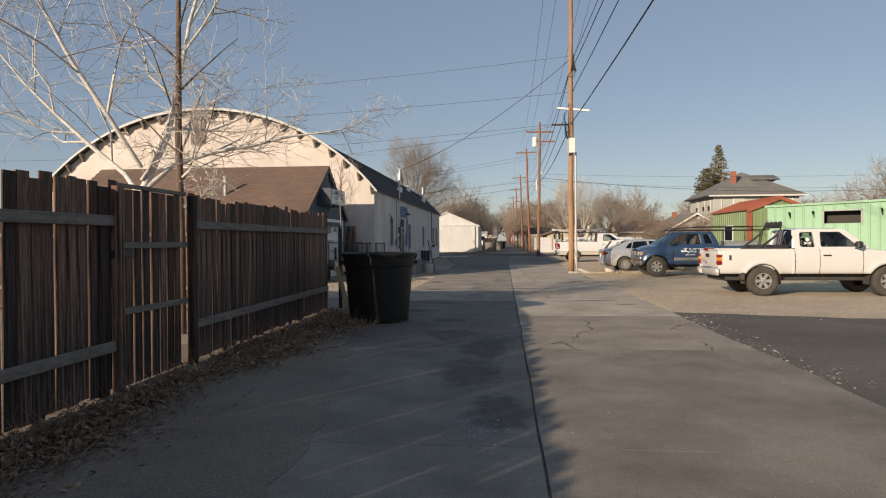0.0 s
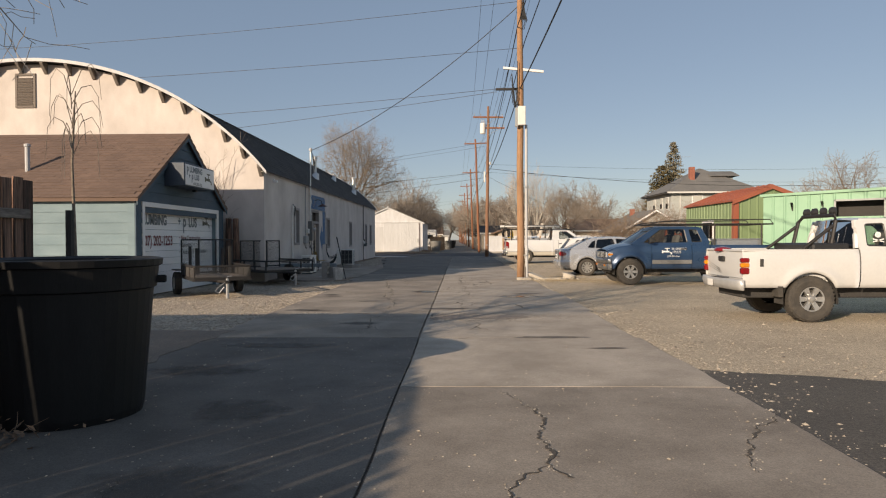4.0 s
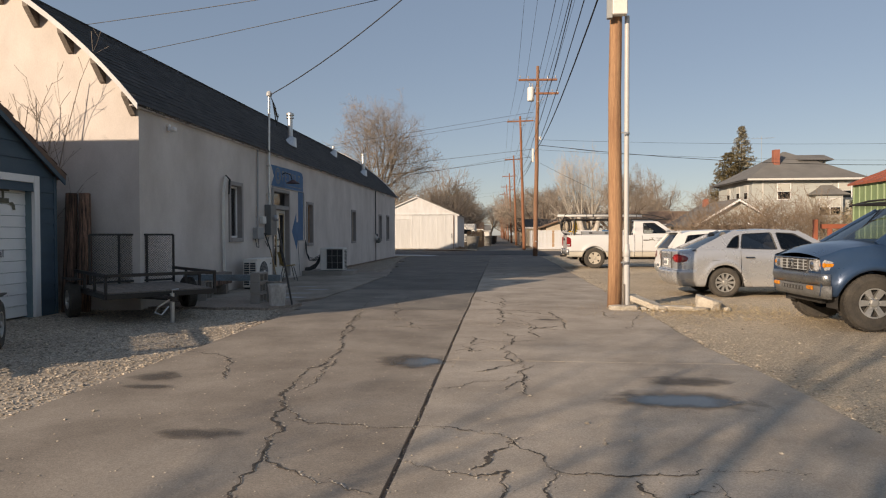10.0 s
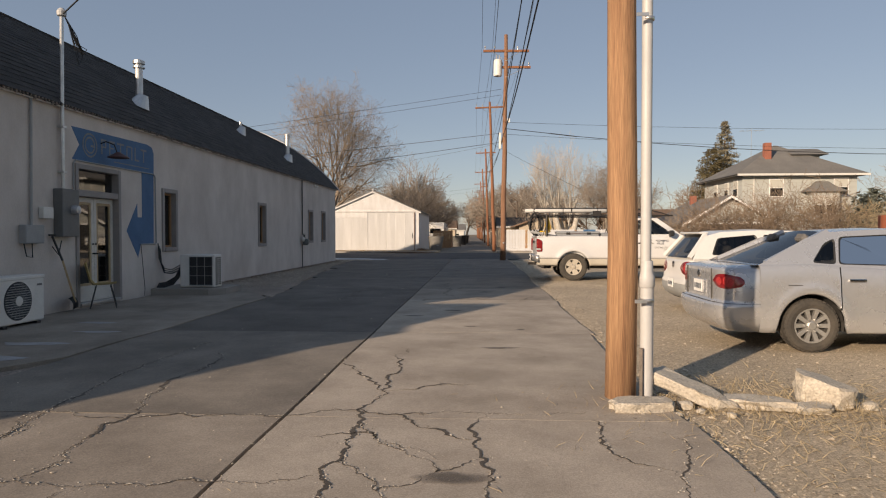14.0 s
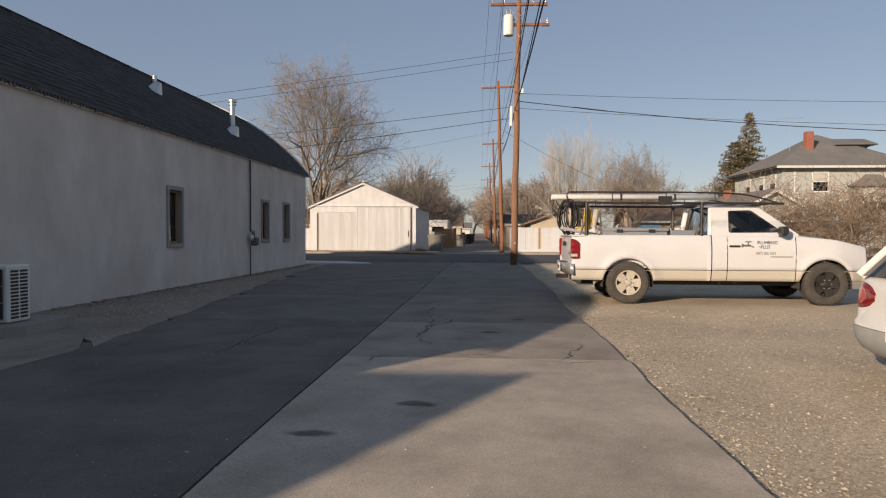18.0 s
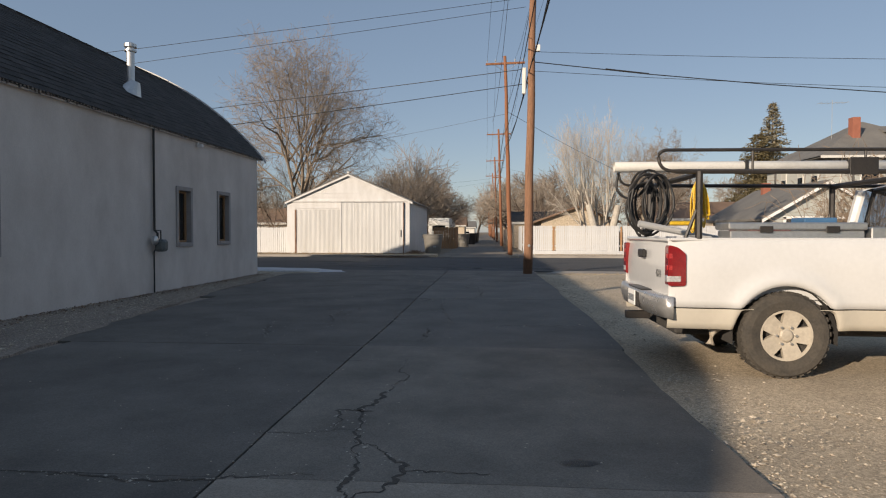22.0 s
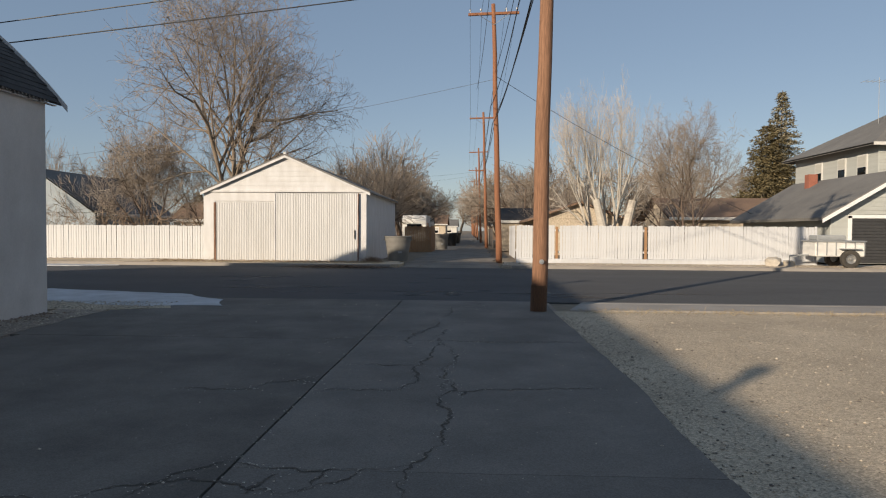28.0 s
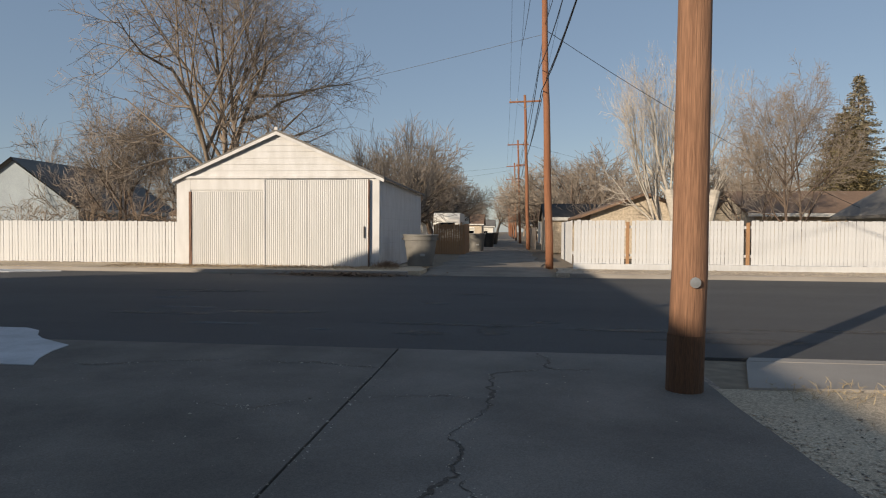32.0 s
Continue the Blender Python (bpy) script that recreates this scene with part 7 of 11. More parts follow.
class Body:
    """A car body: x forward from the rear axle, z up."""

    def __init__(s, root, hw, sill, belt, nose, tail, axles, r, paint, flare=.03, nose_taper=.12, tail_taper=.05, roof=None, hw_roof=None, lower=None):
        s.root, s.hw, s.sill, s.belt, s.nose, s.tail, s.axles, s.r, s.paint, s.flare = root, hw, sill, belt, nose, tail, axles, r, paint, flare
        s.nt, s.tt, s.roof, s.hwr, s.lower = nose_taper, tail_taper, roof, hw_roof, lower
        s.arch = r + .075

    def zt(s, x):
        return lerp_list(s.belt, x)

    def zb(s, x):
        z = s.sill
        for a in s.axles:
            d = abs(x - a)
            if d < s.arch:
                z = max(z, s.r * .95 + math.sqrt(s.arch ** 2 - d * d))
        return z

    def y(s, x, z):
        t = min(max((z - s.sill) / (s.zt(x) - s.sill), 0), 1)
        p = 1 - .055 * (1 - min(t / .4, 1)) ** 2 - .045 * max((t - .62) / .38, 0) ** 2
        if x > s.nose - .7:
            p *= 1 - s.nt * ((x - s.nose + .7) / .7) ** 2
        if x < s.tail + .45:
            p *= 1 - s.tt * ((s.tail + .45 - x) / .45) ** 2
        y = s.hw * p
        for a in s.axles:
            d = math.hypot(x - a, z - s.r)
            if z > s.r * .6:
                y += s.flare * math.exp(-((d - s.arch - .03) / .07) ** 2)
        return y

    def side(s, name, x0, x1, material=None, z_lo=None, z_hi=None, label="", rows=9, roll=True, parent=None):
        """Both outer panels of a stretch of the side, from sill or arch to belt."""
        g = .004
        xs = {x0 + g, x1 - g}
        n = max(2, int((x1 - x0) / .09))
        xs |= {x0 + g + (x1 - x0 - 2 * g) * i / n for i in range(n + 1)}
        for a in s.axles:
            for k in range(-10, 11):
                xx = a + s.arch * .999 * math.sin(k / 10 * math.pi / 2)
                if x0 + g < xx < x1 - g:
                    xs.add(xx)
        xs = sorted(xs)
        for sd in (-1, 1):
            bm = bmesh.new()
            prev = None
            for x in xs:
                lo, hi = s.zb(x), s.zt(x)
                if z_lo is not None:
                    lo = max(lo, z_lo)
                if z_hi is not None:
                    hi = min(hi, z_hi)
                lo = min(lo, hi - .01)
                col = [(x, sd * (s.y(x, lo) - .03), lo + .0)]
                col += [(x, sd * s.y(x, lo + (hi - lo) * i / rows), lo + (hi - lo) * i / rows + (.008 if i == 0 else 0)) for i in range(rows + 1)]
                if roll:
                    col += [(x, sd * (s.y(x, hi) - .018), hi + .012), (x, sd * (s.y(x, hi) - .05), hi + .016)]
                col = [bm.verts.new(p) for p in col]
                if prev:
                    for a, b, c, d in zip(prev, col, col[1:], prev[1:]):
                        bm.faces.new([a, b, c, d])
                prev = col
            part(name, bm, material or s.paint, parent or s.root, label, smooth=True)

    def wells(s):
        for a in s.axles:
            for sd in (-1, 1):
                bm = bmesh.new()
                prev = None
                for k in range(13):
                    t = math.pi * (k / 12 * 1.1 - .05)
                    x, z = a + s.arch * math.cos(t), s.r * .95 + s.arch * math.sin(t)
                    row = [bm.verts.new((x, sd * (s.hw - .04), z)), bm.verts.new((x, sd * (s.hw - .36), z))]
                    if prev:
                        bm.faces.new([prev[0], row[0], row[1], prev[1]])
                    prev = row
                part("wheel_well", bm, INTERIOR, s.root)

    def cap(s, name, x0, x1, crown, material=None, drop=0.0, ny=8, over=0.0, label=""):
        """A lid between the sides: bonnet, boot or bed cover."""
        bm = bmesh.new()
        n = max(3, int((x1 - x0) / .12))
        prev = None
        for i in range(n + 1):
            x = x0 + (x1 - x0) * i / n
            yy = s.y(x, s.zt(x)) - .045
            row = []
            for j in range(ny + 1):
                u = -1 + 2 * j / ny
                row.append(bm.verts.new((x, yy * u, s.zt(x) + .014 + crown * (1 - u * u) - drop * (i / n) ** 3)))
            if prev:
                for a, b, c, d in zip(prev, row, row[1:], prev[1:]):
                    bm.faces.new([a, b, c, d])
            prev = row
        part(name, bm, material or s.paint, s.root, label, smooth=True)

    def face(s, name, x, z0, z1, bulge, material=None, end=1, rows=6, label="", inset_top=0.0):
        """The front (end=1) or rear skin."""
        bm = bmesh.new()
        prev = None
        ny = 12
        for i in range(rows + 1):
            z = z0 + (z1 - z0) * i / rows
            yy = s.y(x, min(z, s.zt(x))) - .004
            row = []
            for j in range(ny + 1):
                u = -1 + 2 * j / ny
                xx = x + end * (bulge * (1 - abs(u) ** 2.5) - .03 * (2 * i / rows - 1) ** 2 - inset_top * (i / rows))
                row.append(bm.verts.new((xx, yy * u, z)))
            if prev:
                for a, b, c, d in zip(prev, row, row[1:], prev[1:]):
                    bm.faces.new([a, b, c, d])
            prev = row
        return part(name, bm, material or s.paint, s.root, label, smooth=True)

    def yg(s, x, z):
        """Half width of the glasshouse."""
        z0 = s.zt(x)
        t = min(max((z - z0) / (s.roof - z0), 0), 1)
        return (s.hw * .945) * (1 - t) + s.hwr * t - .02 * t * t

    def glasshouse(s, outline, windows, glass=None, roof_x=None, shield=None, rear=None, rear_glass=None, crown=.035, label_roof=""):
        """Sides with window holes, panes, roof and the front and rear screens."""
        for sd in (-1, 1):
            bm = bmesh.new()
            edges = []
            for loop in [outline] + [rounded(w, .05) for w in windows]:
                vs = [bm.verts.new((x, 0, z)) for x, z in loop]
                edges += [bm.edges.new((vs[i], vs[(i + 1) % len(vs)])) for i in range(len(vs))]
            bmesh.ops.triangle_fill(bm, use_beauty=True, edges=edges)
            bmesh.ops.subdivide_edges(bm, edges=[e for e in bm.edges if e.calc_length() > .25], cuts=2, use_grid_fill=False)
            for v in bm.verts:
                v.co.y = sd * s.yg(v.co.x, v.co.z)
            side = part("cab_side", bm, s.paint, s.root)
            for w in windows:
                for nm, poly, mt, off in (("window_seal", rounded(w, .05), BLACK_PLASTIC, .006), ("side_window", rounded(w, .05), glass or CAR_GLASS, .014)):
                    bm = bmesh.new()
                    if nm == "window_seal":
                        inn = rounded(inset(w, .03), .05)
                        a = [bm.verts.new((x, sd * (s.yg(x, z) + .002), z)) for x, z in poly]
                        b = [bm.verts.new((x, sd * (s.yg(x, z) - .012), z)) for x, z in inn]
                        for i in range(len(a)):
                            j = (i + 1) % len(a)
                            bm.faces.new([a[i], a[j], b[j], b[i]])
                    else:
                        bm.faces.new([bm.verts.new((x, sd * (s.yg(x, z) - off), z)) for x, z in poly])
                    o = part(nm, bm, mt, side)
                    if nm == "side_window":
                        o.visible_shadow = False
        ny = 8

        def strip(name, rows, mt, smooth=True, inset_y=0.0, parent=None):
            bm = bmesh.new()
            prev = None
            for x, z, cr, w, bow in rows:
                row = [bm.verts.new((x + bow * (1 - u * u), (w - inset_y) * u, z + cr * (1 - u * u))) for u in [-1 + 2 * j / ny for j in range(ny + 1)]]
                if prev:
                    for a, b, c, d in zip(prev, row, row[1:], prev[1:]):
                        bm.faces.new([a, b, c, d])
                prev = row
            return part(name, bm, mt, parent or s.root, smooth=smooth)

        x0, x1 = roof_x
        rz = [lerp_list(sorted(outline_top), x) for outline_top in [[(p[0], p[1]) for p in outline if p[1] > s.roof - .16]] for x in [x0 + (x1 - x0) * i / 8 for i in range(9)]]
        strip("roof", [(x0 + (x1 - x0) * i / 8, rz[i] - .004, crown, s.yg(x0 + (x1 - x0) * i / 8, rz[i]) + .002, 0) for i in range(9)], s.paint)
        if shield:
            (xa, za), (xb, zb_) = shield
            rows = [(xa + (xb - xa) * t, za + (zb_ - za) * t, crown * t * .8, s.yg(xa + (xb - xa) * t, za + (zb_ - za) * t) - .005, .10 * (1 - t * .5)) for t in (0, .25, .5, .75, 1)]
            o = strip("windscreen", rows, CAR_GLASS, inset_y=.05)
            o.visible_shadow = False
            for sd in (-1, 1):
                bm = bmesh.new()
                tube(bm, [(r[0], sd * (r[3] - .025), r[1]) for r in rows], .032, 6)
                part("pillar", bm, s.paint, s.root)
        if rear:
            (xa, za), (xb, zb_) = rear
            rows = [(xa + (xb - xa) * t, za + (zb_ - za) * t, crown * t * .8, s.yg(xa + (xb - xa) * t, za + (zb_ - za) * t) - .005, -.05 * (1 - t * .5)) for t in (0, .25, .5, .75, 1)]
            o = strip("rear_window", rows, rear_glass or glass or CAR_GLASS, inset_y=.09)
            o.visible_shadow = False
            for sd in (-1, 1):
                bm = bmesh.new()
                tube(bm, [(r[0], sd * (r[3] - .05), r[1]) for r in rows], .05, 6)
                part("rear_pillar", bm, s.paint, s.root)

    def interior(s, xs, floor, dash_x, belt):
        for x in xs:
            for sd in (-1, 1):
                bm = bmesh.new()
                box(bm, x - .25, x + .25, sd * .4 - .24, sd * .4 + .24, floor + .25, floor + .42, .04)
                box(bm, -.07, .07, -.23, .23, 0, .62, .05, pose(x - .26, sd * .4, floor + .4, 0, -14, 0))
                box(bm, -.05, .05, -.13, .13, 0, .2, .05, pose(x - .42, sd * .4, floor + 1.02, 0, -10, 0))
                part("seat", bm, SEAT, s.root)
        boxpart("dashboard", (dash_x - .35, dash_x + .1, -s.hw * .86, s.hw * .86, belt - .25, belt - .02), INTERIOR, s.root, c=.05)
        bm = bmesh.new()
        lathe(bm, [(.17, -.012), (.19, 0), (.17, .012)], 18, pose(dash_x - .45, .38, belt + .0, 0, -65, 0), cap=False)
        part("steering_wheel", bm, INTERIOR, s.root)

    def belly(s, x0, x1, z0, z1):
        boxpart("chassis", (x0, x1, -s.hw * .62, s.hw * .62, z0, z1), INTERIOR, s.root, c=.02)
        for a in s.axles:
            bm = bmesh.new()
            tube(bm, [(a, -s.hw * .8, s.r), (a, s.hw * .8, s.r)], .05, 8)
            part("axle", bm, BLACK_STEEL, s.root)

    def wheels(s, rim, spokes, w=.24, rim_r=None, dark_front=False):
        for i, a in enumerate(s.axles):
            for sd in (-1, 1):
                wheel(s.root, a, sd * (s.hw - w * .5 + .005), s.r, w, sd, BLACK_STEEL if (dark_front and i) else rim, spokes, rim_r)


def mirrors(s, x, z, material):
    for sd in (-1, 1):
        bm = bmesh.new()
        box(bm, x - .06, x + .08, sd * (s.hw + .02) - (.0 if sd > 0 else .2), sd * (s.hw + .02) + (.2 if sd > 0 else .0), z, z + .17, .035)
        part("mirror", bm, material, s.root)
        bm = bmesh.new()
        tube(bm, [(x + .02, sd * (s.hw * .93), z - .02), (x + .02, sd * (s.hw + .1), z + .05)], .025, 6)
        part("mirror_arm", bm, BLACK_PLASTIC, s.root)


def door_handle(s, x, z, material):
    for sd in (-1, 1):
        boxpart("door_handle", (x - .1, x + .1, min(sd * s.y(x, z), sd * (s.y(x, z) + .025)), max(sd * s.y(x, z), sd * (s.y(x, z) + .025)), z - .018, z + .018), material, s.root, c=.008)


def bed(s, x0, x1, floor, rail, tail_material, handle=True, gap=.0):
    """Open load bed with inner walls and tailgate."""
    yi = s.hw - .13
    boxpart("bed_floor", (x0 + .06, x1 - .01, -yi, yi, floor - .05, floor), s.paint, s.root, c=.004)
    for sd in (-1, 1):
        a, b = sorted((sd * yi, sd * (yi + .03)))
        boxpart("bed_wall", (x0 + .06, x1 - .01, a, b, floor, rail - .012), s.paint, s.root, c=.004)
        a, b = sorted((sd * yi, sd * (s.hw * .955)))
        boxpart("bed_rail", (x0 + .02, x1 - .01, a, b, rail - .01, rail + .02), s.paint, s.root, c=.008)
    boxpart("bed_front", (x1 - .05, x1 - .012, -yi + .002, yi - .002, floor + .002, rail + .01), s.paint, s.root, c=.004)
    gate = s.face("tailgate", x0 + .02, s.sill + .16, rail + .005, .02, end=-1, rows=8)
    boxpart("gate_top", (x0 + .0, x0 + .06, -s.hw * .92, s.hw * .92, rail - .02, rail + .018), s.paint, gate, c=.012)
    if handle:
        boxpart("gate_handle", (x0 - .045, x0 - .005, -.11, .11, rail - .2, rail - .11), BLACK_PLASTIC, gate, c=.012)
    return gate


def rear_lamp(s, x, y0, y1, z0, z1, segs):
    """Wrap-round tail lamps with coloured fields (share, material)."""
    for sd in (-1, 1):
        z = z1
        for share, mt, nm in segs:
            h = (z1 - z0) * share
            bm = bmesh.new()
            a, b = sorted((sd * y0, sd * y1))
            box(bm, x - .05, x + .09, a, b, z - h + .003, z - .003, .018)
            part(nm, bm, mt, s.root)
            z -= h


def plate(s, x, z, end, parent=None):
    boxpart("number_plate", (x - .006, x + .006, -.155, .155, z - .08, z + .08), WHITE_CLEAN, parent or s.root, "white number plate", .002)
    for k in range(5):
        boxpart("plate_mark", (x + end * .007 - .001, x + end * .007 + .001, -.12 + k * .052, -.085 + k * .052, z - .04, z + .03), INK_BLUE, parent or s.root, c=0)


def chrome_bumper(s, x, z0, z1, material, end=-1, depth=.13, step=True):
    bm = bmesh.new()
    n = 16
    prev = None
    for j in range(n + 1):
        u = -1 + 2 * j / n
        w = s.hw * 1.0
        bx = x + end * depth * (1 - .55 * abs(u) ** 5)
        prof = [(x, z1), (bx - end * .015, z1), (bx, z1 - .03), (bx, (z0 + z1) / 2), (bx - end * .03, z0), (x, z0)]
        row = [bm.verts.new((px, u * w, pz)) for px, pz in prof]
        if prev:
            for a, b, c, d in zip(prev, row, row[1:], prev[1:]):
                bm.faces.new([a, b, c, d])
        else:
            bm.faces.new(row)
        prev = row
    bm.faces.new(prev[::-1])
    b = part("bumper", bm, material, s.root, smooth=True)
    if step:
        boxpart("step_pad", (min(x, x + end * depth * .95), max(x, x + end * depth * .95), -s.hw * .3, s.hw * .3, z1 + .002, z1 + .012), BLACK_PLASTIC, b)
    return b


def side_words(s, words, x, z, size, material, sd, stretch=.9):
    """Lettering on a door."""
    yy = s.y(x, z) + .006
    m = Matrix.Translation((x, sd * yy, z)) @ (FACE_Y if sd < 0 else Matrix(((-1, 0, 0, 0), (0, 0, 1, 0), (0, 1, 0, 0), (0, 0, 0, 1))))
    text(words, size, material, m, s.root, "door_lettering", stretch)
    return m


# white long-bed truck with rack, facing away from the alley
RAM_AT = pose(5.11, 42.46, .05)
ram = thing("pickup_truck", "dusty white long-bed pickup with a black pipe rack, parked on gravel", "truck", RAM_AT)
B = Body(ram, 1.0, .44, [(-1.06, 1.28), (1.5, 1.29), (1.56, 1.29), (3.1, 1.28), (3.8, 1.21), (4.38, 1.08)], 4.40, -1.06, (0, 3.62), .40, PAINT_WHITE, .035, roof=1.86, hw_roof=.80)
LO = .64
for nm, a, b in (("bed_side", -1.06, 1.53), ("cab_corner", 1.54, 1.82), ("door", 1.825, 3.06), ("front_wing", 3.065, 4.38)):
    B.side(nm, a, b, z_lo=LO + .004)
    B.side("lower_" + nm, a, b, LOWER_TAN, z_hi=LO, label="dust-coated lower panel", rows=3, roll=False)
B.wells()
B.belly(-.9, 4.2, .34, .6)
B.cap("bonnet", 3.05, 4.36, .05, drop=.06)
B.face("grille_panel", 4.30, .5, 1.08, .12)
boxpart("grille", (4.32, 4.43, -.5, .5, .72, 1.06), CHROME, ram)
for sd in (-1, 1):
    boxpart("headlamp", (4.16, 4.36, *sorted((sd * .55, sd * .88)), .85, 1.05), CLEAR_LENS, ram, c=.03)
chrome_bumper(B, 4.30, .46, .68, CHROME, 1, .16, False)
bed(B, -1.06, 1.54, .72, 1.28, PAINT_WHITE)
for sd in (-1, 1):
    bm = bmesh.new()
    prism(bm, rounded([(-1.072, 1.235), (-.98, 1.21), (-.91, 1.15), (-.905, .85), (-1.072, .85)], .03, 3), *sorted((sd * .885, sd * .992)), XZ)
    lamp = part("tail_lamp", bm, RED_LENS, ram)
    a, b = sorted((sd * .9, sd * .996))
    boxpart("reverse_lamp", (-1.08, -.945, a, b, .88, .95), CLEAR_LENS, lamp, "clear reversing lamp", .012)
    for z in (1.02, 1.13):
        boxpart("lamp_bowl", (-1.077, -1.02, *sorted((sd * .91, sd * .994)), z - .035, z + .035), LENS_BOWL, lamp, c=.015)
DULL_CHROME = mat("scratched_chrome", (.60, .59, .58), (.44, .43, .42), rough=.3, scale=5, fine=40, metal=.7, fine_mix=.12, bump=.03)
bmp = chrome_bumper(B, -1.02, .545, .75, DULL_CHROME, -1, .15)
boxpart("bumper_recess", (-1.176, -1.16, -.26, .26, .565, .72), BLACK_STEEL, bmp, c=.004)
plate(B, -1.188, .655, -1, bmp)
boxpart("hitch", (-1.25, -1.0, -.05, .05, .42, .5), BLACK_STEEL, ram)
bm = bmesh.new()
tube(bm, [(-.2, -.6, .45), (-.5, -.74, .45), (-.6, -.8, .41), (-.63, -.83, .28)], .042, 12)
part("exhaust", bm, RIM_BRASS, ram, "rusty exhaust pipe")
B.glasshouse([(1.54, 1.29), (1.56, 1.80), (1.62, 1.86), (2.30, 1.86), (2.44, 1.82), (3.14, 1.31), (3.1, 1.28), (2.4, 1.28)], [[(1.86, 1.35), (1.88, 1.77), (2.30, 1.78), (2.86, 1.36)]], roof_x=(1.58, 2.40), shield=((3.12, 1.30), (2.42, 1.825)), rear=((1.53, 1.3), (1.58, 1.83)), rear_glass=DARK_GLASS)
B.interior((2.2,), .55, 2.95, 1.28)
mirrors(B, 2.76, 1.3, BLACK_PLASTIC)
door_handle(B, 1.95, 1.10, BLACK_PLASTIC)
B.wheels(RIM_BRASS, 5, .27, .24, True)
tap_logo(ram, side_words(B, "PLUMBING", 2.36, 1.14, .085, INK_BLUE, -1) @ Matrix.Translation((-.16, -.03, 0)), .2, INK_OLIVE)
side_words(B, "+PLUS", 2.38, 1.06, .085, INK_BLUE, -1)
side_words(B, "(307) 202-1253", 2.33, .95, .065, INK_GREY, -1)
m = Matrix.Translation((-1.0615, .0, .0)) @ Matrix(((0, 0, -1, 0), (-1, 0, 0, 0), (0, 1, 0, 0), (0, 0, 0, 1)))
text("4X4", .11, INK_GREY, m @ Matrix.Translation((.50, .91, 0)), ram, "gate_lettering")
boxpart("door_badge", (2.6, 3.0, -1.003, -.997, .895, .915), RIM, ram, c=.001)
rack = thing("pipe_rack", "black steel ladder rack bolted to the truck bed", "rack", RAM_AT)
for x in (-.78, 1.36):
    for sd in (-1, 1):
        bm = bmesh.new()
        tube(bm, [(x, sd * .93, 1.29), (x, sd * .93, 1.92)], .034, 8)
        tube(bm, [(x - .12, sd * .93, 1.30), (x, sd * .93, 1.62)], .016, 6)
        part("post", bm, BLACK_STEEL, rack)
    bm = bmesh.new()
    tube(bm, [(x, -.93, 1.90), (x, .93, 1.90)], .03, 8)
    part("crossbar", bm, BLACK_STEEL, rack)
for sd in (-1, 1):
    bm = bmesh.new()
    tube(bm, [(-1.0, sd * .93, 1.92), (2.85, sd * .93, 1.90)], .022, 8)
    part("lower_rail", bm, BLACK_STEEL, rack)
    bm = bmesh.new()
    tube(bm, eased([(-.92, sd * .93, 1.92), (-1.13, sd * .93, 1.93), (-1.17, sd * .93, 2.12), (-.95, sd * .93, 2.12), (1.9, sd * .93, 2.11), (2.4, sd * .93, 2.02), (2.75, sd * .93, 1.91)]), .016, 8)
    part("upper_rail", bm, BLACK_STEEL, rack)
    for x in (-.3, .7, 1.6):
        bm = bmesh.new()
        tube(bm, [(x, sd * .93, 1.92), (x, sd * .93, 2.11)], .011, 6)
        part("strut", bm, BLACK_STEEL, rack)
for x in (2.1, 2.65):
    bm = bmesh.new()
    tube(bm, [(x, -.93, 1.905), (x, .93, 1.905)], .02, 8)
    part("crossbar", bm, BLACK_STEEL, rack)
boxpart("mount_plate", (.55, .8, -.965, -.955, 1.88, 2.04), BLACK_STEEL, rack)
lad = thing("white_pipe", "long white plastic pipe carried on the truck rack", "pipe", RAM_AT)
bm = bmesh.new()
lathe(bm, [(.06, -1.5), (.06, 1.9), (.05, 1.9), (.05, -1.5)], 20, pose(.18, .35, 2.09, 0, 90, 0), cap=False)
part("pipe", bm, ICE_WHITE, lad, smooth=True)
boxpart("black_band", (.1, .14, .285, .415, 2.025, 2.155), BLACK_PLASTIC, lad)
boxpart("black_band", (1.2, 1.24, .285, .415, 2.025, 2.155), BLACK_PLASTIC, lad)
coil = thing("hose_coil", "coil of black hose hanging from the truck rack", "hose", RAM_AT)
for k in range(10):
    bm = bmesh.new()
    r0 = random.Random(k)
    cx, cz, rx, rz = -1.0 + r0.uniform(-.06, .08), 1.66 + r0.uniform(-.05, .04), .17 + r0.uniform(-.05, .05), .33 + r0.uniform(-.07, .04)
    tube(bm, [(cx + rx * math.cos(a), -.1 + .05 * k + .03 * math.sin(2 * a + k), cz + rz * math.sin(a)) for a in [2 * math.pi * i / 24 for i in range(25)]], .014, 6)
    part("turn", bm, CABLE, coil)
bm = bmesh.new()
tube(bm, eased([(-1.26, .42, 2.03), (-1.30, .40, 1.84), (-1.18, .34, 1.72), (-1.05, .26, 1.76), (-.98, .2, 1.9)]), .016, 6)
part("loose_end", bm, CABLE, coil)
rope = thing("yellow_rope", "bundle of yellow rope hanging from the truck rack", "rope", RAM_AT)
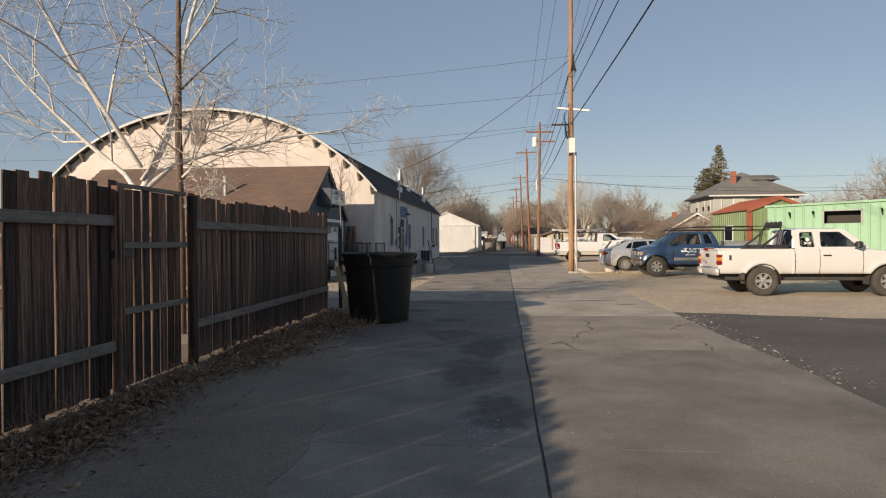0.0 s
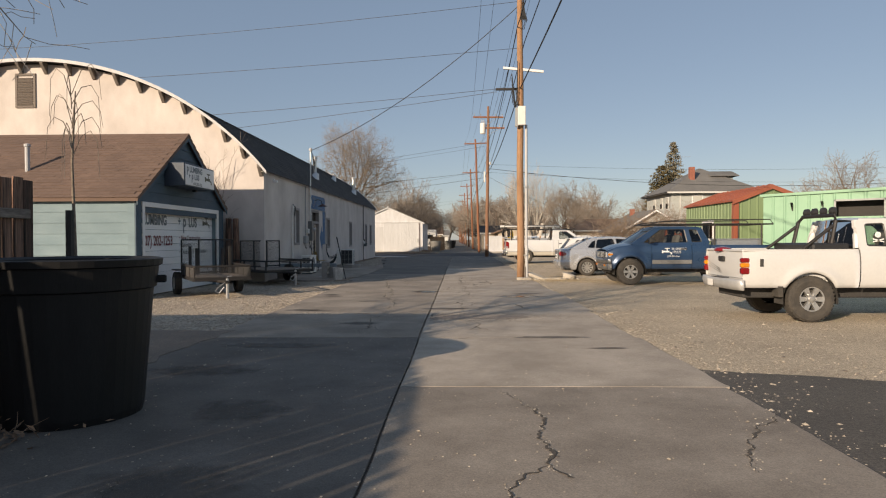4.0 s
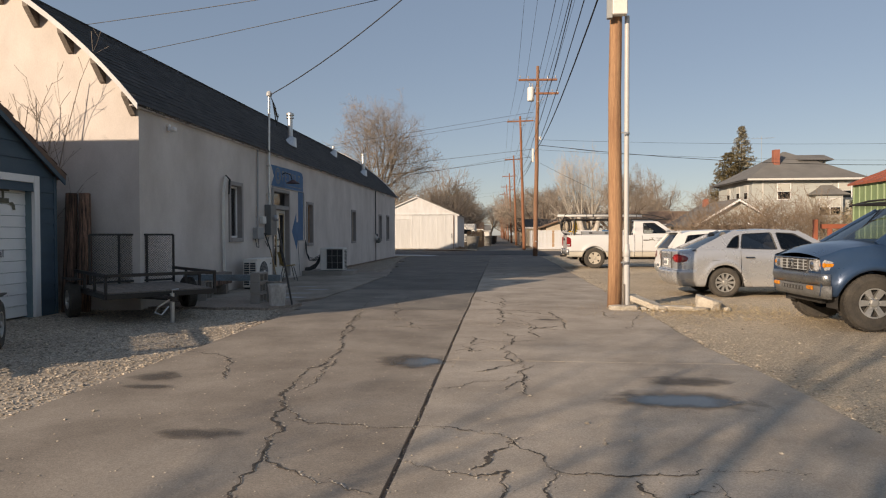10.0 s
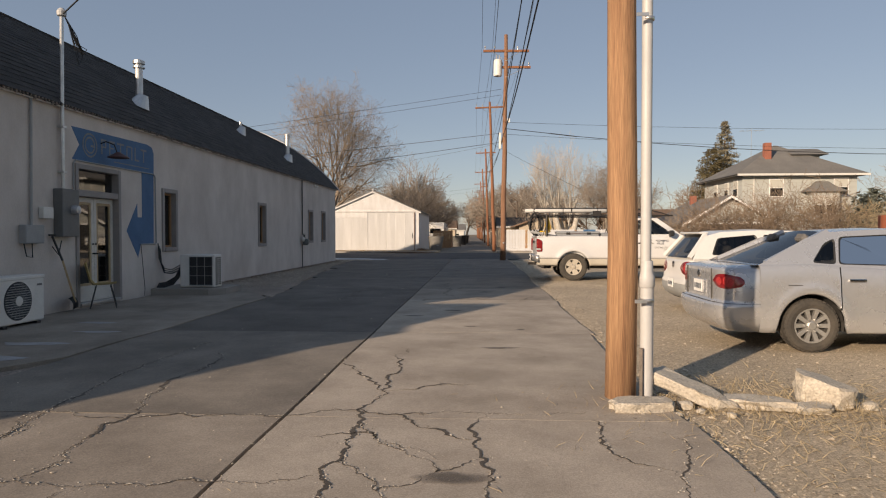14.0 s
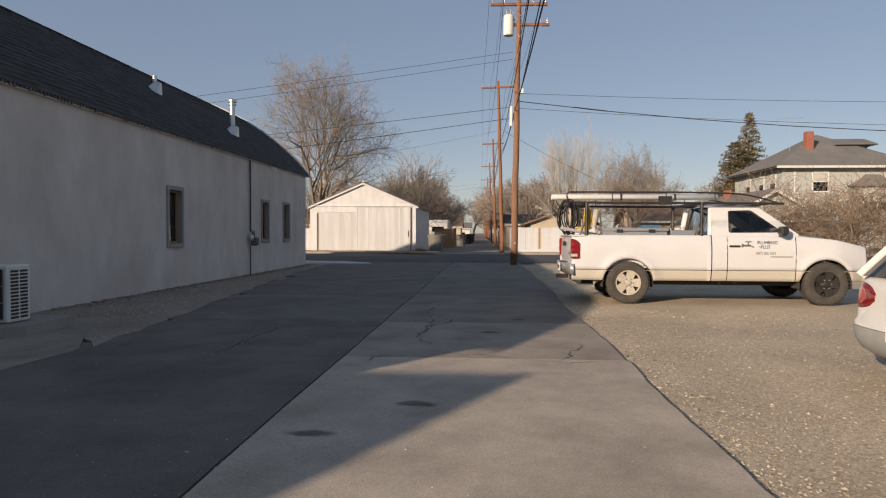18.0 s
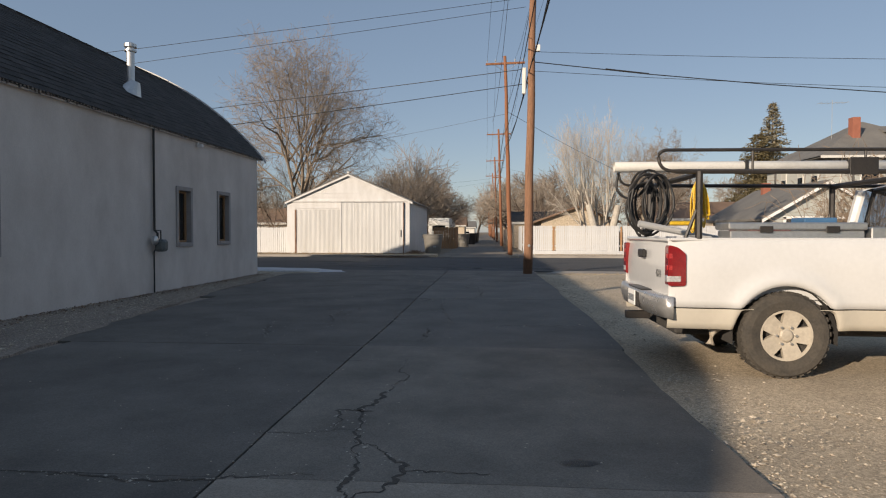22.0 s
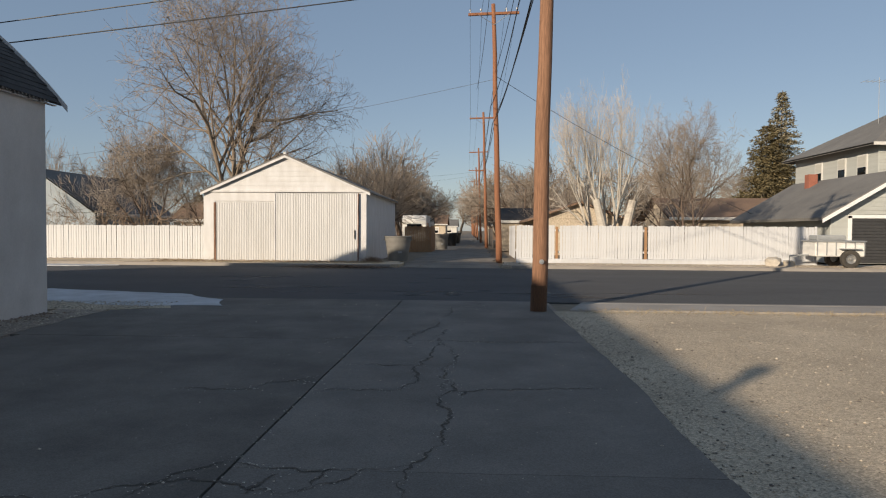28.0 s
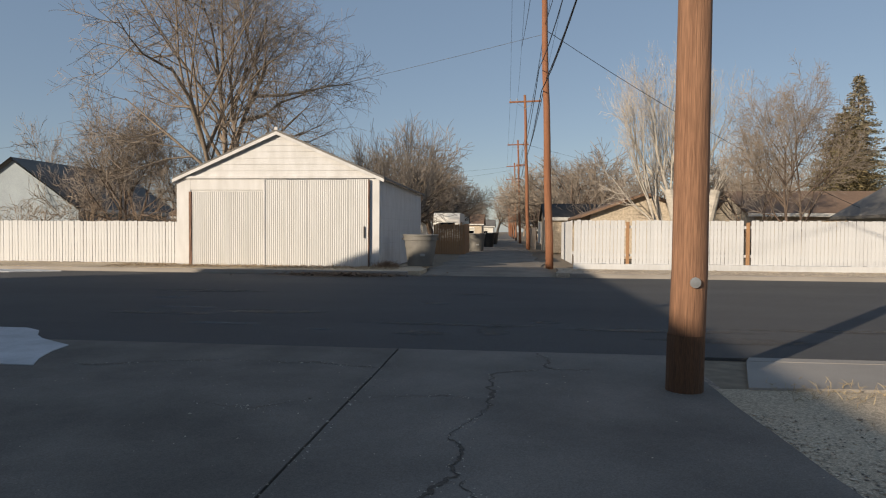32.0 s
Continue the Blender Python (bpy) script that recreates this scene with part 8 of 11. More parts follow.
for k in range(16):
    r0 = random.Random(40 + k)
    bm = bmesh.new()
    x0, y0 = -.75 + r0.uniform(-.06, .05), -.80 + r0.uniform(-.07, .07)
    low = 1.36 + r0.uniform(-.05, .22)
    tube(bm, eased([(-.74, -.80, 1.9), (x0, y0, 1.72), (x0 + r0.uniform(-.05, .05), y0, 1.52), (x0 + r0.uniform(-.05, .05), y0, low), (x0 + .05, y0 + .03, low + .06), (x0 + .03 + r0.uniform(-.03, .03), y0, 1.7), (-.73, -.79, 1.88)], 1), .008, 5)
    part("strand", bm, YELLOW, rope)
tbox = thing("tool_box", "ribbed aluminium tool box in the truck bed", "tool box", RAM_AT)
boxpart("body", (-.46, .76, -.84, -.5, .735, 1.37), STEEL, tbox, c=.01)
boxpart("lid", (-.48, .78, -.86, -.48, 1.375, 1.445), STEEL, tbox, c=.012)
for x in (-.2, .4):
    boxpart("latch", (x, x + .12, -.875, -.862, 1.35, 1.41), BLACK_STEEL, tbox)
tb2 = thing("tool_box", "second low aluminium box behind the cab", "tool box", RAM_AT)
boxpart("body", (.82, 1.42, -.84, .84, .735, 1.40), STEEL, tb2, c=.01)
junk = thing("pvc_offcut", "white plastic pipe sticking out over the tailgate", "pipe", RAM_AT)
bm = bmesh.new()
tube(bm, [(-1.2, -.35, 1.44), (.3, -.2, 1.15)], .035, 10)
part("pipe", bm, PVC, junk)
for nm, lb, dims, mt in (("yellow_level", "yellow spirit level in the truck bed", (-.95, -.62, -.6, -.56, 1.42, 1.46), YELLOW), ("red_case", "red plastic case in the truck bed", (.0, .75, .1, .5, .735, 1.44), RED_LENS), ("blue_crate", "blue plastic crate in the truck bed", (.42, .74, -.40, -.1, .735, 1.50), SIGN_BLUE), ("brown_box", "cardboard box in the truck bed", (-.15, .3, -.3, .2, .735, 1.36), LUMBER)):
    o = thing(nm, lb, "tool", RAM_AT)
    boxpart("body", dims, mt, o, c=.01)

# cream off-road truck with spotlight bar
hil = thing("pickup_truck", "white extended-cab off-road pickup with big tyres, parked on gravel", "truck", pose(7.32, 17.55, 0))
B = Body(hil, .845, .57, [(-1.13, 1.20), (.78, 1.20), (.82, 1.22), (2.5, 1.21), (3.1, 1.15), (3.75, 1.02)], 3.78, -1.13, (0, 3.08), .385, PAINT_CREAM, .03, roof=1.74, hw_roof=.66)
for nm, a, b in (("bed_side", -1.13, .79), ("cab_corner", .8, 1.40), ("door", 1.405, 2.46), ("front_wing", 2.465, 3.75)):
    B.side(nm, a, b)
B.wells()
B.belly(-1.0, 3.5, .38, .62)
B.cap("bonnet", 2.45, 3.74, .04, drop=.05)
B.face("grille_panel", 3.68, .55, 1.0, .08)
boxpart("grille", (3.7, 3.78, -.4, .4, .72, .94), BLACK_PLASTIC, hil)
for sd in (-1, 1):
    boxpart("headlamp", (3.6, 3.76, *sorted((sd * .45, sd * .7)), .74, .94), CLEAR_LENS, hil, c=.02)
chrome_bumper(B, 3.68, .48, .64, CHROME, 1, .14, False)
gate = bed(B, -1.13, .8, .72, 1.2, PAINT_CREAM)
for k in range(3):
    bm = bmesh.new()
    prism(bm, [(.62 - .02 * k, 1.0 - .05 * k), (.12 - .02 * k, .86 - .03 * k), (.06 - .02 * k, .86 - .03 * k), (.60 - .02 * k, .99 - .05 * k)], -.002, .002, Matrix.Translation((-1.155, 0, 0)) @ YZ)
    part("stripe", bm, INK_GREY, gate, "dark faded stripe")
rear_lamp(B, -1.11, .74, .835, .80, 1.08, ((.3, RED_LENS, "tail_lamp"), (.3, AMBER, "turn_lamp"), (.4, RED_LENS, "tail_lamp")))
bmp = chrome_bumper(B, -1.12, .53, .71, BUMPER)
boxpart("crumpled_plate", (-1.275, -1.262, .12, .34, .55, .67), ICE_WHITE, bmp, "crumpled white number plate", .006)
boxpart("side_sticker", (-.86, -.80, -.849, -.842, .93, 1.06), INTERIOR, hil, "small black sticker", .003)
boxpart("mud_flap", (-.55, -.47, -.84, -.6, .42, .6), RUBBER, hil)
B.glasshouse([(.8, 1.21), (.80, 1.66), (.88, 1.735), (2.0, 1.735), (2.08, 1.71), (2.62, 1.24), (2.5, 1.2), (1.6, 1.21)], [[(.93, 1.27), (.95, 1.65), (1.28, 1.66), (1.30, 1.26)], [(1.44, 1.27), (1.46, 1.66), (1.95, 1.66), (2.38, 1.27)]], roof_x=(.84, 2.04), shield=((2.62, 1.23), (2.06, 1.715)), rear=((.79, 1.23), (.84, 1.70)), rear_glass=DARK_GLASS)
B.interior((1.85,), .5, 2.45, 1.2)
mirrors(B, 2.28, 1.24, BLACK_PLASTIC)
door_handle(B, 1.58, 1.05, BLACK_PLASTIC)
B.wheels(RIM, 6, .27, .21)
bm = bmesh.new()
lathe(bm, [(.05, 0), (.05, .004), (0, .005)], 14, Matrix.Translation((1.11, -.785, 1.46)) @ FACE_Y, cap=False)
prism(bm, [(-.09, -.13), (.09, -.08), (.09, -.06), (-.09, -.11)], 0, .003, Matrix.Translation((1.11, -.80, 1.46)) @ FACE_Y)
prism(bm, [(-.09, -.08), (.09, -.13), (.09, -.11), (-.09, -.06)], 0, .003, Matrix.Translation((1.11, -.80, 1.46)) @ FACE_Y)
part("window_sticker", bm, INK_WHITE, hil, "white sticker on the rear side window")
bar = thing("roll_bar", "black roll bar with spotlights standing in the truck bed", "roll bar", pose(7.32, 17.55, 0))
for sd in (-1, 1):
    bm = bmesh.new()
    tube(bm, [(.42, sd * .62, 1.21), (.52, sd * .6, 1.7), (.56, sd * .5, 1.80)], .035, 8)
    tube(bm, [(-.05, sd * .62, 1.21), (.48, sd * .6, 1.62)], .03, 8)
    part("leg", bm, BLACK_STEEL, bar)
bm = bmesh.new()
tube(bm, [(.56, -.5, 1.80), (.56, .5, 1.80)], .035, 8)
part("top_bar", bm, BLACK_STEEL, bar)
for y in (-.4, -.12, .16, .42):
    bm = bmesh.new()
    lathe(bm, [(.02, -.06), (.07, -.03), (.08, .03), (.07, .04)], 14, pose(.58, y, 1.87, 0, 90, 0))
    part("spotlight", bm, BLACK_PLASTIC, bar)
boxpart("bed_box", (.1, .72, -.68, .68, .74, 1.32), BLACK_PLASTIC, thing("bed_box", "black plastic box in the truck bed", "tool box", pose(7.32, 17.55, 0)), c=.03)
rag = thing("red_bag", "red bag lying on the tailgate top", "bag", pose(6.27, 17.75, 1.16))
bm = bmesh.new()
bmesh.ops.create_icosphere(bm, subdivisions=2, radius=.15)
for v in bm.verts:
    v.co.z = max(v.co.z * .4, -.03) + .04
    v.co.y *= 1.5
part("bag", bm, RED_LENS, rag, smooth=True)

# blue work truck facing the alley
tac = thing("pickup_truck", "dusty dark blue extended-cab work pickup with a pipe rack", "truck", pose(9.74, 26.30, 0, 0, 0, 180))
B = Body(tac, .86, .48, [(-1.1, 1.19), (.68, 1.19), (.74, 1.24), (2.5, 1.24), (3.05, 1.21), (3.47, 1.15), (3.67, 1.07), (3.77, 1.03)], 3.82, -1.1, (0, 3.1), .40, PAINT_BLUE, .05, nose_taper=.10, roof=1.77, hw_roof=.66)
for nm, a, b in (("bed_side", -1.1, .70), ("cab_corner", .71, 1.25), ("door", 1.255, 2.46), ("front_wing", 2.465, 3.79)):
    B.side(nm, a, b)
B.wells()
B.belly(-1.0, 3.67, .36, .62)
B.cap("bonnet", 2.95, 3.77, .06, drop=.02)
B.face("grille_panel", 3.73, .56, 1.02, .07)
gr = boxpart("grille", (3.73, 3.825, -.42, .42, .83, 1.0), INTERIOR, tac, c=.015)
for k in range(4):
    boxpart("grille_bar", (3.81, 3.835, -.42, .42, .84 + .045 * k, .853 + .045 * k), GREYBOX, gr, c=.003)
for k in range(5):
    boxpart("grille_bar", (3.815, 3.838, -.36 + .18 * k - .01, -.36 + .18 * k + .01, .835, .995), GREYBOX, gr, c=.003)
bm = bmesh.new()
lathe(bm, [(.045, 0), (.045, .012), (.07, .012), (.07, 0)], 16, Matrix.Translation((3.835, 0, .915)) @ FACE_X, cap=False)
part("grille_emblem", bm, CHROME, gr)
for sd in (-1, 1):
    lampbox = boxpart("headlamp", (3.57, 3.8, *sorted((sd * .44, sd * .66)), .83, 1.0), CLEAR_LENS, tac, c=.03)
    bm = bmesh.new()
    lathe(bm, [(.06, 0), (.055, .012), (0, .02)], 14, Matrix.Translation((3.795, sd * .55, .915)) @ FACE_X, cap=False)
    part("lamp_bowl", bm, CHROME, lampbox, smooth=True)
    boxpart("headlamp_bezel", (3.59, 3.805, *sorted((sd * .425, sd * .44)), .82, 1.01), CHROME, tac, c=.004)
    corner = boxpart("turn_lamp", (3.49, 3.76, *sorted((sd * .665, sd * .805)), .83, 1.0), CLEAR_LENS, tac, "clear corner lamp with amber insert", .03)
    boxpart("amber_insert", (3.53, 3.765, *sorted((sd * .69, sd * .81)), .89, .96), AMBER, corner, c=.015)
    boxpart("bumper_lamp", (3.815, 3.838, *sorted((sd * .46, sd * .64)), .565, .625), AMBER, tac, c=.01)
boxpart("grille_surround", (3.74, 3.815, -.43, .43, .795, .83), CHROME, tac, c=.012)
boxpart("grille_surround", (3.74, 3.82, -.66, .66, 1.0, 1.02), CHROME, tac, c=.008)
SCUFFED = mat("scuffed_bumper", (.34, .35, .36), (.24, .25, .26), rough=.3, scale=6, metal=.85)
VALANCE = mat("dusty_valance", (.20, .20, .195), (.13, .13, .13), rough=.6, scale=5, metal=.2)
bmp = chrome_bumper(B, 3.69, .64, .80, SCUFFED, 1, .17, False)
low = chrome_bumper(B, 3.67, .45, .635, VALANCE, 1, .155, False)
boxpart("lower_grille", (3.82, 3.832, -.34, .34, .54, .60), INTERIOR, low)
for k in range(7):
    boxpart("lower_slat", (3.828, 3.838, -.3 + .1 * k - .012, -.3 + .1 * k + .012, .545, .595), VALANCE, low, c=.002)
for sd in (-1, 1):
    boxpart("rub_strip", (1.26, 2.45, *sorted((sd * .868, sd * .885)), .64, .76), VALANCE, tac, "grey lower door trim", .006)
bed(B, -1.1, .71, .72, 1.19, PAINT_BLUE)
rear_lamp(B, -1.08, .76, .85, .80, 1.08, ((1, RED_LENS, "tail_lamp"),))
chrome_bumper(B, -1.1, .5, .66, BLACK_STEEL)
B.glasshouse([(.71, 1.24), (.92, 1.72), (1.0, 1.765), (2.2, 1.765), (2.3, 1.74), (3.05, 1.23), (2.9, 1.21), (1.6, 1.235)], [[(.93, 1.30), (1.05, 1.68), (1.30, 1.69), (1.24, 1.29)], [(1.36, 1.29), (1.42, 1.69), (2.16, 1.69), (2.72, 1.28)]], roof_x=(.96, 2.26), shield=((3.05, 1.235), (2.28, 1.745)), rear=((.71, 1.25), (.94, 1.73)))
B.interior((1.95,), .52, 2.8, 1.22)
mirrors(B, 2.5, 1.27, BLACK_PLASTIC)
door_handle(B, 1.5, 1.09, BLACK_PLASTIC)
B.wheels(RIM, 6, .27, .215)
tap_logo(tac, side_words(B, "PLUMBING", 1.86, 1.06, .1, INK_WHITE, 1) @ Matrix.Translation((-.14, -.05, 0)), .26, INK_WHITE)
side_words(B, "+PLUS", 1.86, .96, .11, INK_WHITE, 1)
side_words(B, "(307) 202-1253", 2.0, .85, .066, INK_WHITE, 1)
rk = thing("pipe_rack", "black tube rack over the blue truck", "rack", pose(9.74, 26.30, 0, 0, 0, 180))
for x in (-.85, .55):
    for sd in (-1, 1):
        bm = bmesh.new()
        tube(bm, [(x, sd * .8, 1.2), (x, sd * .8, 1.86)], .024, 8)
        part("post", bm, BLACK_STEEL, rk)
for sd in (-1, 1):
    bm = bmesh.new()
    tube(bm, [(-1.2, sd * .8, 1.84), (2.5, sd * .8, 1.84)], .022, 8)
    part("lower_rail", bm, BLACK_STEEL, rk)
    bm = bmesh.new()
    tube(bm, [(-1.2, sd * .8, 1.84), (-1.1, sd * .8, 1.98), (1.6, sd * .8, 1.97), (2.3, sd * .8, 1.9), (2.6, sd * .8, 1.82)], .016, 8)
    part("upper_rail", bm, BLACK_STEEL, rk)
for x in (-1.15, -.85, -.1, .55, 1.3, 2.0, 2.5):
    bm = bmesh.new()
    tube(bm, [(x, -.8, 1.84), (x, .8, 1.84)], .018, 8)
    part("crossbar", bm, BLACK_STEEL, rk)
tb3 = thing("tool_box", "long pale aluminium box on the blue truck's bed", "tool box", pose(9.74, 26.30, 0, 0, 0, 180))
boxpart("body", (-.9, .5, .35, .72, .735, 1.36), STEEL, tb3, c=.01)
boxpart("lid", (-.92, .52, .33, .74, 1.362, 1.40), STEEL, tb3, c=.01)

def tail_point(s, rows, xj, z, th):
    """A point of a rounded tail: plan curve from the middle (0) to the side (90 degrees)."""
    xb = lerp_list([(r[0], r[1]) for r in rows], z)
    ins = lerp_list([(r[0], r[2]) for r in rows], z)
    w = s.y(xj, min(z, s.zt(xj))) - ins
    c, n = max(math.cos(th), 0), max(math.sin(th), 0)
    return xj + ins * .3 - (xj + ins * .3 - xb) * c ** .42, w * n ** .42, z


def tail_shell(s, name, rows, xj, z0, z1, material=None, label="", lid=False):
    bm = bmesh.new()
    prev = None
    zs = [z0] + [r[0] for r in rows if z0 < r[0] < z1] + [z1]
    ths = [math.radians(90) * (k / 14) ** 1.6 for k in range(15)]
    for z in zs:
        half = [tail_point(s, rows, xj, z, th) for th in ths]
        row = [bm.verts.new((x, -y, zz)) for x, y, zz in half[::-1]] + [bm.verts.new(q) for q in half[1:]]
        if prev:
            for a, b, c, d in zip(prev, row, row[1:], prev[1:]):
                bm.faces.new([a, b, c, d])
        prev = row
    if lid:
        bm.faces.new(prev)
    return part(name, bm, material or s.paint, s.root, label, smooth=True)


def tail_lamp(s, rows, xj, th0, th1, z0, z1, bowls):
    for sd in (-1, 1):
        def at(u, v, off):
            th = th0 + (th1 - th0) * u
            h = (z1 - z0) / 2 * (1 - abs(2 * u - 1) ** 5) ** .35 * (.8 + .2 * math.sin(math.pi * min(u * 1.25, 1)))
            z = (z0 + z1) / 2 + h * v
            x, y, z = tail_point(s, rows, xj, z, th)
            return (x - off * math.cos(th), sd * (y + off * math.sin(th)), z)
        bm = bmesh.new()
        prev = None
        for i in range(15):
            u = .004 + .992 * i / 14
            row = [bm.verts.new(at(u, -1 + 2 * j / 6, .008 * (1 - abs(-1 + 2 * j / 6) ** 6))) for j in range(7)]
            if prev:
                for a, b, c, d in zip(prev, row, row[1:], prev[1:]):
                    bm.faces.new([a, b, c, d])
            prev = row
        lamp = part("tail_lamp", bm, RED_LENS, s.root, smooth=True)
        for u0, du, dv in bowls:
            bm = bmesh.new()
            mid = bm.verts.new(at(u0, 0, .014))
            ring = [bm.verts.new(at(u0 + du * math.cos(2 * math.pi * k / 14), dv * math.sin(2 * math.pi * k / 14), .0095)) for k in range(14)]
            for k in range(14):
                bm.faces.new([mid, ring[k], ring[(k + 1) % 14]])
            part("lamp_bowl", bm, LENS_BOWL, lamp, smooth=True)


# silver saloon
jet = thing("saloon_car", "silver saloon car with dark glass, parked tail to the alley", "car", pose(6.32, 31.32, 0))
B = Body(jet, .885, .22, [(-1.0, .98), (-.6, 1.03), (0, 1.04), (.9, .98), (1.9, .96), (2.4, .93), (3.0, .84), (3.45, .68)], 3.5, -1.0, (0, 2.58), .317, PAINT_SILVER, .018, nose_taper=.2, tail_taper=0, roof=1.47, hw_roof=.60)
for nm, a, b in (("rear_wing", -.604, .33), ("rear_door", .335, 1.18), ("front_door", 1.185, 2.12), ("front_wing", 2.125, 3.44)):
    B.side(nm, a, b, rows=11)
B.side("sill_trim", .42, 2.16, PAINT_SILVER, z_hi=.28, rows=3, roll=False)
B.wells()
B.belly(-.8, 3.3, .2, .4)
B.cap("bonnet", 2.1, 3.42, .05, drop=.08)
B.cap("boot_lid", -.66, -.2, .006, drop=0)
TAIL = [(.22, -.93, .08), (.27, -1.0, .035), (.34, -1.05, .006), (.43, -1.085, 0), (.52, -1.09, 0), (.565, -1.075, 0), (.575, -1.035, .003), (.62, -1.025, .003), (.78, -1.02, .004), (.92, -1.03, .012), (.975, -1.035, .02), (.995, -1.02, .035), (1.005, -.99, .06), (1.02, -.90, .10), (1.036, -.72, .13)]
tail_shell(B, "rear_bumper", TAIL, -.6, .22, .568)
boot = tail_shell(B, "boot_face", TAIL, -.6, .572, 1.036, lid=True)
tail_lamp(B, TAIL, -.6, math.radians(15), math.radians(82), .745, .925, ((.2, .11, .6), (.55, .2, .8)))
B.face("nose_skin", 3.40, .22, .70, .14)
B.glasshouse([(-.62, 1.035), (.02, 1.36), (.35, 1.44), (.9, 1.47), (1.4, 1.46), (1.62, 1.43), (2.42, .95), (1.9, .96), (.9, .985), (0, 1.035)], [[(.02, 1.07), (.22, 1.30), (.37, 1.365), (.30, 1.05)], [(.33, 1.05), (.42, 1.38), (1.05, 1.41), (1.12, 1.03)], [(1.19, 1.03), (1.13, 1.41), (1.52, 1.39), (2.12, 1.02)]], glass=DARK_GLASS, roof_x=(.30, 1.58), shield=((2.40, .955), (1.60, 1.435)), rear=((-.50, 1.05), (.32, 1.435)), rear_glass=DARK_GLASS, crown=.03)
B.interior((.55, 1.5), .2, 2.2, .95)
for sd in (-1, 1):
    boxpart("boot_seam", (-1.038, -1.02, *sorted((sd * .46, sd * .463)), .60, .98), INTERIOR, boot, c=0)
boxpart("fuel_flap_seam", (-.28, -.12, -.896, -.884, .80, .805), INTERIOR, jet, c=0)
bm = bmesh.new()
lathe(bm, [(.05, 0), (.05, .008), (.04, .012), (0, .012)], 18, pose(-1.028, 0, .90, 0, -90, 0), cap=False)
part("emblem", bm, CHROME, boot)
boxpart("plate_recess", (-1.034, -1.018, -.27, .27, .645, .825), PAINT_SILVER, boot, c=.006)
plate(B, -1.042, .735, -1, boot)
mirrors(B, 1.95, .98, PAINT_SILVER)
door_handle(B, .52, .86, CHROME)
door_handle(B, 1.38, .84, CHROME)
B.wheels(RIM, 10, .21, .212)

# white hatchback
glf = thing("hatchback_car", "white hatchback with red tail lamps between the parked cars", "car", pose(6.78, 34.95, 0))
B = Body(glf, .88, .22, [(-.72, .94), (0, .98), (1.0, .96), (2.0, .95), (2.5, .92), (3.0, .82), (3.45, .68)], 3.46, -.72, (0, 2.58), .317, PAINT_GOLF, .018, nose_taper=.2, tail_taper=0, roof=1.48, hw_roof=.62)
for nm, a, b in (("rear_wing", -.404, .75), ("front_door", .755, 2.1), ("front_wing", 2.105, 3.4)):
    B.side(nm, a, b, rows=11)
B.wells()
B.belly(-.6, 3.2, .2, .4)
B.cap("bonnet", 2.1, 3.38, .05, drop=.08)
B.cap("parcel_cover", -.44, .1, .0, INTERIOR)
HT = [(.22, -.62, .07), (.28, -.72, .02), (.38, -.78, 0), (.46, -.79, 0), (.54, -.785, 0), (.58, -.755, 0), (.75, -.745, .004), (.88, -.735, .015), (.935, -.72, .025), (.965, -.68, .05)]
low = tail_shell(B, "rear_bumper", HT, -.4, .22, .50, GREYBOX, "grey lower bumper")
hatch = tail_shell(B, "hatch_skin", HT, -.4, .504, .965, lid=True)
tail_lamp(B, HT, -.4, math.radians(10), math.radians(84), .67, .92, ((.35, .2, .7),))
B.face("nose_skin", 3.36, .22, .70, .14)
B.glasshouse([(-.66, .96), (-.52, 1.2), (-.36, 1.38), (-.1, 1.45), (.6, 1.48), (1.3, 1.46), (1.55, 1.43), (2.35, .95), (1.0, .965)], [[(-.32, 1.04), (-.18, 1.34), (.5, 1.40), (.62, 1.02)], [(.70, 1.02), (.62, 1.40), (1.46, 1.39), (2.1, 1.01)]], glass=DARK_GLASS, roof_x=(-.34, 1.52), shield=((2.33, .955), (1.53, 1.435)), rear=((-.69, .98), (-.36, 1.40)), rear_glass=DARK_GLASS, crown=.03)
B.interior((.45, 1.4), .2, 2.15, .95)
bm = bmesh.new()
lathe(bm, [(.06, 0), (.06, .015), (.045, .02), (0, .02)], 16, pose(-.742, 0, .84, 0, -90, 0), cap=False)
part("hatch_emblem", bm, CHROME, hatch)
plate(B, -.80, .50, -1, low)
boxpart("roof_spoiler", (-.46, -.3, -.58, .58, 1.41, 1.45), PAINT_GOLF, glf, c=.015)
mirrors(B, 1.9, .98, PAINT_GOLF)
door_handle(B, .95, .85, PAINT_GOLF)
B.wheels(RIM, 10, .21, .21)

# small off-road trailer across the street
jt = thing("cargo_trailer", "small grey military-style cargo trailer by the white fence", "trailer", pose(17.3, 71.9, .1, 0, 0, -4))
boxpart("tub", (-.95, .95, -.6, .6, .45, 1.05), ICE_WHITE, jt, c=.03)
for k in range(6):
    boxpart("stake", (-.9 + k * .36, -.86 + k * .36, -.63, -.6, .5, 1.05), GREYBOX, jt)
boxpart("rim_rail", (-1.0, 1.0, -.65, .65, 1.05, 1.11), GREYBOX, jt, c=.012)
boxpart("load", (-.8, .3, -.4, .4, 1.11, 1.32), GREYBOX, jt, c=.03)
for sd in (-1, 1):
    wheel(jt, .35, sd * .68, .36, .2, sd, RIM, 0, .19)
    boxpart("mudguard", (-.05, .75, *sorted((sd * .6, sd * .82)), .76, .79), GREYBOX, jt)
bm = bmesh.new()
tube(bm, [(-.95, 0, .5), (-1.7, 0, .45), (-1.7, 0, .0)], .04, 6)
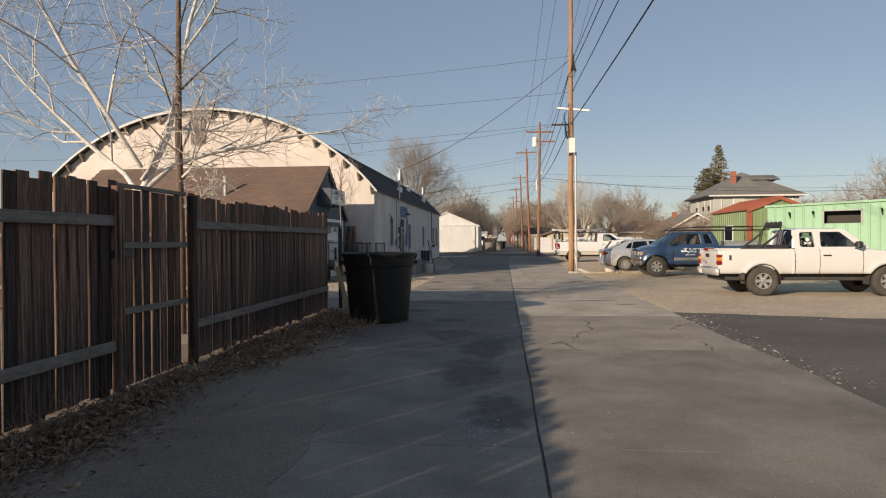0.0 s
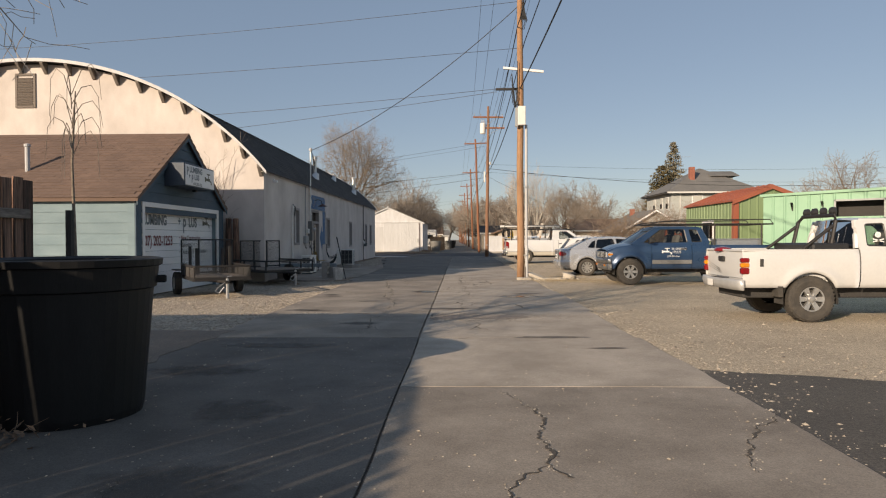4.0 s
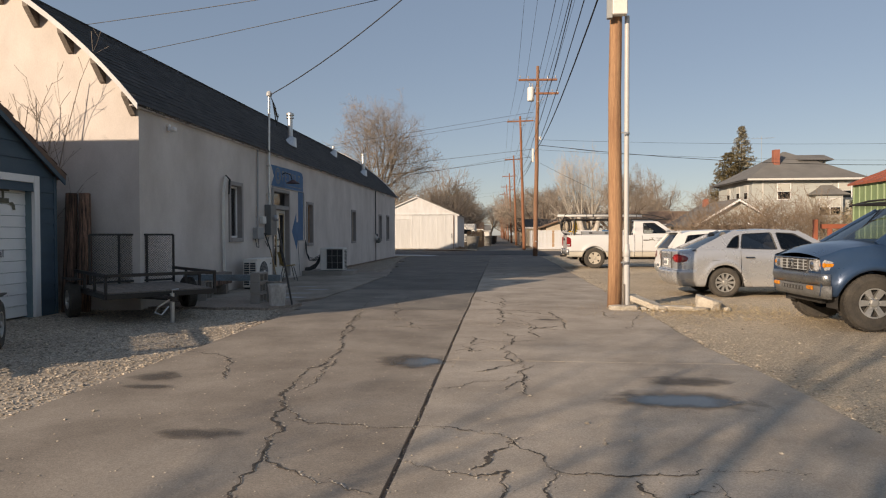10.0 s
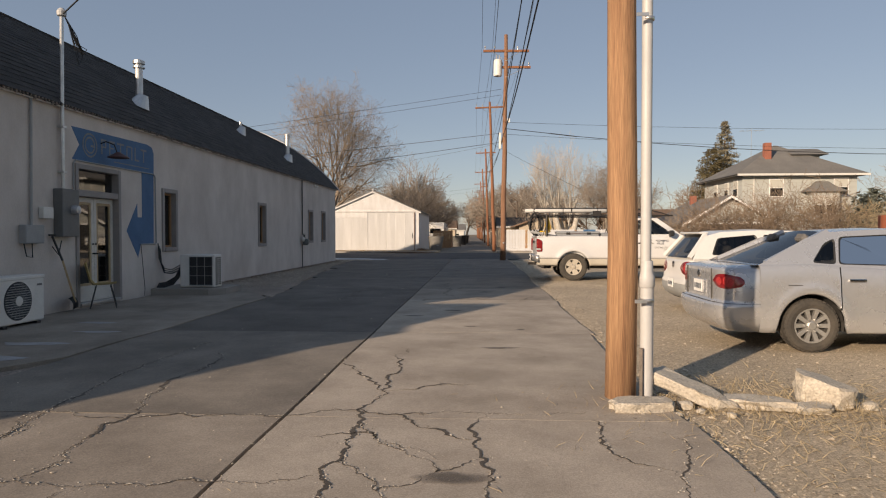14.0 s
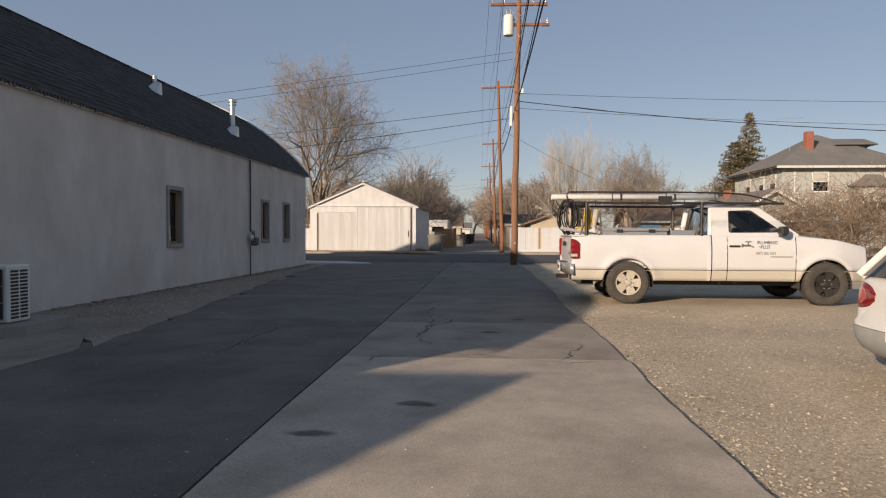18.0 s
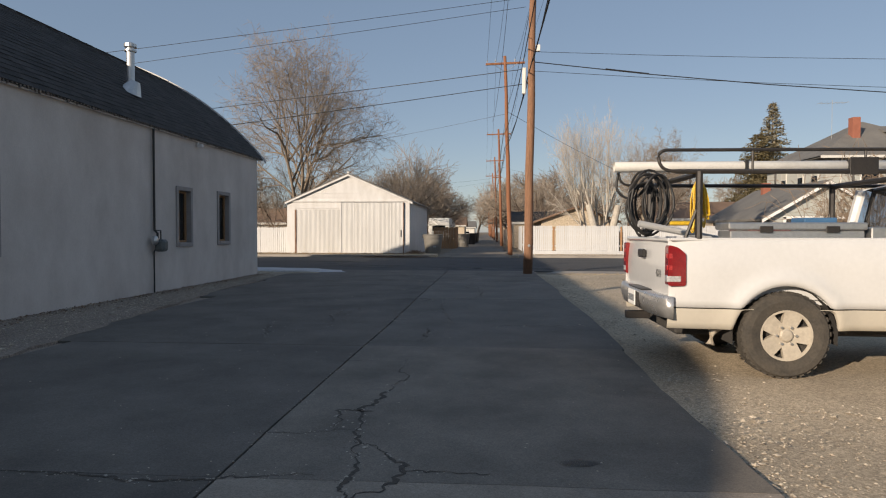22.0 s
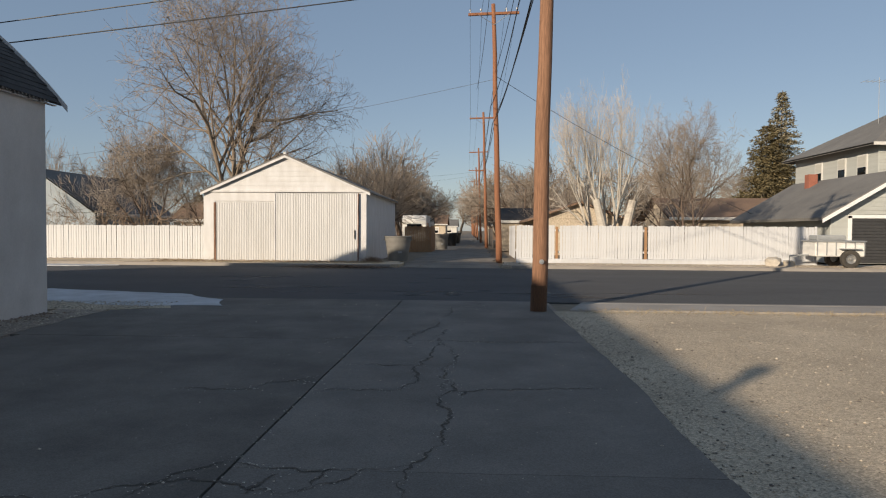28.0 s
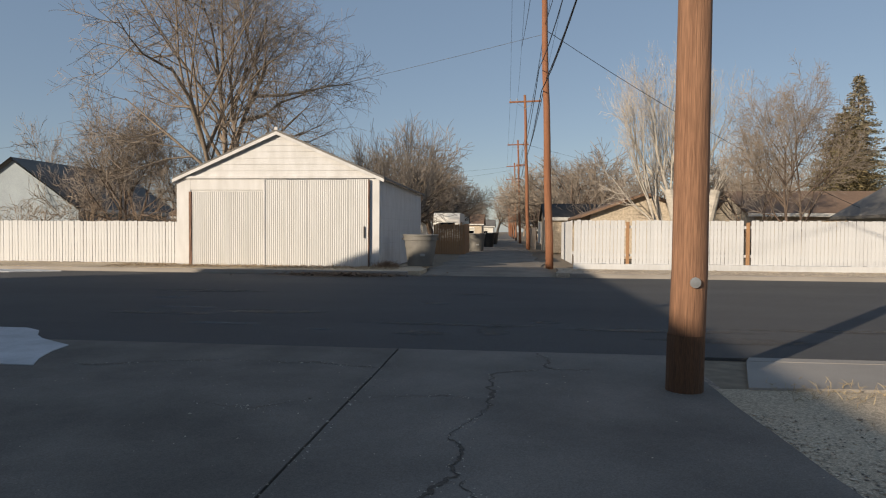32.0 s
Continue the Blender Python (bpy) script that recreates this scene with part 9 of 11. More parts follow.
part("tongue", bm, GREYBOX, jt)


# ---- trees ----
class Grow:
    """Collects tapered three- to six-sided branches as plain lists."""

    def __init__(s, seed):
        s.r = random.Random(seed)
        s.v, s.f, s.tv, s.tf = [], [], [], []

    def limb(s, pts, radii, n, twig):
        v, f = (s.tv, s.tf) if twig else (s.v, s.f)
        base = len(v)
        for i, p in enumerate(pts):
            d = (pts[min(i + 1, len(pts) - 1)] - pts[max(i - 1, 0)])
            d = d.normalized() if d.length else Vector((0, 0, 1))
            ref = Vector((0, 0, 1)) if abs(d.z) < .9 else Vector((1, 0, 0))
            a = d.cross(ref).normalized()
            b = d.cross(a)
            for k in range(n):
                t = 2 * math.pi * k / n
                v.append(p + radii[i] * (math.cos(t) * a + math.sin(t) * b))
        for i in range(len(pts) - 1):
            for k in range(n):
                q = base + i * n
                f.append((q + k, q + (k + 1) % n, q + n + (k + 1) % n, q + n + k))

    def branch(s, p, d, length, r, level, cfg):
        R = s.r
        seg = 5 if level == 0 else 4 if level < 3 else 3
        pts, radii, dirs = [p], [r], [d]
        wob = cfg["wob"]
        for i in range(seg):
            d = (d + Vector((R.gauss(0, wob), R.gauss(0, wob), R.gauss(0, wob) + cfg["up"][min(level, len(cfg["up"]) - 1)]))).normalized()
            p = p + d * length / seg
            pts.append(p)
            radii.append(max(r * (1 - .72 * (i + 1) / seg), cfg["min"]))
            dirs.append(d)
        twig = level >= cfg["twig"]
        s.limb(pts, radii, 8 if level == 0 else 5 if level == 1 else 3, twig)
        if level >= cfg["levels"]:
            return
        n = cfg["kids"][level]
        for k in range(n):
            t = (cfg["from"][level] + (1 - cfg["from"][level]) * (k + R.random()) / n)
            i = min(int(t * seg), seg - 1)
            fr = t * seg - i
            q = pts[i].lerp(pts[i + 1], fr)
            dd = dirs[i + 1]
            side = Vector((R.gauss(0, 1), R.gauss(0, 1), R.gauss(0, .6)))
            side = (side - dd * side.dot(dd)).normalized()
            ang = radians(R.uniform(*cfg["angle"][min(level, len(cfg["angle"]) - 1)]))
            nd = dd * math.cos(ang) + side * math.sin(ang)
            rr = radii[i] * R.uniform(.42, .68)
            s.branch(q, nd, length * R.uniform(*cfg["len"][min(level, len(cfg["len"]) - 1)]) * (1.15 - .45 * t), max(rr, cfg["min"]), level + 1, cfg)

    def make(s, t, bark, twig, trunk_name="trunk"):
        if s.v:
            me = bpy.data.meshes.new(trunk_name)
            me.from_pydata(s.v, [], s.f)
            link(trunk_name, me, bark, t, smooth=True)
        if s.tv:
            me = bpy.data.meshes.new("crown")
            me.from_pydata(s.tv, [], s.tf)
            o = link("crown", me, twig, t)
            o["kind"] = "stuff"


WIDE = dict(wob=.13, up=(.05, .06, .04, .03, .0), kids=(7, 7, 7, 6, 4), angle=((30, 58), (28, 60), (28, 65), (30, 70)), len=((.62, .85), (.5, .78), (.42, .7), (.4, .7)), levels=4, twig=3, min=.007)
WIDE["from"] = (.28, .22, .15, .1, .1)
UPRIGHT = dict(WIDE, kids=(8, 6, 6, 5, 4), angle=((18, 36), (18, 42), (25, 55), (25, 60)), up=(.08, .16, .14, .1, .05))
BUSHY = dict(WIDE, wob=.2, kids=(7, 6, 6, 5), angle=((25, 60), (25, 60), (30, 70)), up=(.05, .1, .1, .06), levels=3, twig=1)
FAR = dict(WIDE, kids=(7, 7, 7, 5), levels=3, twig=2, min=.016)


def tree(label, m, seed, h, r, cfg, bark, twig, stems=((0, 0, 1),), group="", name="bare_tree", wide=0.0):
    """A bare tree h metres tall, its crown wide metres in radius."""
    t = thing(name, label, "tree", m, group)
    g = Grow(seed)
    for i, d in enumerate(stems):
        g.branch(Vector((d[0] * .25, d[1] * .25, -.1)), Vector(d).normalized(), h * .6, r * (1 if i == 0 else .8), 0, cfg)
    allv = g.v + g.tv
    kz = h / max(v.z for v in allv)
    reach = sorted(math.hypot(v.x, v.y) for v in allv)[int(len(allv) * .95)]
    kx = wide / reach if wide else kz
    for v in allv:
        v.x *= kx
        v.y *= kx
        v.z *= kz if v.z > 0 else 1
    g.make(t, bark, twig)
    return t


# pale-barked tree behind the wooden fence
bt = thing("birch_tree", "pale-barked bare tree spreading above the wooden fence", "tree", pose(-4.6, 9.25, 0))
g = Grow(21)
BC = dict(WIDE, wob=.22, kids=(7, 6, 6, 4), angle=((30, 70), (30, 72), (30, 80)), len=((.42, .62), (.45, .7), (.45, .75)), up=(.03, .05, .03, .0), levels=3, twig=2, min=.0034)
BC["from"] = (.2, .12, .1, .1)
V3 = Vector
g.limb([V3((-.75, .1, -.1)), V3((-.73, .1, 1.2)), V3((-.72, .1, 2.3))], [.085, .075, .07], 9, False)
for q, d, ln, rr in (((-.72, .1, 2.3), (.05, .05, 1), 5.4, .06), ((-.72, .1, 2.3), (.22, .2, .95), 3.4, .05), ((-.72, .1, 2.2), (-.6, .15, .75), 3.8, .05), ((-.72, .1, 2.5), (.3, .3, .9), 1.3, .03), ((-.72, .1, 2.7), (-.3, -.1, 1), 4.6, .045), ((.0, 0, 2.0), (.8, .2, .5), .9, .018), ((.0, 0, 2.9), (.42, .1, .9), 1.7, .024), ((.0, 0, 2.5), (.7, .1, .6), 1.2, .02)):
    g.branch(V3(q), V3(d).normalized(), ln, rr, 0, BC)
g.make(bt, BARK_PALE, TWIG_PALE)
dt = thing("slim_tree", "slim straight bare tree with dark bark behind the fence", "tree", pose(-4.6, 9.25, 0))
g = Grow(22)
g.limb([V3((0, 0, -.1)), V3((.01, 0, 1.5)), V3((-.02, 0, 3.2)), V3((0, 0, 5.0)), V3((.03, 0, 7.4))], [.075, .065, .055, .04, .015], 9, False)
for k in range(9):
    g.branch(V3((0, 0, 2.4 + .5 * k)), V3((.8 * math.cos(k * 2.4), .8 * math.sin(k * 2.4), .75)).normalized(), 1.7 - .08 * k, .018, 1, dict(BC, kids=(4, 4, 3, 2)))
g.make(dt, BARK_DARK, TWIG_PALE)
sp = thing("sapling", "thin bare sapling by the end of the fence", "tree", pose(-2.95, 13.05, 0))
g = Grow(5)
g.limb([V3((0, 0, -.1)), V3((.03, 0, 1.2)), V3((-.01, .02, 2.3)), V3((.05, 0, 3.1))], [.024, .02, .014, .006], 6, False)
for k in range(14):
    a, z0, out = k * 2.4, 2.35 + .055 * k, g.r.uniform(.14, .34)
    d = V3((math.cos(a), math.sin(a), 0))
    p = V3((.0, .01, z0))
    top = z0 + g.r.uniform(.2, .34)
    g.limb([p, p + d * out * .4 + V3((0, 0, (top - z0) * .8)), p + d * out * .8 + V3((0, 0, top - z0)), p + d * out * 1.1 + V3((0, 0, top - z0 - .12)), p + d * out * 1.2 + V3((0, 0, top - z0 - g.r.uniform(.3, .65)))], [.006, .005, .0042, .0036, .0025], 4, True)
g.make(sp, BARK_GREY, TWIG)
bs = thing("bare_shrub", "tall bare shrub between the shop and the hall", "shrub", pose(-7.3, 26.95, 0))
g = Grow(9)
for k in range(7):
    g.branch(V3((rng.uniform(-.5, .5), 0, 0)), V3((rng.uniform(-.22, .3), -.02, 1)).normalized(), rng.uniform(3.2, 4.6), .022, 1, dict(WIDE, wob=.07, kids=(3, 6, 4), angle=((20, 50),), len=((.3, .5), (.25, .4)), up=(0, .05, .08), levels=3, twig=1, min=.004))
g.make(bs, TWIG, TWIG)

BIG = dict(WIDE, wob=.15, kids=(8, 7, 7, 6, 4), angle=((30, 58), (30, 62), (30, 70), (30, 75)), up=(.05, .05, .02, .0, -.02), min=.0065)
tree("tall bare elm with upswept limbs behind the white garage", pose(-10.9, 78.2, 0), 31, 15.3, .30, BIG, BARK_GREY, TWIG, ((.02, 0, 1), (.3, .1, 1), (-.28, .1, 1)), wide=6.4)
tree("bare tree with dense drooping twigs behind the white fence", pose(-15.8, 79.2, 0), 32, 8.3, .15, dict(WIDE, min=.009), BARK_DARK, TWIG, ((-.35, 0, 1), (.35, .1, 1), (0, .2, 1)), wide=2.9)
tree("low bare tree beside the white garage", pose(-12.6, 80.5, 0), 33, 7.2, .12, dict(WIDE, levels=3, twig=2, min=.01), BARK_DARK, TWIG, ((-.3, 0, 1), (.5, .1, .9)), wide=2.3)
tree("round-headed bare tree in a distant yard", pose(-31.3, 95, 0), 29, 9.9, .2, dict(WIDE, levels=3, twig=2, min=.014, kids=(9, 8, 8, 5)), BARK_GREY, TWIG, wide=2.6)
tree("rounded upright bare tree beside the far alley", pose(-3.9, 84.6, 0), 34, 7.7, .11, dict(UPRIGHT, levels=3, twig=1, min=.008, kids=(7, 5, 5, 3)), BARK_GREY, TWIG, ((-.35, 0, 1), (.3, .1, 1), (.0, -.3, 1), (-.6, .1, .9), (.6, 0, .9)), wide=2.4)
POP = dict(UPRIGHT, wob=.1, min=.006, kids=(7, 5, 5, 4, 2), angle=((16, 36), (16, 40), (20, 50), (25, 55)), up=(.05, .16, .14, .1, .06))
tree("pale bare poplar with many upright shoots from cut stems", pose(10.0, 82.2, 0), 35, 10.9, .24, POP, BARK_POPLAR, TWIG_PALE, ((-.05, 0, 1), (.3, .1, 1), (-.42, .1, 1), (.55, -.1, 1), (-.8, 0, .9), (.1, .35, 1)), wide=3.0)
tree("dark round-crowned bare tree behind the white fence", pose(13.2, 77.4, 0), 36, 8.4, .13, dict(WIDE, wob=.1, min=.006, kids=(9, 8, 7, 5, 4), up=(.03, .06, .05, .03, .0)), BARK_DARK, TWIG, ((0, 0, 1), (.2, 0, 1)), wide=2.5)
tree("twiggy brown tree behind the white fence", pose(15.6, 88, 0), 37, 7.2, .14, dict(WIDE, levels=3, twig=2, min=.012), BARK_DARK, TWIG, ((-.4, 0, 1), (.5, 0, 1)), wide=3.2)
for x, y, h, w, sd in ((8.4, 92, 6.2, 3.0, 61), (12.0, 95, 6.6, 3.2, 62), (20.5, 100, 7.8, 3.6, 63), (-21.5, 84, 6.0, 2.8, 64), (-9.6, 92, 6.6, 2.6, 65)):
    tree("low brown tangle of a bare tree", pose(x, y, 0), sd, h, .12, dict(WIDE, levels=3, twig=1, min=.010, kids=(7, 6, 5, 3)), BARK_DARK, TWIG, ((-.4, 0, 1), (.5, 0, 1), (0, .4, .9)), wide=w)
# sawn-off limbs of the poplar
ct = thing("tree_stump", "two pale thick sawn-off tree stems behind the white fence", "tree", pose(9.7, 80.6, 0))
bm = bmesh.new()
tube(bm, [(0, 0, -.1), (-.1, 0, 1.5), (-.55, 0, 3.3)], [.3, .25, .21], 10)
part("stem", bm, BARK_POPLAR, ct)
bm = bmesh.new()
tube(bm, [(1.0, .1, -.1), (1.15, .1, 1.7), (1.5, .1, 3.25)], [.28, .25, .22], 10)
part("stem", bm, BARK_POPLAR, ct)
tree("bare tree beyond the mint building", pose(58, 100, 0), 38, 14.5, .4, FAR, BARK_GREY, TWIG, ((0, 0, 1), (.4, 0, 1), (-.5, 0, 1)))
far1 = tree("distant bare tree along the alley", pose(-3.6, 128, 0), 41, 8.6, .25, dict(FAR, kids=(8, 8, 7, 4)), BARK_GREY, TWIG, ((-.3, 0, 1), (.4, 0, 1)), "distant bare trees")
far2 = tree("distant rounded bare tree", pose(-9, 118, 0), 42, 8.2, .25, dict(FAR, kids=(8, 8, 7, 4)), BARK_DARK, TWIG, ((-.5, 0, 1), (.5, 0, 1), (0, .3, 1)), "distant bare trees")
far3 = tree("distant tall bare tree", pose(16, 150, 0), 43, 11, .3, dict(FAR, up=(.08, .14, .12, .08)), BARK_GREY, TWIG, ((0, 0, 1), (.3, 0, 1)), "distant bare trees")
fr = random.Random(77)
for k in range(46):
    src = fr.choice((far1, far2, far3))
    if k < 12:
        x, y, sc = fr.uniform(-20, -9), 105 + k * 18, fr.uniform(.95, 1.3)
    elif k < 24:
        x, y, sc = fr.uniform(6, 26), 112 + (k - 12) * 14, fr.uniform(.9, 1.3)
    elif k < 36:
        x, y, sc = fr.uniform(20, 100), fr.uniform(118, 190), fr.uniform(.9, 1.4)
    else:
        x, y, sc = fr.uniform(-90, -24), fr.uniform(100, 190), fr.uniform(.7, 1.05)
    copy_thing(src, pose(x, y, 0, 0, 0, fr.uniform(0, 360)) @ Matrix.Scale(sc, 4))


def conifer(label, m, h, w, material, seed, dense=False, name="spruce_tree"):
    t = thing(name, label, "tree", m)
    r = random.Random(seed)
    bm = bmesh.new()
    tube(bm, [(0, 0, -.1), (0, 0, h * .98)], [h * .018, .03], 8)
    part("trunk", bm, BARK_DARK, t)
    vs, fs = [], []
    tiers = int(h * (2.6 if not dense else 3.4))
    for i in range(tiers):
        a = i / tiers
        z = h * (.08 + .9 * a)
        rad = w * (1 - a) ** (.85 if not dense else .6) * (1 if not dense else min(1, a * 4 + .4))
        nb = int(5 + 9 * (1 - a))
        for k in range(nb):
            th = r.uniform(0, 2 * math.pi)
            L = rad * r.uniform(.65, 1.1) + .15
            d = Vector((math.cos(th), math.sin(th), 0))
            side = Vector((-d.y, d.x, 0))
            nseg = max(3, int(L / .35))
            for q in range(nseg):
                f = (q + 1) / nseg
                c = d * (L * f) + Vector((0, 0, z - L * .28 * f + .12 * f * f * L + (L * .5 * f if dense else 0)))
                for u in range(8):
                    s_ = L * .12 + .12
                    o = c + side * r.uniform(-s_, s_) * 1.6 + Vector((0, 0, r.uniform(-.22, .1)))
                    tip = o + d * r.uniform(.15, .4) + side * r.uniform(-.3, .3) + Vector((0, 0, r.uniform(-.22, .15)))
                    wv = side * r.uniform(.06, .14) + Vector((0, 0, r.uniform(-.08, .08)))
                    b = len(vs)
                    vs += [o - wv, o + wv, tip]
                    fs.append((b, b + 1, b + 2))
    me = bpy.data.meshes.new("foliage")
    me.from_pydata(vs, [], fs)
    o = link("foliage", me, material, t)
    o["kind"] = "stuff"
    return t


conifer("tall ragged dark spruce rising behind the house", pose(43.7, 133.3, 0), 21.1, 5.3, NEEDLE, 1)
conifer("dense brown-green juniper beside the spruce", pose(40.3, 130, 0), 15.8, 4.4, CEDAR, 2, True, "juniper_tree")
conifer("small dark spruce in the distance", pose(-44, 150, 0), 8, 2.4, NEEDLE, 3)
conifer("small dark spruce in the distance", pose(72, 140, 0), 9, 2.6, NEEDLE, 4)


def brush(label, m, seed, n, w, h, material=BRUSH):
    t = thing("brush_thicket", label, "shrub", m)
    g = Grow(seed)
    R = g.r
    for k in range(n):
        p = V3((R.uniform(-w, w), R.uniform(-w * .5, w * .5), 0))
        g.branch(p, V3((R.gauss(0, .35), R.gauss(0, .35), 1)).normalized(), h * R.uniform(.55, .9), .02, 1, dict(BUSHY, kids=(3, 6, 5), twig=0, levels=3, min=.007, up=(0, .03, .02)))
    g.make(t, material, material)
    return t


for i, (x, y, n, w, h) in enumerate(((14.6, 55.2, 60, 2.2, 3.5), (18.6, 55.3, 76, 2.4, 3.8), (22.8, 55.2, 42, 2.6, 3.2), (27.5, 55.2, 26, 2.8, 3.1), (33, 55, 30, 3.2, 4.2), (-12, 76.5, 16, 1.8, 2.6), (-17.5, 77, 22, 2.6, 2.8), (-23, 77.5, 22, 3, 2.6), (12.2, 54.2, 12, 1.2, 2.2))):
    brush("tangled leafless brown brush" if i not in (2, 3) else "tall pale dry weeds and brush", pose(x, y, 0), 50 + i, n, w, h, DRYGRASS if i in (2, 3) else BRUSH)

# ---- houses ----
SIDING_PALE = mat("pale_lap_siding", (.44, .455, .43), (.37, .38, .36), rough=.8, scale=.8, fine=12, fine_mix=.05, streak=(.3, .3, 6))
BLIND = mat("window_blind", (.50, .49, .44), (.42, .41, .37), rough=.4, scale=2, fine=20, fine_mix=.05, streak=(.3, .3, 8))


def house(name, label, m, w, d, eave, rise, wall, roof, windows=(), hip=False, over=.5):
    """Walls and a roof, ridge along x; windows: (x0, x1, z0, z1) on the front, which faces -y."""
    t = thing(name, label, "house", m)
    boxpart("wall", (0, w, 0, d, 0, eave), wall, t, c=.02)
    if not hip:
        for s in (0, w):
            bm = bmesh.new()
            prism(bm, [(0, eave), (d, eave), (d / 2, eave + rise)], s - (.0 if s else -.0) - .06, s + .06, YZ)
            part("gable", bm, wall, t)
    bm = bmesh.new()
    o = over
    a = [(-o, -o, eave - .05), (w + o, -o, eave - .05), (w + o, d + o, eave - .05), (-o, d + o, eave - .05)]
    k = min(d, w) / 2 if hip else 0
    r = [(-o * (not hip) + k, d / 2, eave + rise), (w + o * (not hip) - k, d / 2, eave + rise)]
    for th in (0, -.14):
        v = [bm.verts.new((p[0], p[1], p[2] + th)) for p in a] + [bm.verts.new((p[0], p[1], p[2] + th)) for p in r]
        bm.faces.new([v[0], v[1], v[5], v[4]])
        bm.faces.new([v[2], v[3], v[4], v[5]])
        if hip:
            bm.faces.new([v[1], v[2], v[5]])
            bm.faces.new([v[3], v[0], v[4]])
    part("roof", bm, roof, t)
    boxpart("eave_board", (-o, w + o, -o - .03, -o, eave - .22, eave - .02), HOUSE_WHITE, t)
    for x0, x1, z0, z1 in windows:
        wn_ = boxpart("window", (x0 - .1, x1 + .1, -.06, .01, z0 - .1, z1 + .1), WHITE_CLEAN, t)
        boxpart("pane", (x0, x1, -.075, -.061, z0, (z0 + z1) / 2 - .03), DARK_GLASS, wn_, c=0)
        boxpart("pane", (x0, x1, -.075, -.061, (z0 + z1) / 2 + .03, z1), BLIND, wn_, c=0)
    return t


hs = house("house", "large pale grey-green two-storey house with a hipped roof", pose(28.0, 86.6, 0), 10.8, 10.5, 7.25, 3.45, SIDING_PALE, SHINGLE_GREY, ((2.6, 3.8, 5.1, 6.7), (8.7, 9.9, 5.2, 6.75), (1.2, 2.4, 1.5, 3.2)), True, .8)
for k in range(32):
    boxpart("lap_board", (.02, 10.58, -.03, -.002, .2 + .215 * k, .405 + .215 * k), SIDING_PALE, hs, c=.006)
boxpart("chimney", (3.1, 3.7, 2.2, 2.9, 7.6, 10.6), BRICK, hs, "red brick chimney", .02)
for y0, y1, z0, z1 in ((1.2, 2.1, 5.2, 6.6), (3.6, 4.4, 5.3, 6.6), (6.6, 7.4, 5.3, 6.6)):
    side_window = boxpart("window", (-.06, .01, y0 - .1, y1 + .1, z0 - .1, z1 + .1), HOUSE_WHITE, hs)
    boxpart("pane", (-.075, -.061, y0, y1, z0, (z0 + z1) / 2 - .03), DARK_GLASS, side_window, c=0)
    boxpart("pane", (-.075, -.061, y0, y1, (z0 + z1) / 2 + .03, z1), BLIND, side_window, c=0)
boxpart("downpipe", (1.0, 1.12, -.14, -.03, .2, 7.1), HOUSE_WHITE, hs, c=.03)
boxpart("dormer", (6.6, 9.0, 3.4, 6.6, 8.0, 9.5), SIDING_PALE, hs)
bm = bmesh.new()
prism(bm, [(2.7, 9.46), (3.0, 9.62), (5.1, 10.3), (7.1, 9.46)], 5.9, 9.6, YZ)
part("dormer_roof", bm, SHINGLE_GREY, hs)
# bay window under a small flared roof
bay = boxpart("bay", (6.1, 8.7, -.9, -.04, .2, 5.5), SIDING_PALE, hs)
for x0, x1 in ((6.4, 7.3), (7.5, 8.4)):
    boxpart("bay_window", (x0 - .08, x1 + .08, -.95, -.89, 3.3, 5.1), HOUSE_WHITE, bay)
    boxpart("bay_pane", (x0, x1, -.965, -.951, 3.4, 4.15), DARK_GLASS, bay, c=0)
    boxpart("bay_pane", (x0, x1, -.965, -.951, 4.25, 5.0), BLIND, bay, c=0)
bm = bmesh.new()
levels = [(5.46, 1.0), (5.52, 1.0), (5.75, .78), (6.1, .5), (6.5, .28)]
prev = None
for z, f in levels:
    row = [bm.verts.new(q) for q in ((7.4 - 1.95 * f, -.03, z), (7.4 - 1.95 * f, -1.25 * f, z), (7.4 + 1.95 * f, -1.25 * f, z), (7.4 + 1.95 * f, -.03, z))]
    if prev:
        for k in range(4):
            bm.faces.new([prev[k], prev[(k + 1) % 4], row[(k + 1) % 4], row[k]])
    else:
        bm.faces.new(row[::-1])
    prev = row
bm.faces.new(prev)
part("bay_roof", bm, SHINGLE_GREY, hs)
ant = thing("roof_antenna", "thin television antenna on the house roof", "antenna", pose(30.6, 91, 0))
bm = bmesh.new()
tube(bm, [(0, 0, 8.2), (0, 0, 12.4)], .016, 6)
tube(bm, [(-1.2, 0, 12.1), (1.4, 0, 12.2)], .012, 5)
for k in range(6):
    tube(bm, [(-1 + .4 * k, -.5, 12.15), (-1 + .4 * k, .5, 12.15)], .012, 4)
part("aerial", bm, GREYBOX, ant)
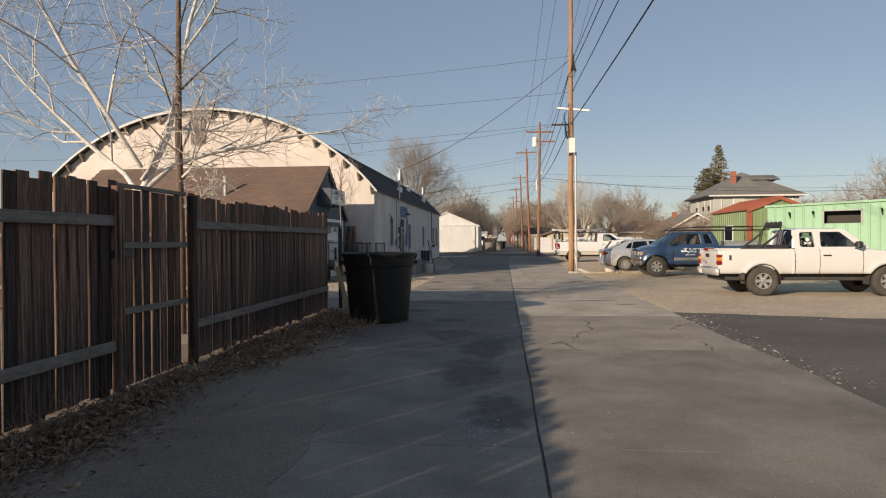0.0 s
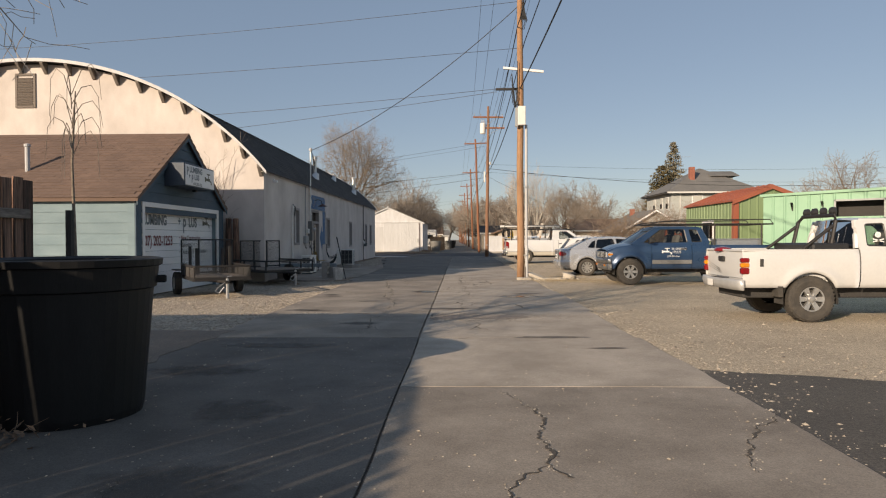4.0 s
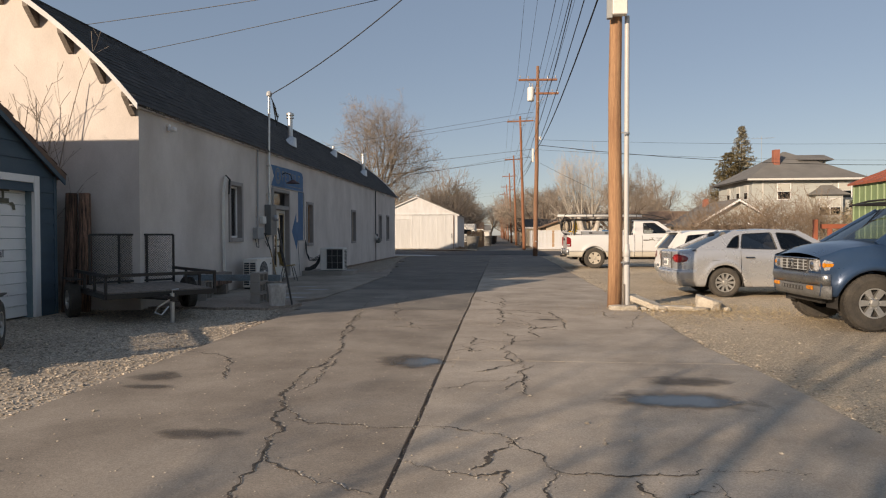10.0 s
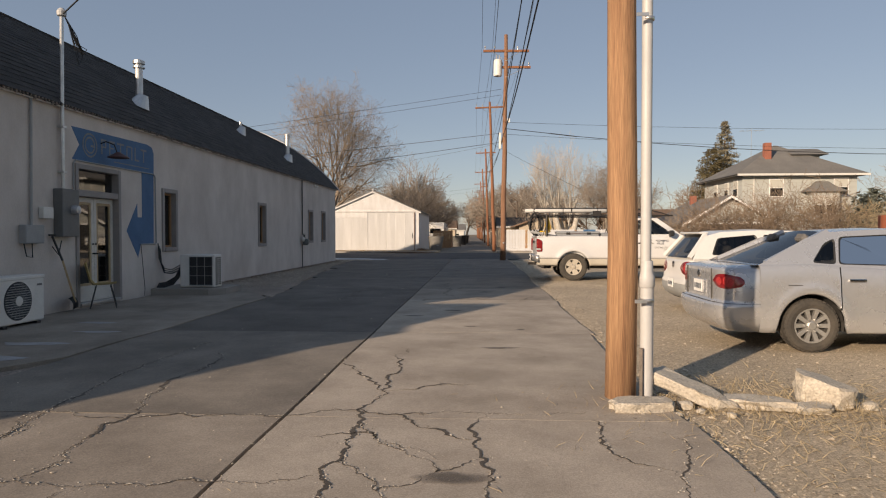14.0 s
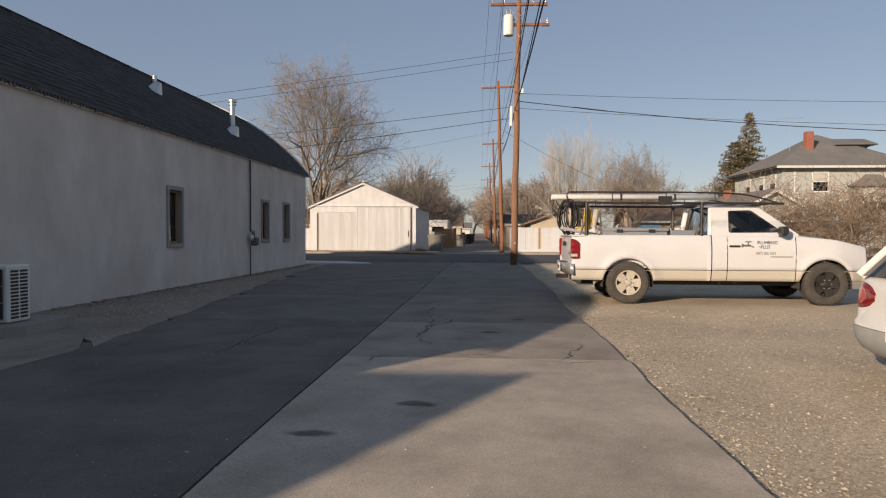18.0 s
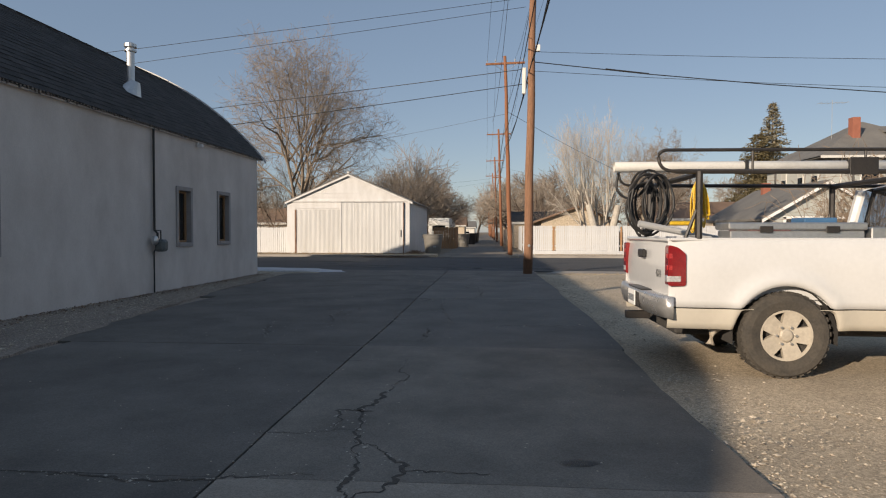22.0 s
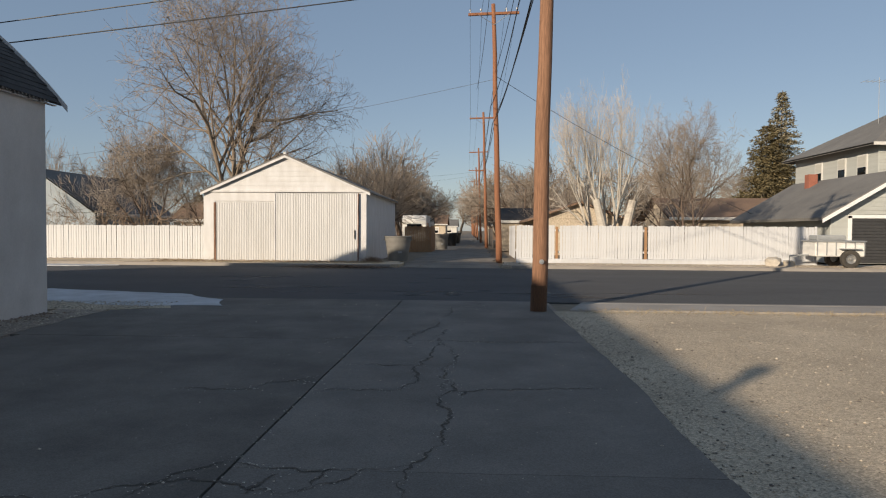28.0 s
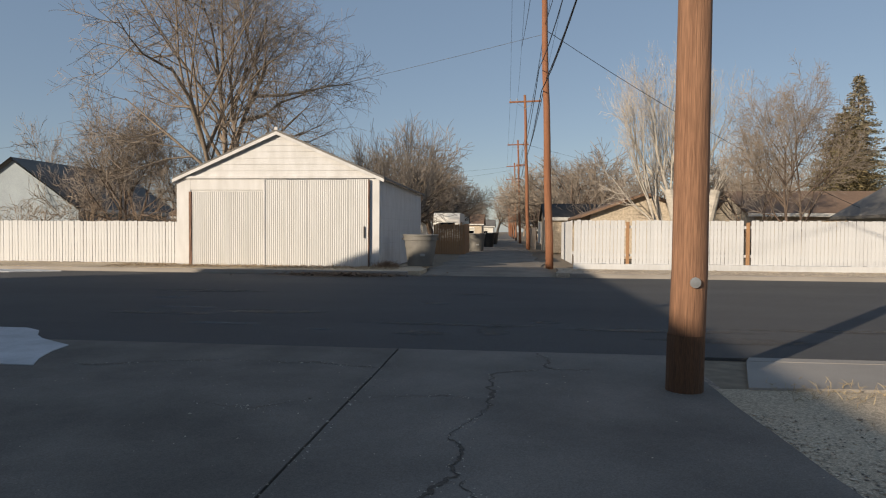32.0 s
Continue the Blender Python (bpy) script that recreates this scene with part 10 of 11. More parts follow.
# grey-roofed garage wing with a dark door across the street
gh = thing("garage_house", "white garage wing with grey shingle roof and dark door", "house", pose(19.5, 76.2, .05))
boxpart("wall", (0, 6.6, 0, 10, 0, 2.35), SIDING_PALE, gh, c=.02)
bm = bmesh.new()
prism(bm, [(0, 2.35), (6.6, 2.35), (3.3, 4.3)], 0.0, .1, XZ)
part("gable", bm, SIDING_PALE, gh, "white lap-sided gable")
for k in range(9):
    x = .16 + .34 * k
    boxpart("lap_board", (x, 6.6 - x, -.025, -.001, 2.37 + .2 * k, 2.555 + .2 * k), SIDING_PALE, gh, c=.006)
for s in (-1, 1):
    e = 3.3 + s * 3.95
    bm = bmesh.new()
    prism(bm, [(e, 2.05), (3.3, 4.42), (3.3, 4.56), (e, 2.2)], -.5, 10.5, XZ)
    part("roof_slope", bm, SHINGLE_GREY, gh)
    bm = bmesh.new()
    prism(bm, [(e, 1.94), (3.3, 4.31), (3.3, 4.5), (e, 2.13)], -.54, -.5, XZ)
    part("bargeboard", bm, WHITE_CLEAN, gh)
for k in range(14):
    boxpart("garage_panel", (1.0, 5.8, -.05, .0, .04 + .152 * k, .184 + .152 * k), GRILLE_DARK, gh, "dark garage door slat", .01)
for x0, x1, z0, z1 in ((.82, .99, 0, 2.3), (5.81, 5.98, 0, 2.3), (.82, 5.98, 2.18, 2.34)):
    boxpart("door_trim", (x0, x1, -.045, .0, z0, z1), WHITE_CLEAN, gh)
boxpart("chimney", (2.5, 3.0, 7, 7.5, 2.4, 4.9), BRICK, gh, "red brick chimney")
house("bungalow", "low house with a brown roof behind the white fence", pose(17.0, 92, 0), 12, 8, 2.6, 1.6, HOUSE_TAN, BROWN_ROOF, (), False, .6)
tg = thing("tan_house", "tan house with a low brown gable behind the white fence", "house", pose(6.2, 84.5, 0))
boxpart("wall", (0, 5.4, 0, 8, 0, 2.3), HOUSE_TAN, tg, c=.02)
bm = bmesh.new()
prism(bm, [(0, 2.3), (5.4, 2.3), (2.7, 3.25)], .0, .1, XZ)
part("gable", bm, HOUSE_TAN, tg)
for s in (-1, 1):
    bm = bmesh.new()
    prism(bm, [(2.7 + s * 3.2, 2.1), (2.7, 3.25), (2.7, 3.38), (2.7 + s * 3.2, 2.23)], -.4, 8.4, XZ)
    part("roof_slope", bm, BROWN_ROOF, tg)
house("alley_shed", "grey shed with a dark roof beside the far alley", pose(4.4, 92, 0), 5.0, 7, 2.3, 1.0, HOUSE_TAN, SHINGLE, (), False, .2)
house("blue_house", "grey-blue gabled house with a shingle roof beyond the white fence", pose(-21.6, 84, 0, 0, 0, 90), 10, 7.6, 2.5, 2.8, mat("blue_grey_siding", (.30, .35, .38), (.25, .29, .32), rough=.8, scale=1), SHINGLE_GREY, (), False, .3)
house("bungalow", "low tan house with a brown roof far beyond the fence", pose(-26, 108, 0), 12, 8, 2.5, 1.7, HOUSE_TAN, BROWN_ROOF, (), False, .5)
for i, (x, y, w, d, e, ri, wl_, rf) in enumerate(((-12, 134, 8, 8, 2.6, 1.6, HOUSE_WHITE, SHINGLE_GREY), (5.5, 122, 7, 9, 2.6, 1.5, HOUSE_WHITE, BROWN_ROOF), (-11, 165, 8, 8, 2.7, 1.8, HOUSE_TAN, BROWN_ROOF), (5, 160, 8, 9, 2.6, 1.7, HOUSE_TAN, SHINGLE), (-10, 205, 8, 9, 2.6, 1.7, HOUSE_WHITE, SHINGLE_GREY), (40, 150, 14, 9, 3, 2.5, HOUSE_TAN, BROWN_ROOF), (-60, 130, 14, 9, 3, 2.3, HOUSE_WHITE, SHINGLE_GREY), (70, 120, 14, 10, 3.2, 2.6, HOUSE_WHITE, SHINGLE_GREY))):
    house("far_house", "small distant house among bare trees", pose(x, y, 0), w, d, e, ri, wl_, rf, ((1.2, 2.4, 1, 2), (w - 2.6, w - 1.4, 1, 2)), False, .4)

house("low_shed", "low shed with a tan roof behind the white fence", pose(-19.4, 90, 0), 6.5, 5, 2.2, 1.3, HOUSE_WHITE, BROWN_ROOF, (), False, .3)
conifer("blue-green bushy spruce beside the large house", pose(33.0, 74.5, 0), 5.0, 2.2, mat("blue_needle", (.10, .12, .10), (.15, .16, .13), rough=.95, scale=.8, fine=6, bump=0, spread=.3, island=True), 6, True)
rp = thing("rusty_post", "rusty steel post standing at the edge of the lot", "post", pose(11.75, 38.1, 0))
boxpart("post", (-.06, .06, -.06, .06, -.1, 1.85), RUST_METAL, rp, c=.008)
rb = thing("rusty_rail", "rusty steel rail on posts at the edge of the lot", "rail", pose(12.1, 38.5, 0))
boxpart("rail", (0, 1.9, -.05, .05, 1.55, 1.7), RUST_METAL, rb, c=.008)
for x in (.3, 1.6):
    boxpart("post", (x - .06, x + .06, -.055, .055, -.1, 1.548), RUST_METAL, rb, c=.008)
copy_thing(jet, pose(19.2, 50.6, 0, 0, 0, 12))
for x, y, sc in ((-7.5, 92, .9), (-6.2, 99, 1.0), (-7.0, 108, 1.15), (-5.6, 116, 1.1), (-6.4, 126, 1.25), (7.5, 108, 1.1), (8.5, 122, 1.2), (7.0, 138, 1.3), (-12, 330, 2.0), (-4, 345, 2.0), (3, 352, 2.1), (10, 340, 2.0), (18, 330, 2.0), (-22, 320, 2.0)):
    copy_thing((far1, far2, far3)[int(x * 7 + y) % 3], pose(x, y, 0, 0, 0, (x * 53 + y * 31) % 360) @ Matrix.Scale(sc, 4))

# motorhomes and fences down the far alley
for x, y, ln in ((-3.4, 106, 6.2), (-3.8, 119, 5.4)):
    rv = thing("camper_trailer", "white camper trailer parked beside the far alley", "camper", pose(x, y, 0))
    bm = bmesh.new()
    prism(bm, rounded([(0, .55), (ln, .55), (ln, 2.3), (ln - .5, 2.95), (.4, 2.95), (0, 2.4)], .35), -1.15, 1.15, Matrix.Translation((0, 0, 0)) @ YZ)
    part("body", bm, ICE_WHITE, rv)
    boxpart("stripe", (1.151, 1.158, .2, ln - .2, .95, 1.1), GREYBOX, rv)
    for y0 in (1.0, 3.2):
        boxpart("window", (1.151, 1.16, y0, y0 + 1.0, 1.6, 2.2), DARK_GLASS, rv)
    boxpart("end_window", (-.7, .7, -.02, .0, 1.5, 2.1), DARK_GLASS, rv)
    for s in (-1, 1):
        wheel(rv, 0, 0, .34, .2, s, RIM, 0, .18, turn=Matrix.Translation((s * 1.0, ln * .45, .34)) @ Matrix.Rotation(radians(90 * s), 4, 'Y'))
pf = thing("plank_fence", "reddish brown plank fence at the alley's edge", "fence", pose(-2.4, 88.5, 0))
for k in range(13):
    boxpart("board", (k * .14, k * .14 + .13, -.02, .02, 0, 1.75 + .03 * (k % 3)), BROWNPOST, pf)
for k in range(30):
    boxpart("board", (1.8, 1.84, k * .14, k * .14 + .13, 0, 1.75 + .03 * (k % 3)), BROWNPOST, pf)
fw = thing("plank_fence", "grey board fence along the far alley", "fence", pose(4.0, 100, 0))
for k in range(60):
    boxpart("board", (0, .03, k * .3, k * .3 + .28, 0, 1.7), RAILWOOD, fw)

# unseen house added behind the camera's left as a shade caster for the asphalt patch
house("unseen_house", "plain unseen house added behind the wooden fence as a shade caster", pose(-24.5, -12.5, 0), 9.0, 8.0, 2.8, 2.1, HOUSE_TAN, BROWN_ROOF, (), False, .4)

# ---- concrete slabs of the alley, broken along cracks ----


def clip(poly, nx, ny, c):
    """Keeps the side of a convex outline where nx x + ny y <= c."""
    out = []
    for i, p in enumerate(poly):
        q = poly[(i + 1) % len(poly)]
        a, b = nx * p[0] + ny * p[1] - c, nx * q[0] + ny * q[1] - c
        if a <= 0:
            out.append(p)
        if a * b < 0:
            t = a / (a - b)
            out.append((p[0] + (q[0] - p[0]) * t, p[1] + (q[1] - p[1]) * t))
    return out


def jag(p, q, amp):
    """A crack between two corners: the same from both sides."""
    key = lambda v: (math.floor(v[0] * 8 + .37), math.floor(v[1] * 8 + .37))
    a, b = (p, q) if key(p) <= key(q) else (q, p)
    ka, kb = key(a), key(b)
    r = random.Random(ka[0] * 7919 + ka[1] * 104729 + kb[0] * 331 + kb[1] * 65537)
    d = math.hypot(b[0] - a[0], b[1] - a[1])
    pts = [a, b]
    s = amp * min(d, 1.2)
    while d > .14:
        nxt = [pts[0]]
        for u, v in zip(pts, pts[1:]):
            l = math.hypot(v[0] - u[0], v[1] - u[1]) or 1
            o = r.uniform(-s, s)
            nxt += [((u[0] + v[0]) / 2 - (v[1] - u[1]) / l * o, (u[1] + v[1]) / 2 + (v[0] - u[0]) / l * o), v]
        pts, d, s = nxt, d / 2, s * .55
    return pts if a == p else pts[::-1]


def crossed(pts):
    """Whether an outline cuts itself."""
    side = lambda o, a, b: (a[0] - o[0]) * (b[1] - o[1]) - (a[1] - o[1]) * (b[0] - o[0])
    n = len(pts)
    for i in range(n):
        a, b = pts[i], pts[(i + 1) % n]
        for j in range(i + 2, n - (i == 0)):
            c, d = pts[j], pts[(j + 1) % n]
            if side(a, b, c) * side(a, b, d) < 0 and side(c, d, a) * side(c, d, b) < 0:
                return True
    return False


def slab(parent, x0, x1, y0, y1, sites, gap, z, material=None):
    rect = [(x0, y0), (x1, y0), (x1, y1), (x0, y1)]
    for s in sites:
        cell = rect
        for o in sites:
            if o is s:
                continue
            nx, ny = o[0] - s[0], o[1] - s[1]
            cell = clip(cell, nx, ny, (nx * (s[0] + o[0]) + ny * (s[1] + o[1])) / 2)
            if len(cell) < 3:
                break
        if len(cell) < 3:
            continue
        cell = [(round(a, 4), round(b, 4)) for a, b in cell]
        for amp in (.10, .05, .02, 0):
            out, tight = [], []
            for i, p in enumerate(cell):
                q = cell[(i + 1) % len(cell)]
                straight = (abs(p[0] - q[0]) < 1e-3 and (abs(p[0] - x0) < 1e-3 or abs(p[0] - x1) < 1e-3)) or (abs(p[1] - q[1]) < 1e-3 and (abs(p[1] - y0) < 1e-3 or abs(p[1] - y1) < 1e-3))
                if math.hypot(p[0] - q[0], p[1] - q[1]) < .03:
                    continue
                edge = straight and abs(p[0] - x1) < 1e-3 and abs(q[0] - x1) < 1e-3 and x1 > 3
                seg = jag(p, q, min(.045 if edge else .012, amp) if straight else amp)[:-1]
                out += seg
                tight += [.35 if straight else 1.0] * len(seg)
            n = len(out)
            if n < 3:
                break
            # draw every corner inwards by half the gap
            ins = []
            for i in range(n):
                u, b, c = out[i - 1], out[i], out[(i + 1) % n]
                tx, ty = c[0] - u[0], c[1] - u[1]
                l = math.hypot(tx, ty) or 1
                g = tight[i] * gap * (.35 + 1.1 * abs(noise.noise(Vector((b[0] * 1.3, b[1] * 1.3, 0)))))
                ins.append((b[0] - ty / l * g, b[1] + tx / l * g))
            if not crossed(ins):
                break
        if n < 3:
            continue
        bm = bmesh.new()
        dz = z + rng.uniform(-.0015, .0015)
        top = [bm.verts.new((x, y, dz)) for x, y in ins]
        low = [bm.verts.new((x, y, dz - .05)) for x, y in ins]
        cx, cy = sum(p[0] for p in ins) / n, sum(p[1] for p in ins) / n
        bm.faces.new(top)
        for i in range(n):
            j = (i + 1) % n
            bm.faces.new([top[i], low[i], low[j], top[j]])
        bm.normal_update()
        bmesh.ops.triangulate(bm, faces=[f for f in bm.faces if len(f.verts) > 4])
        part("slab_piece", bm, material or CONCRETE, parent)


alley = thing("alley_paving", "cracked tan concrete slabs of the alley with a centre joint", "paving", kind="structure")
cr = random.Random(4)
JX, LX, RX, SZ = .865, -2.15, 3.93, .022
ys = [-14, -9.5, -4.6, -.6, 3.9, 8.04, 11.9, 14.9, 18.2, 22.9, 27.4, 31.6, 36.1, 38.84, 43, 48.5, 53.2, 58.15]
for a, b in zip(ys, ys[1:]):
    mid = (a + b) / 2
    lx = LX if b < 27.5 else lerp_list([(27, -2.3), (36, -2.25), (40.5, -2.8), (50, -3.9), (58, -4.4)], mid)
    worn = .008 if 16 < mid < 30 else .002
    for x0, x1, kind in ((lx, JX - .007 - worn, "l"), (JX + .007 + worn, RX + (.03 * math.sin(mid)), "r")):
        # slab colour carries shade: darker where fence, tree and hall shadows lie
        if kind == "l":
            paving = BROWN_SHADED_CONCRETE if mid < 6 or 29 < mid < 32 else MID_CONCRETE if 14 < mid < 29 else DEEP_SHADE_CONCRETE
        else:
            paving = BROWN_SHADED_CONCRETE if mid < 6 else MID_CONCRETE if mid < 13 or 36 < mid < 39 else CONCRETE if mid < 36 else BROWN_SHADED_CONCRETE if mid < 43 else DARK_CONCRETE
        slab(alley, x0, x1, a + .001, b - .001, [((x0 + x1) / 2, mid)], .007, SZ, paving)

CRACKS_BY_BIN = [[(-0.2, 7.7), (-0.2, 8), (-0.2, 8.6), (-0.4, 9.1), (-0.5, 9.6)], [(1.6, 7.9), (1.5, 8.3), (1.4, 8.6), (1.2, 8.4)], [(1.4, 8.6), (1.6, 8.8), (1.7, 9.4), (2, 9.8), (2, 10.5), (1.8, 11.7)], [(2, 9.8), (2.1, 9.6)], [(-0.3, 8.8), (0.3, 8.8), (0.9, 8.8)], [(0.2, 8.1), (0.8, 8)], [(3.2, 9.7), (3.4, 10.3), (4, 11.1)], [(3.4, 8.9), (3.4, 8.4), (3.3, 8)], [(0, 15), (0.5, 14.9), (0.8, 14.9), (1.2, 14.9), (1.5, 14.8), (1.8, 15.4)], [(-0.1, 16.1), (0.2, 15.6)], [(1.6, 15.7), (1.7, 16), (1.6, 16.7)], [(1.7, 16), (1.9, 15.6)]]
CRACKS_BY_SHOP = [[(0, 15.2), (0, 16.1), (-0.1, 16.9), (0.1, 17.6)], [(0.9, 16.8), (1.4, 16.9), (1.6, 16.8), (1.6, 16.2)], [(1.7, 21.4), (1.8, 22.7)], [(0.1, 17.6), (0, 18), (0.1, 18.4), (0, 19), (0, 19.9), (-0.2, 20.9), (-0.4, 22.7), (-0.9, 26.2), (-1.1, 30.7)]]
MESH_CRACKS = [[(-0.2, 20.9), (0.1, 20.5), (0.5, 20.5), (1.3, 20.4), (1.5, 20.3), (1.7, 20), (1.8, 19.7), (2, 19.7), (2.4, 19.7), (3.2, 19.8)], [(1.6, 20.3), (1.4, 20), (1.3, 19.7)], [(1.8, 19.7), (1.7, 19.4), (1.6, 19.1), (1.5, 18.9)], [(1.3, 19), (1.5, 19.4), (1.5, 19.7), (1.3, 19.6), (0.9, 19.8)], [(2.6, 19.5), (2.3, 19.3), (1.9, 18.9), (1.8, 18.7), (1.6, 18.4)], [(1.9, 18.8), (1.8, 18.5), (1.9, 18.2)], [(2.2, 19.6), (2.3, 19.3)], [(0.9, 18.9), (1.1, 18.8), (1.7, 18.8)], [(0.9, 18.3), (1.1, 18.3), (1.3, 18.3), (1.5, 18.2)]]
SIDE_CRACKS = [[(1.5, 18.9), (1.5, 18.6), (1.5, 18.4), (1.5, 18.2)], [(2.6, 19.6), (2.7, 19.2), (2.7, 18.9), (2.7, 18.4)], [(1.5, 23.6), (1.7, 22.7), (1.7, 22), (1.5, 21.6)], [(0.9, 23.6), (1.2, 24), (1.5, 24.2)], [(0, 19.9), (0.3, 19.6), (0.4, 19.5), (0.8, 19.3)], [(1.2, 22.3), (1.5, 22.6), (1.7, 22.9)], [(0.5, 18.3), (0.7, 18.2), (0.8, 18.2)], [(-0.7, 24.4), (-0.9, 26.2), (-1, 27.1)], [(-0.3, 21.4), (-0.3, 22.2), (-0.4, 23)], [(0.9, 21.6), (1.3, 21.9), (1.7, 22.2)]]
CRACKS_AT_GABLE = [[(-2, 27.1), (-1.1, 27.4), (0, 27.4), (0.9, 27.4), (1.8, 27.5), (3.2, 27.6)], [(-0.8, 26), (-0.2, 26), (0.5, 26), (0.9, 26.1), (1.4, 26.2)], [(-0.5, 25.3), (0.2, 25.4), (0.9, 25.5), (1.5, 25.6)], [(1.5, 25.1), (1.5, 25.9), (1.5, 26.5), (1.5, 27.2), (1.5, 28.2), (1.5, 29.4), (1.5, 30.3)], [(1.9, 25.1), (1.8, 25.7), (1.5, 25.9)], [(1.8, 25.7), (1.5, 25.8), (0.9, 25.7)], [(1.5, 27.2), (1.8, 26.7), (2.1, 26.3), (2.3, 26.5)]]
RUNGS = [[(1.7, 22.8), (1.6, 23.3), (1.5, 23.8), (1.5, 25.1)], [(.9, 23.4), (1.1, 23.7), (1.3, 23.7), (1.4, 23.5), (1.5, 23.6)], [(1.1, 24.5), (1.2, 23.8)], [(1.1, 24.3), (1.5, 24.1), (2, 24.3)], [(1.4, 24.6), (1.8, 24.6)], [(1.8, 26), (1.9, 25.1), (1.9, 24.4)], [(.9, 25.7), (1.4, 25.6), (2.2, 25.2), (2.6, 25)], [(1.2, 26.9), (1.6, 27), (2.1, 26.5)], [(1, 23.8), (1.1, 23.4), (1.3, 23.5)], [(-2.2, 23.1), (-1.7, 23), (-1.4, 22.6), (-1.1, 21.8)]]
SHORT_CRACKS = [[(1.5, 26.5), (1.8, 26), (2.1, 26.3)], [(2.4, 25.2), (2.4, 25.6), (2.4, 26), (2.4, 26.5), (2.4, 27.5)], [(2.4, 25.6), (2.1, 25.4), (1.9, 25.1)], [(3.2, 25.3), (3.4, 25.7), (3.5, 26.3), (3.7, 27)], [(3.2, 27.4), (3.2, 26.7), (3.5, 26.3)], [(-0.9, 25.8), (-0.9, 26.5), (-1.1, 27.3)], [(-0.3, 26), (-0.3, 26.7), (-0.3, 27.4), (-0.5, 28.2), (-0.7, 29.9)], [(0.2, 25.4), (0.1, 25.7), (0.1, 25.9)], [(0, 25.3), (0.3, 25.2), (0.4, 25)], [(1.5, 28.2), (2, 28.5), (2.3, 28.5)], [(0.8, 29.4), (1.3, 28.7), (1.5, 28.2)], [(1.7, 27.5), (1.9, 27.2), (2.3, 26.9)]]
CRACKS_BY_DOOR = [[(1.2, 35.8), (1.2, 36.1), (1.6, 36.2)], [(1.9, 36.4), (1.8, 36.8), (1.6, 37.2), (1.5, 37.7), (1.6, 38.9), (1.5, 40.8), (1.5, 42.2)], [(1.9, 36.4), (2.4, 36.3), (2.8, 36.1), (3.8, 36)], [(1.5, 39.5), (1.9, 39.1), (1.6, 38.1)], [(-0.6, 36), (-0.6, 36.6), (-0.6, 37.2), (-0.5, 37.7), (-0.5, 38.7)], [(3.2, 36), (3.4, 36.6), (3.6, 37.1)], [(0.8, 39.6), (1.5, 39.7)], [(-0.4, 38.8), (0.2, 38.8), (0.8, 38.8), (1.4, 38.9)], [(1.3, 39.7), (1.2, 40.2), (1.5, 40.2)], [(0.8, 42), (1.2, 42.2)], [(1.9, 39), (2.4, 39)]]
CRACKS_BY_METER = [[(1.5, 43.4), (1.5, 43.9), (1.5, 44.4)], [(-0.6, 43.5), (-0.8, 44.3), (-0.9, 45)], [(0.1, 44.6), (0.4, 44.9), (0.8, 45.2), (1.2, 45.5)], [(1, 45.4), (1.2, 45.9), (1.4, 46.4), (1.6, 46.3), (1.8, 45.8), (1.8, 44.8)], [(-0.1, 45.6), (0.1, 46.5), (-0.1, 47)], [(-0.8, 48.1), (0.1, 47.9), (0.7, 48.3), (1.3, 48.1)], [(-1.2, 47.3), (-0.8, 48.1)], [(0.4, 48), (0.5, 48.2), (0.6, 48.4), (0.8, 48.6), (1.1, 48.5), (1.5, 48.5), (2, 48.6)], [(2, 48.1), (2.1, 48.9), (2.2, 49.6), (2.2, 50.5), (2.1, 51.5)]]
CRACKS_BY_METER += [[(-1.5, 47.4), (-0.9, 48.1)], [(1.3, 48.1), (1.7, 48.5)], [(2.4, 44.7), (3.1, 44.8), (3.8, 44.8)], [(-0.2, 46.6), (0.0, 44.7)], [(1.5, 47.7), (1.5, 46.5)]]
CRACKS_AT_END = [[(-0.4, 50.4), (-0.0, 50.4), (0.3, 50.4), (0.4, 50.7), (0.6, 50.8), (0.8, 51.0)], [(0.6, 50.8), (0.8, 50.7)], [(0.9, 50.4), (1.4, 50.5), (1.7, 50.5)], [(1.7, 50.5), (1.8, 51.1), (1.8, 51.8), (1.9, 52.7), (1.9, 53.4)], [(2.1, 50.5), (2.1, 51.2), (2.1, 51.6), (2.2, 51.8), (2.2, 52.2), (2.1, 52.7), (1.9, 53.2)], [(2.1, 50.5), (2.5, 50.6), (3.0, 50.6), (3.8, 50.6)], [(0.9, 51.6), (1.2, 51.6), (1.7, 51.6), (2.2, 51.4)], [(0.4, 52.8), (0.4, 53.2), (0.7, 53.4), (1.2, 53.5), (1.6, 53.5)], [(1.1, 53.8), (1.5, 54.0), (1.8, 53.8)], [(1.6, 52.7), (1.5, 53.3), (1.7, 54.2), (1.8, 55.4)]]
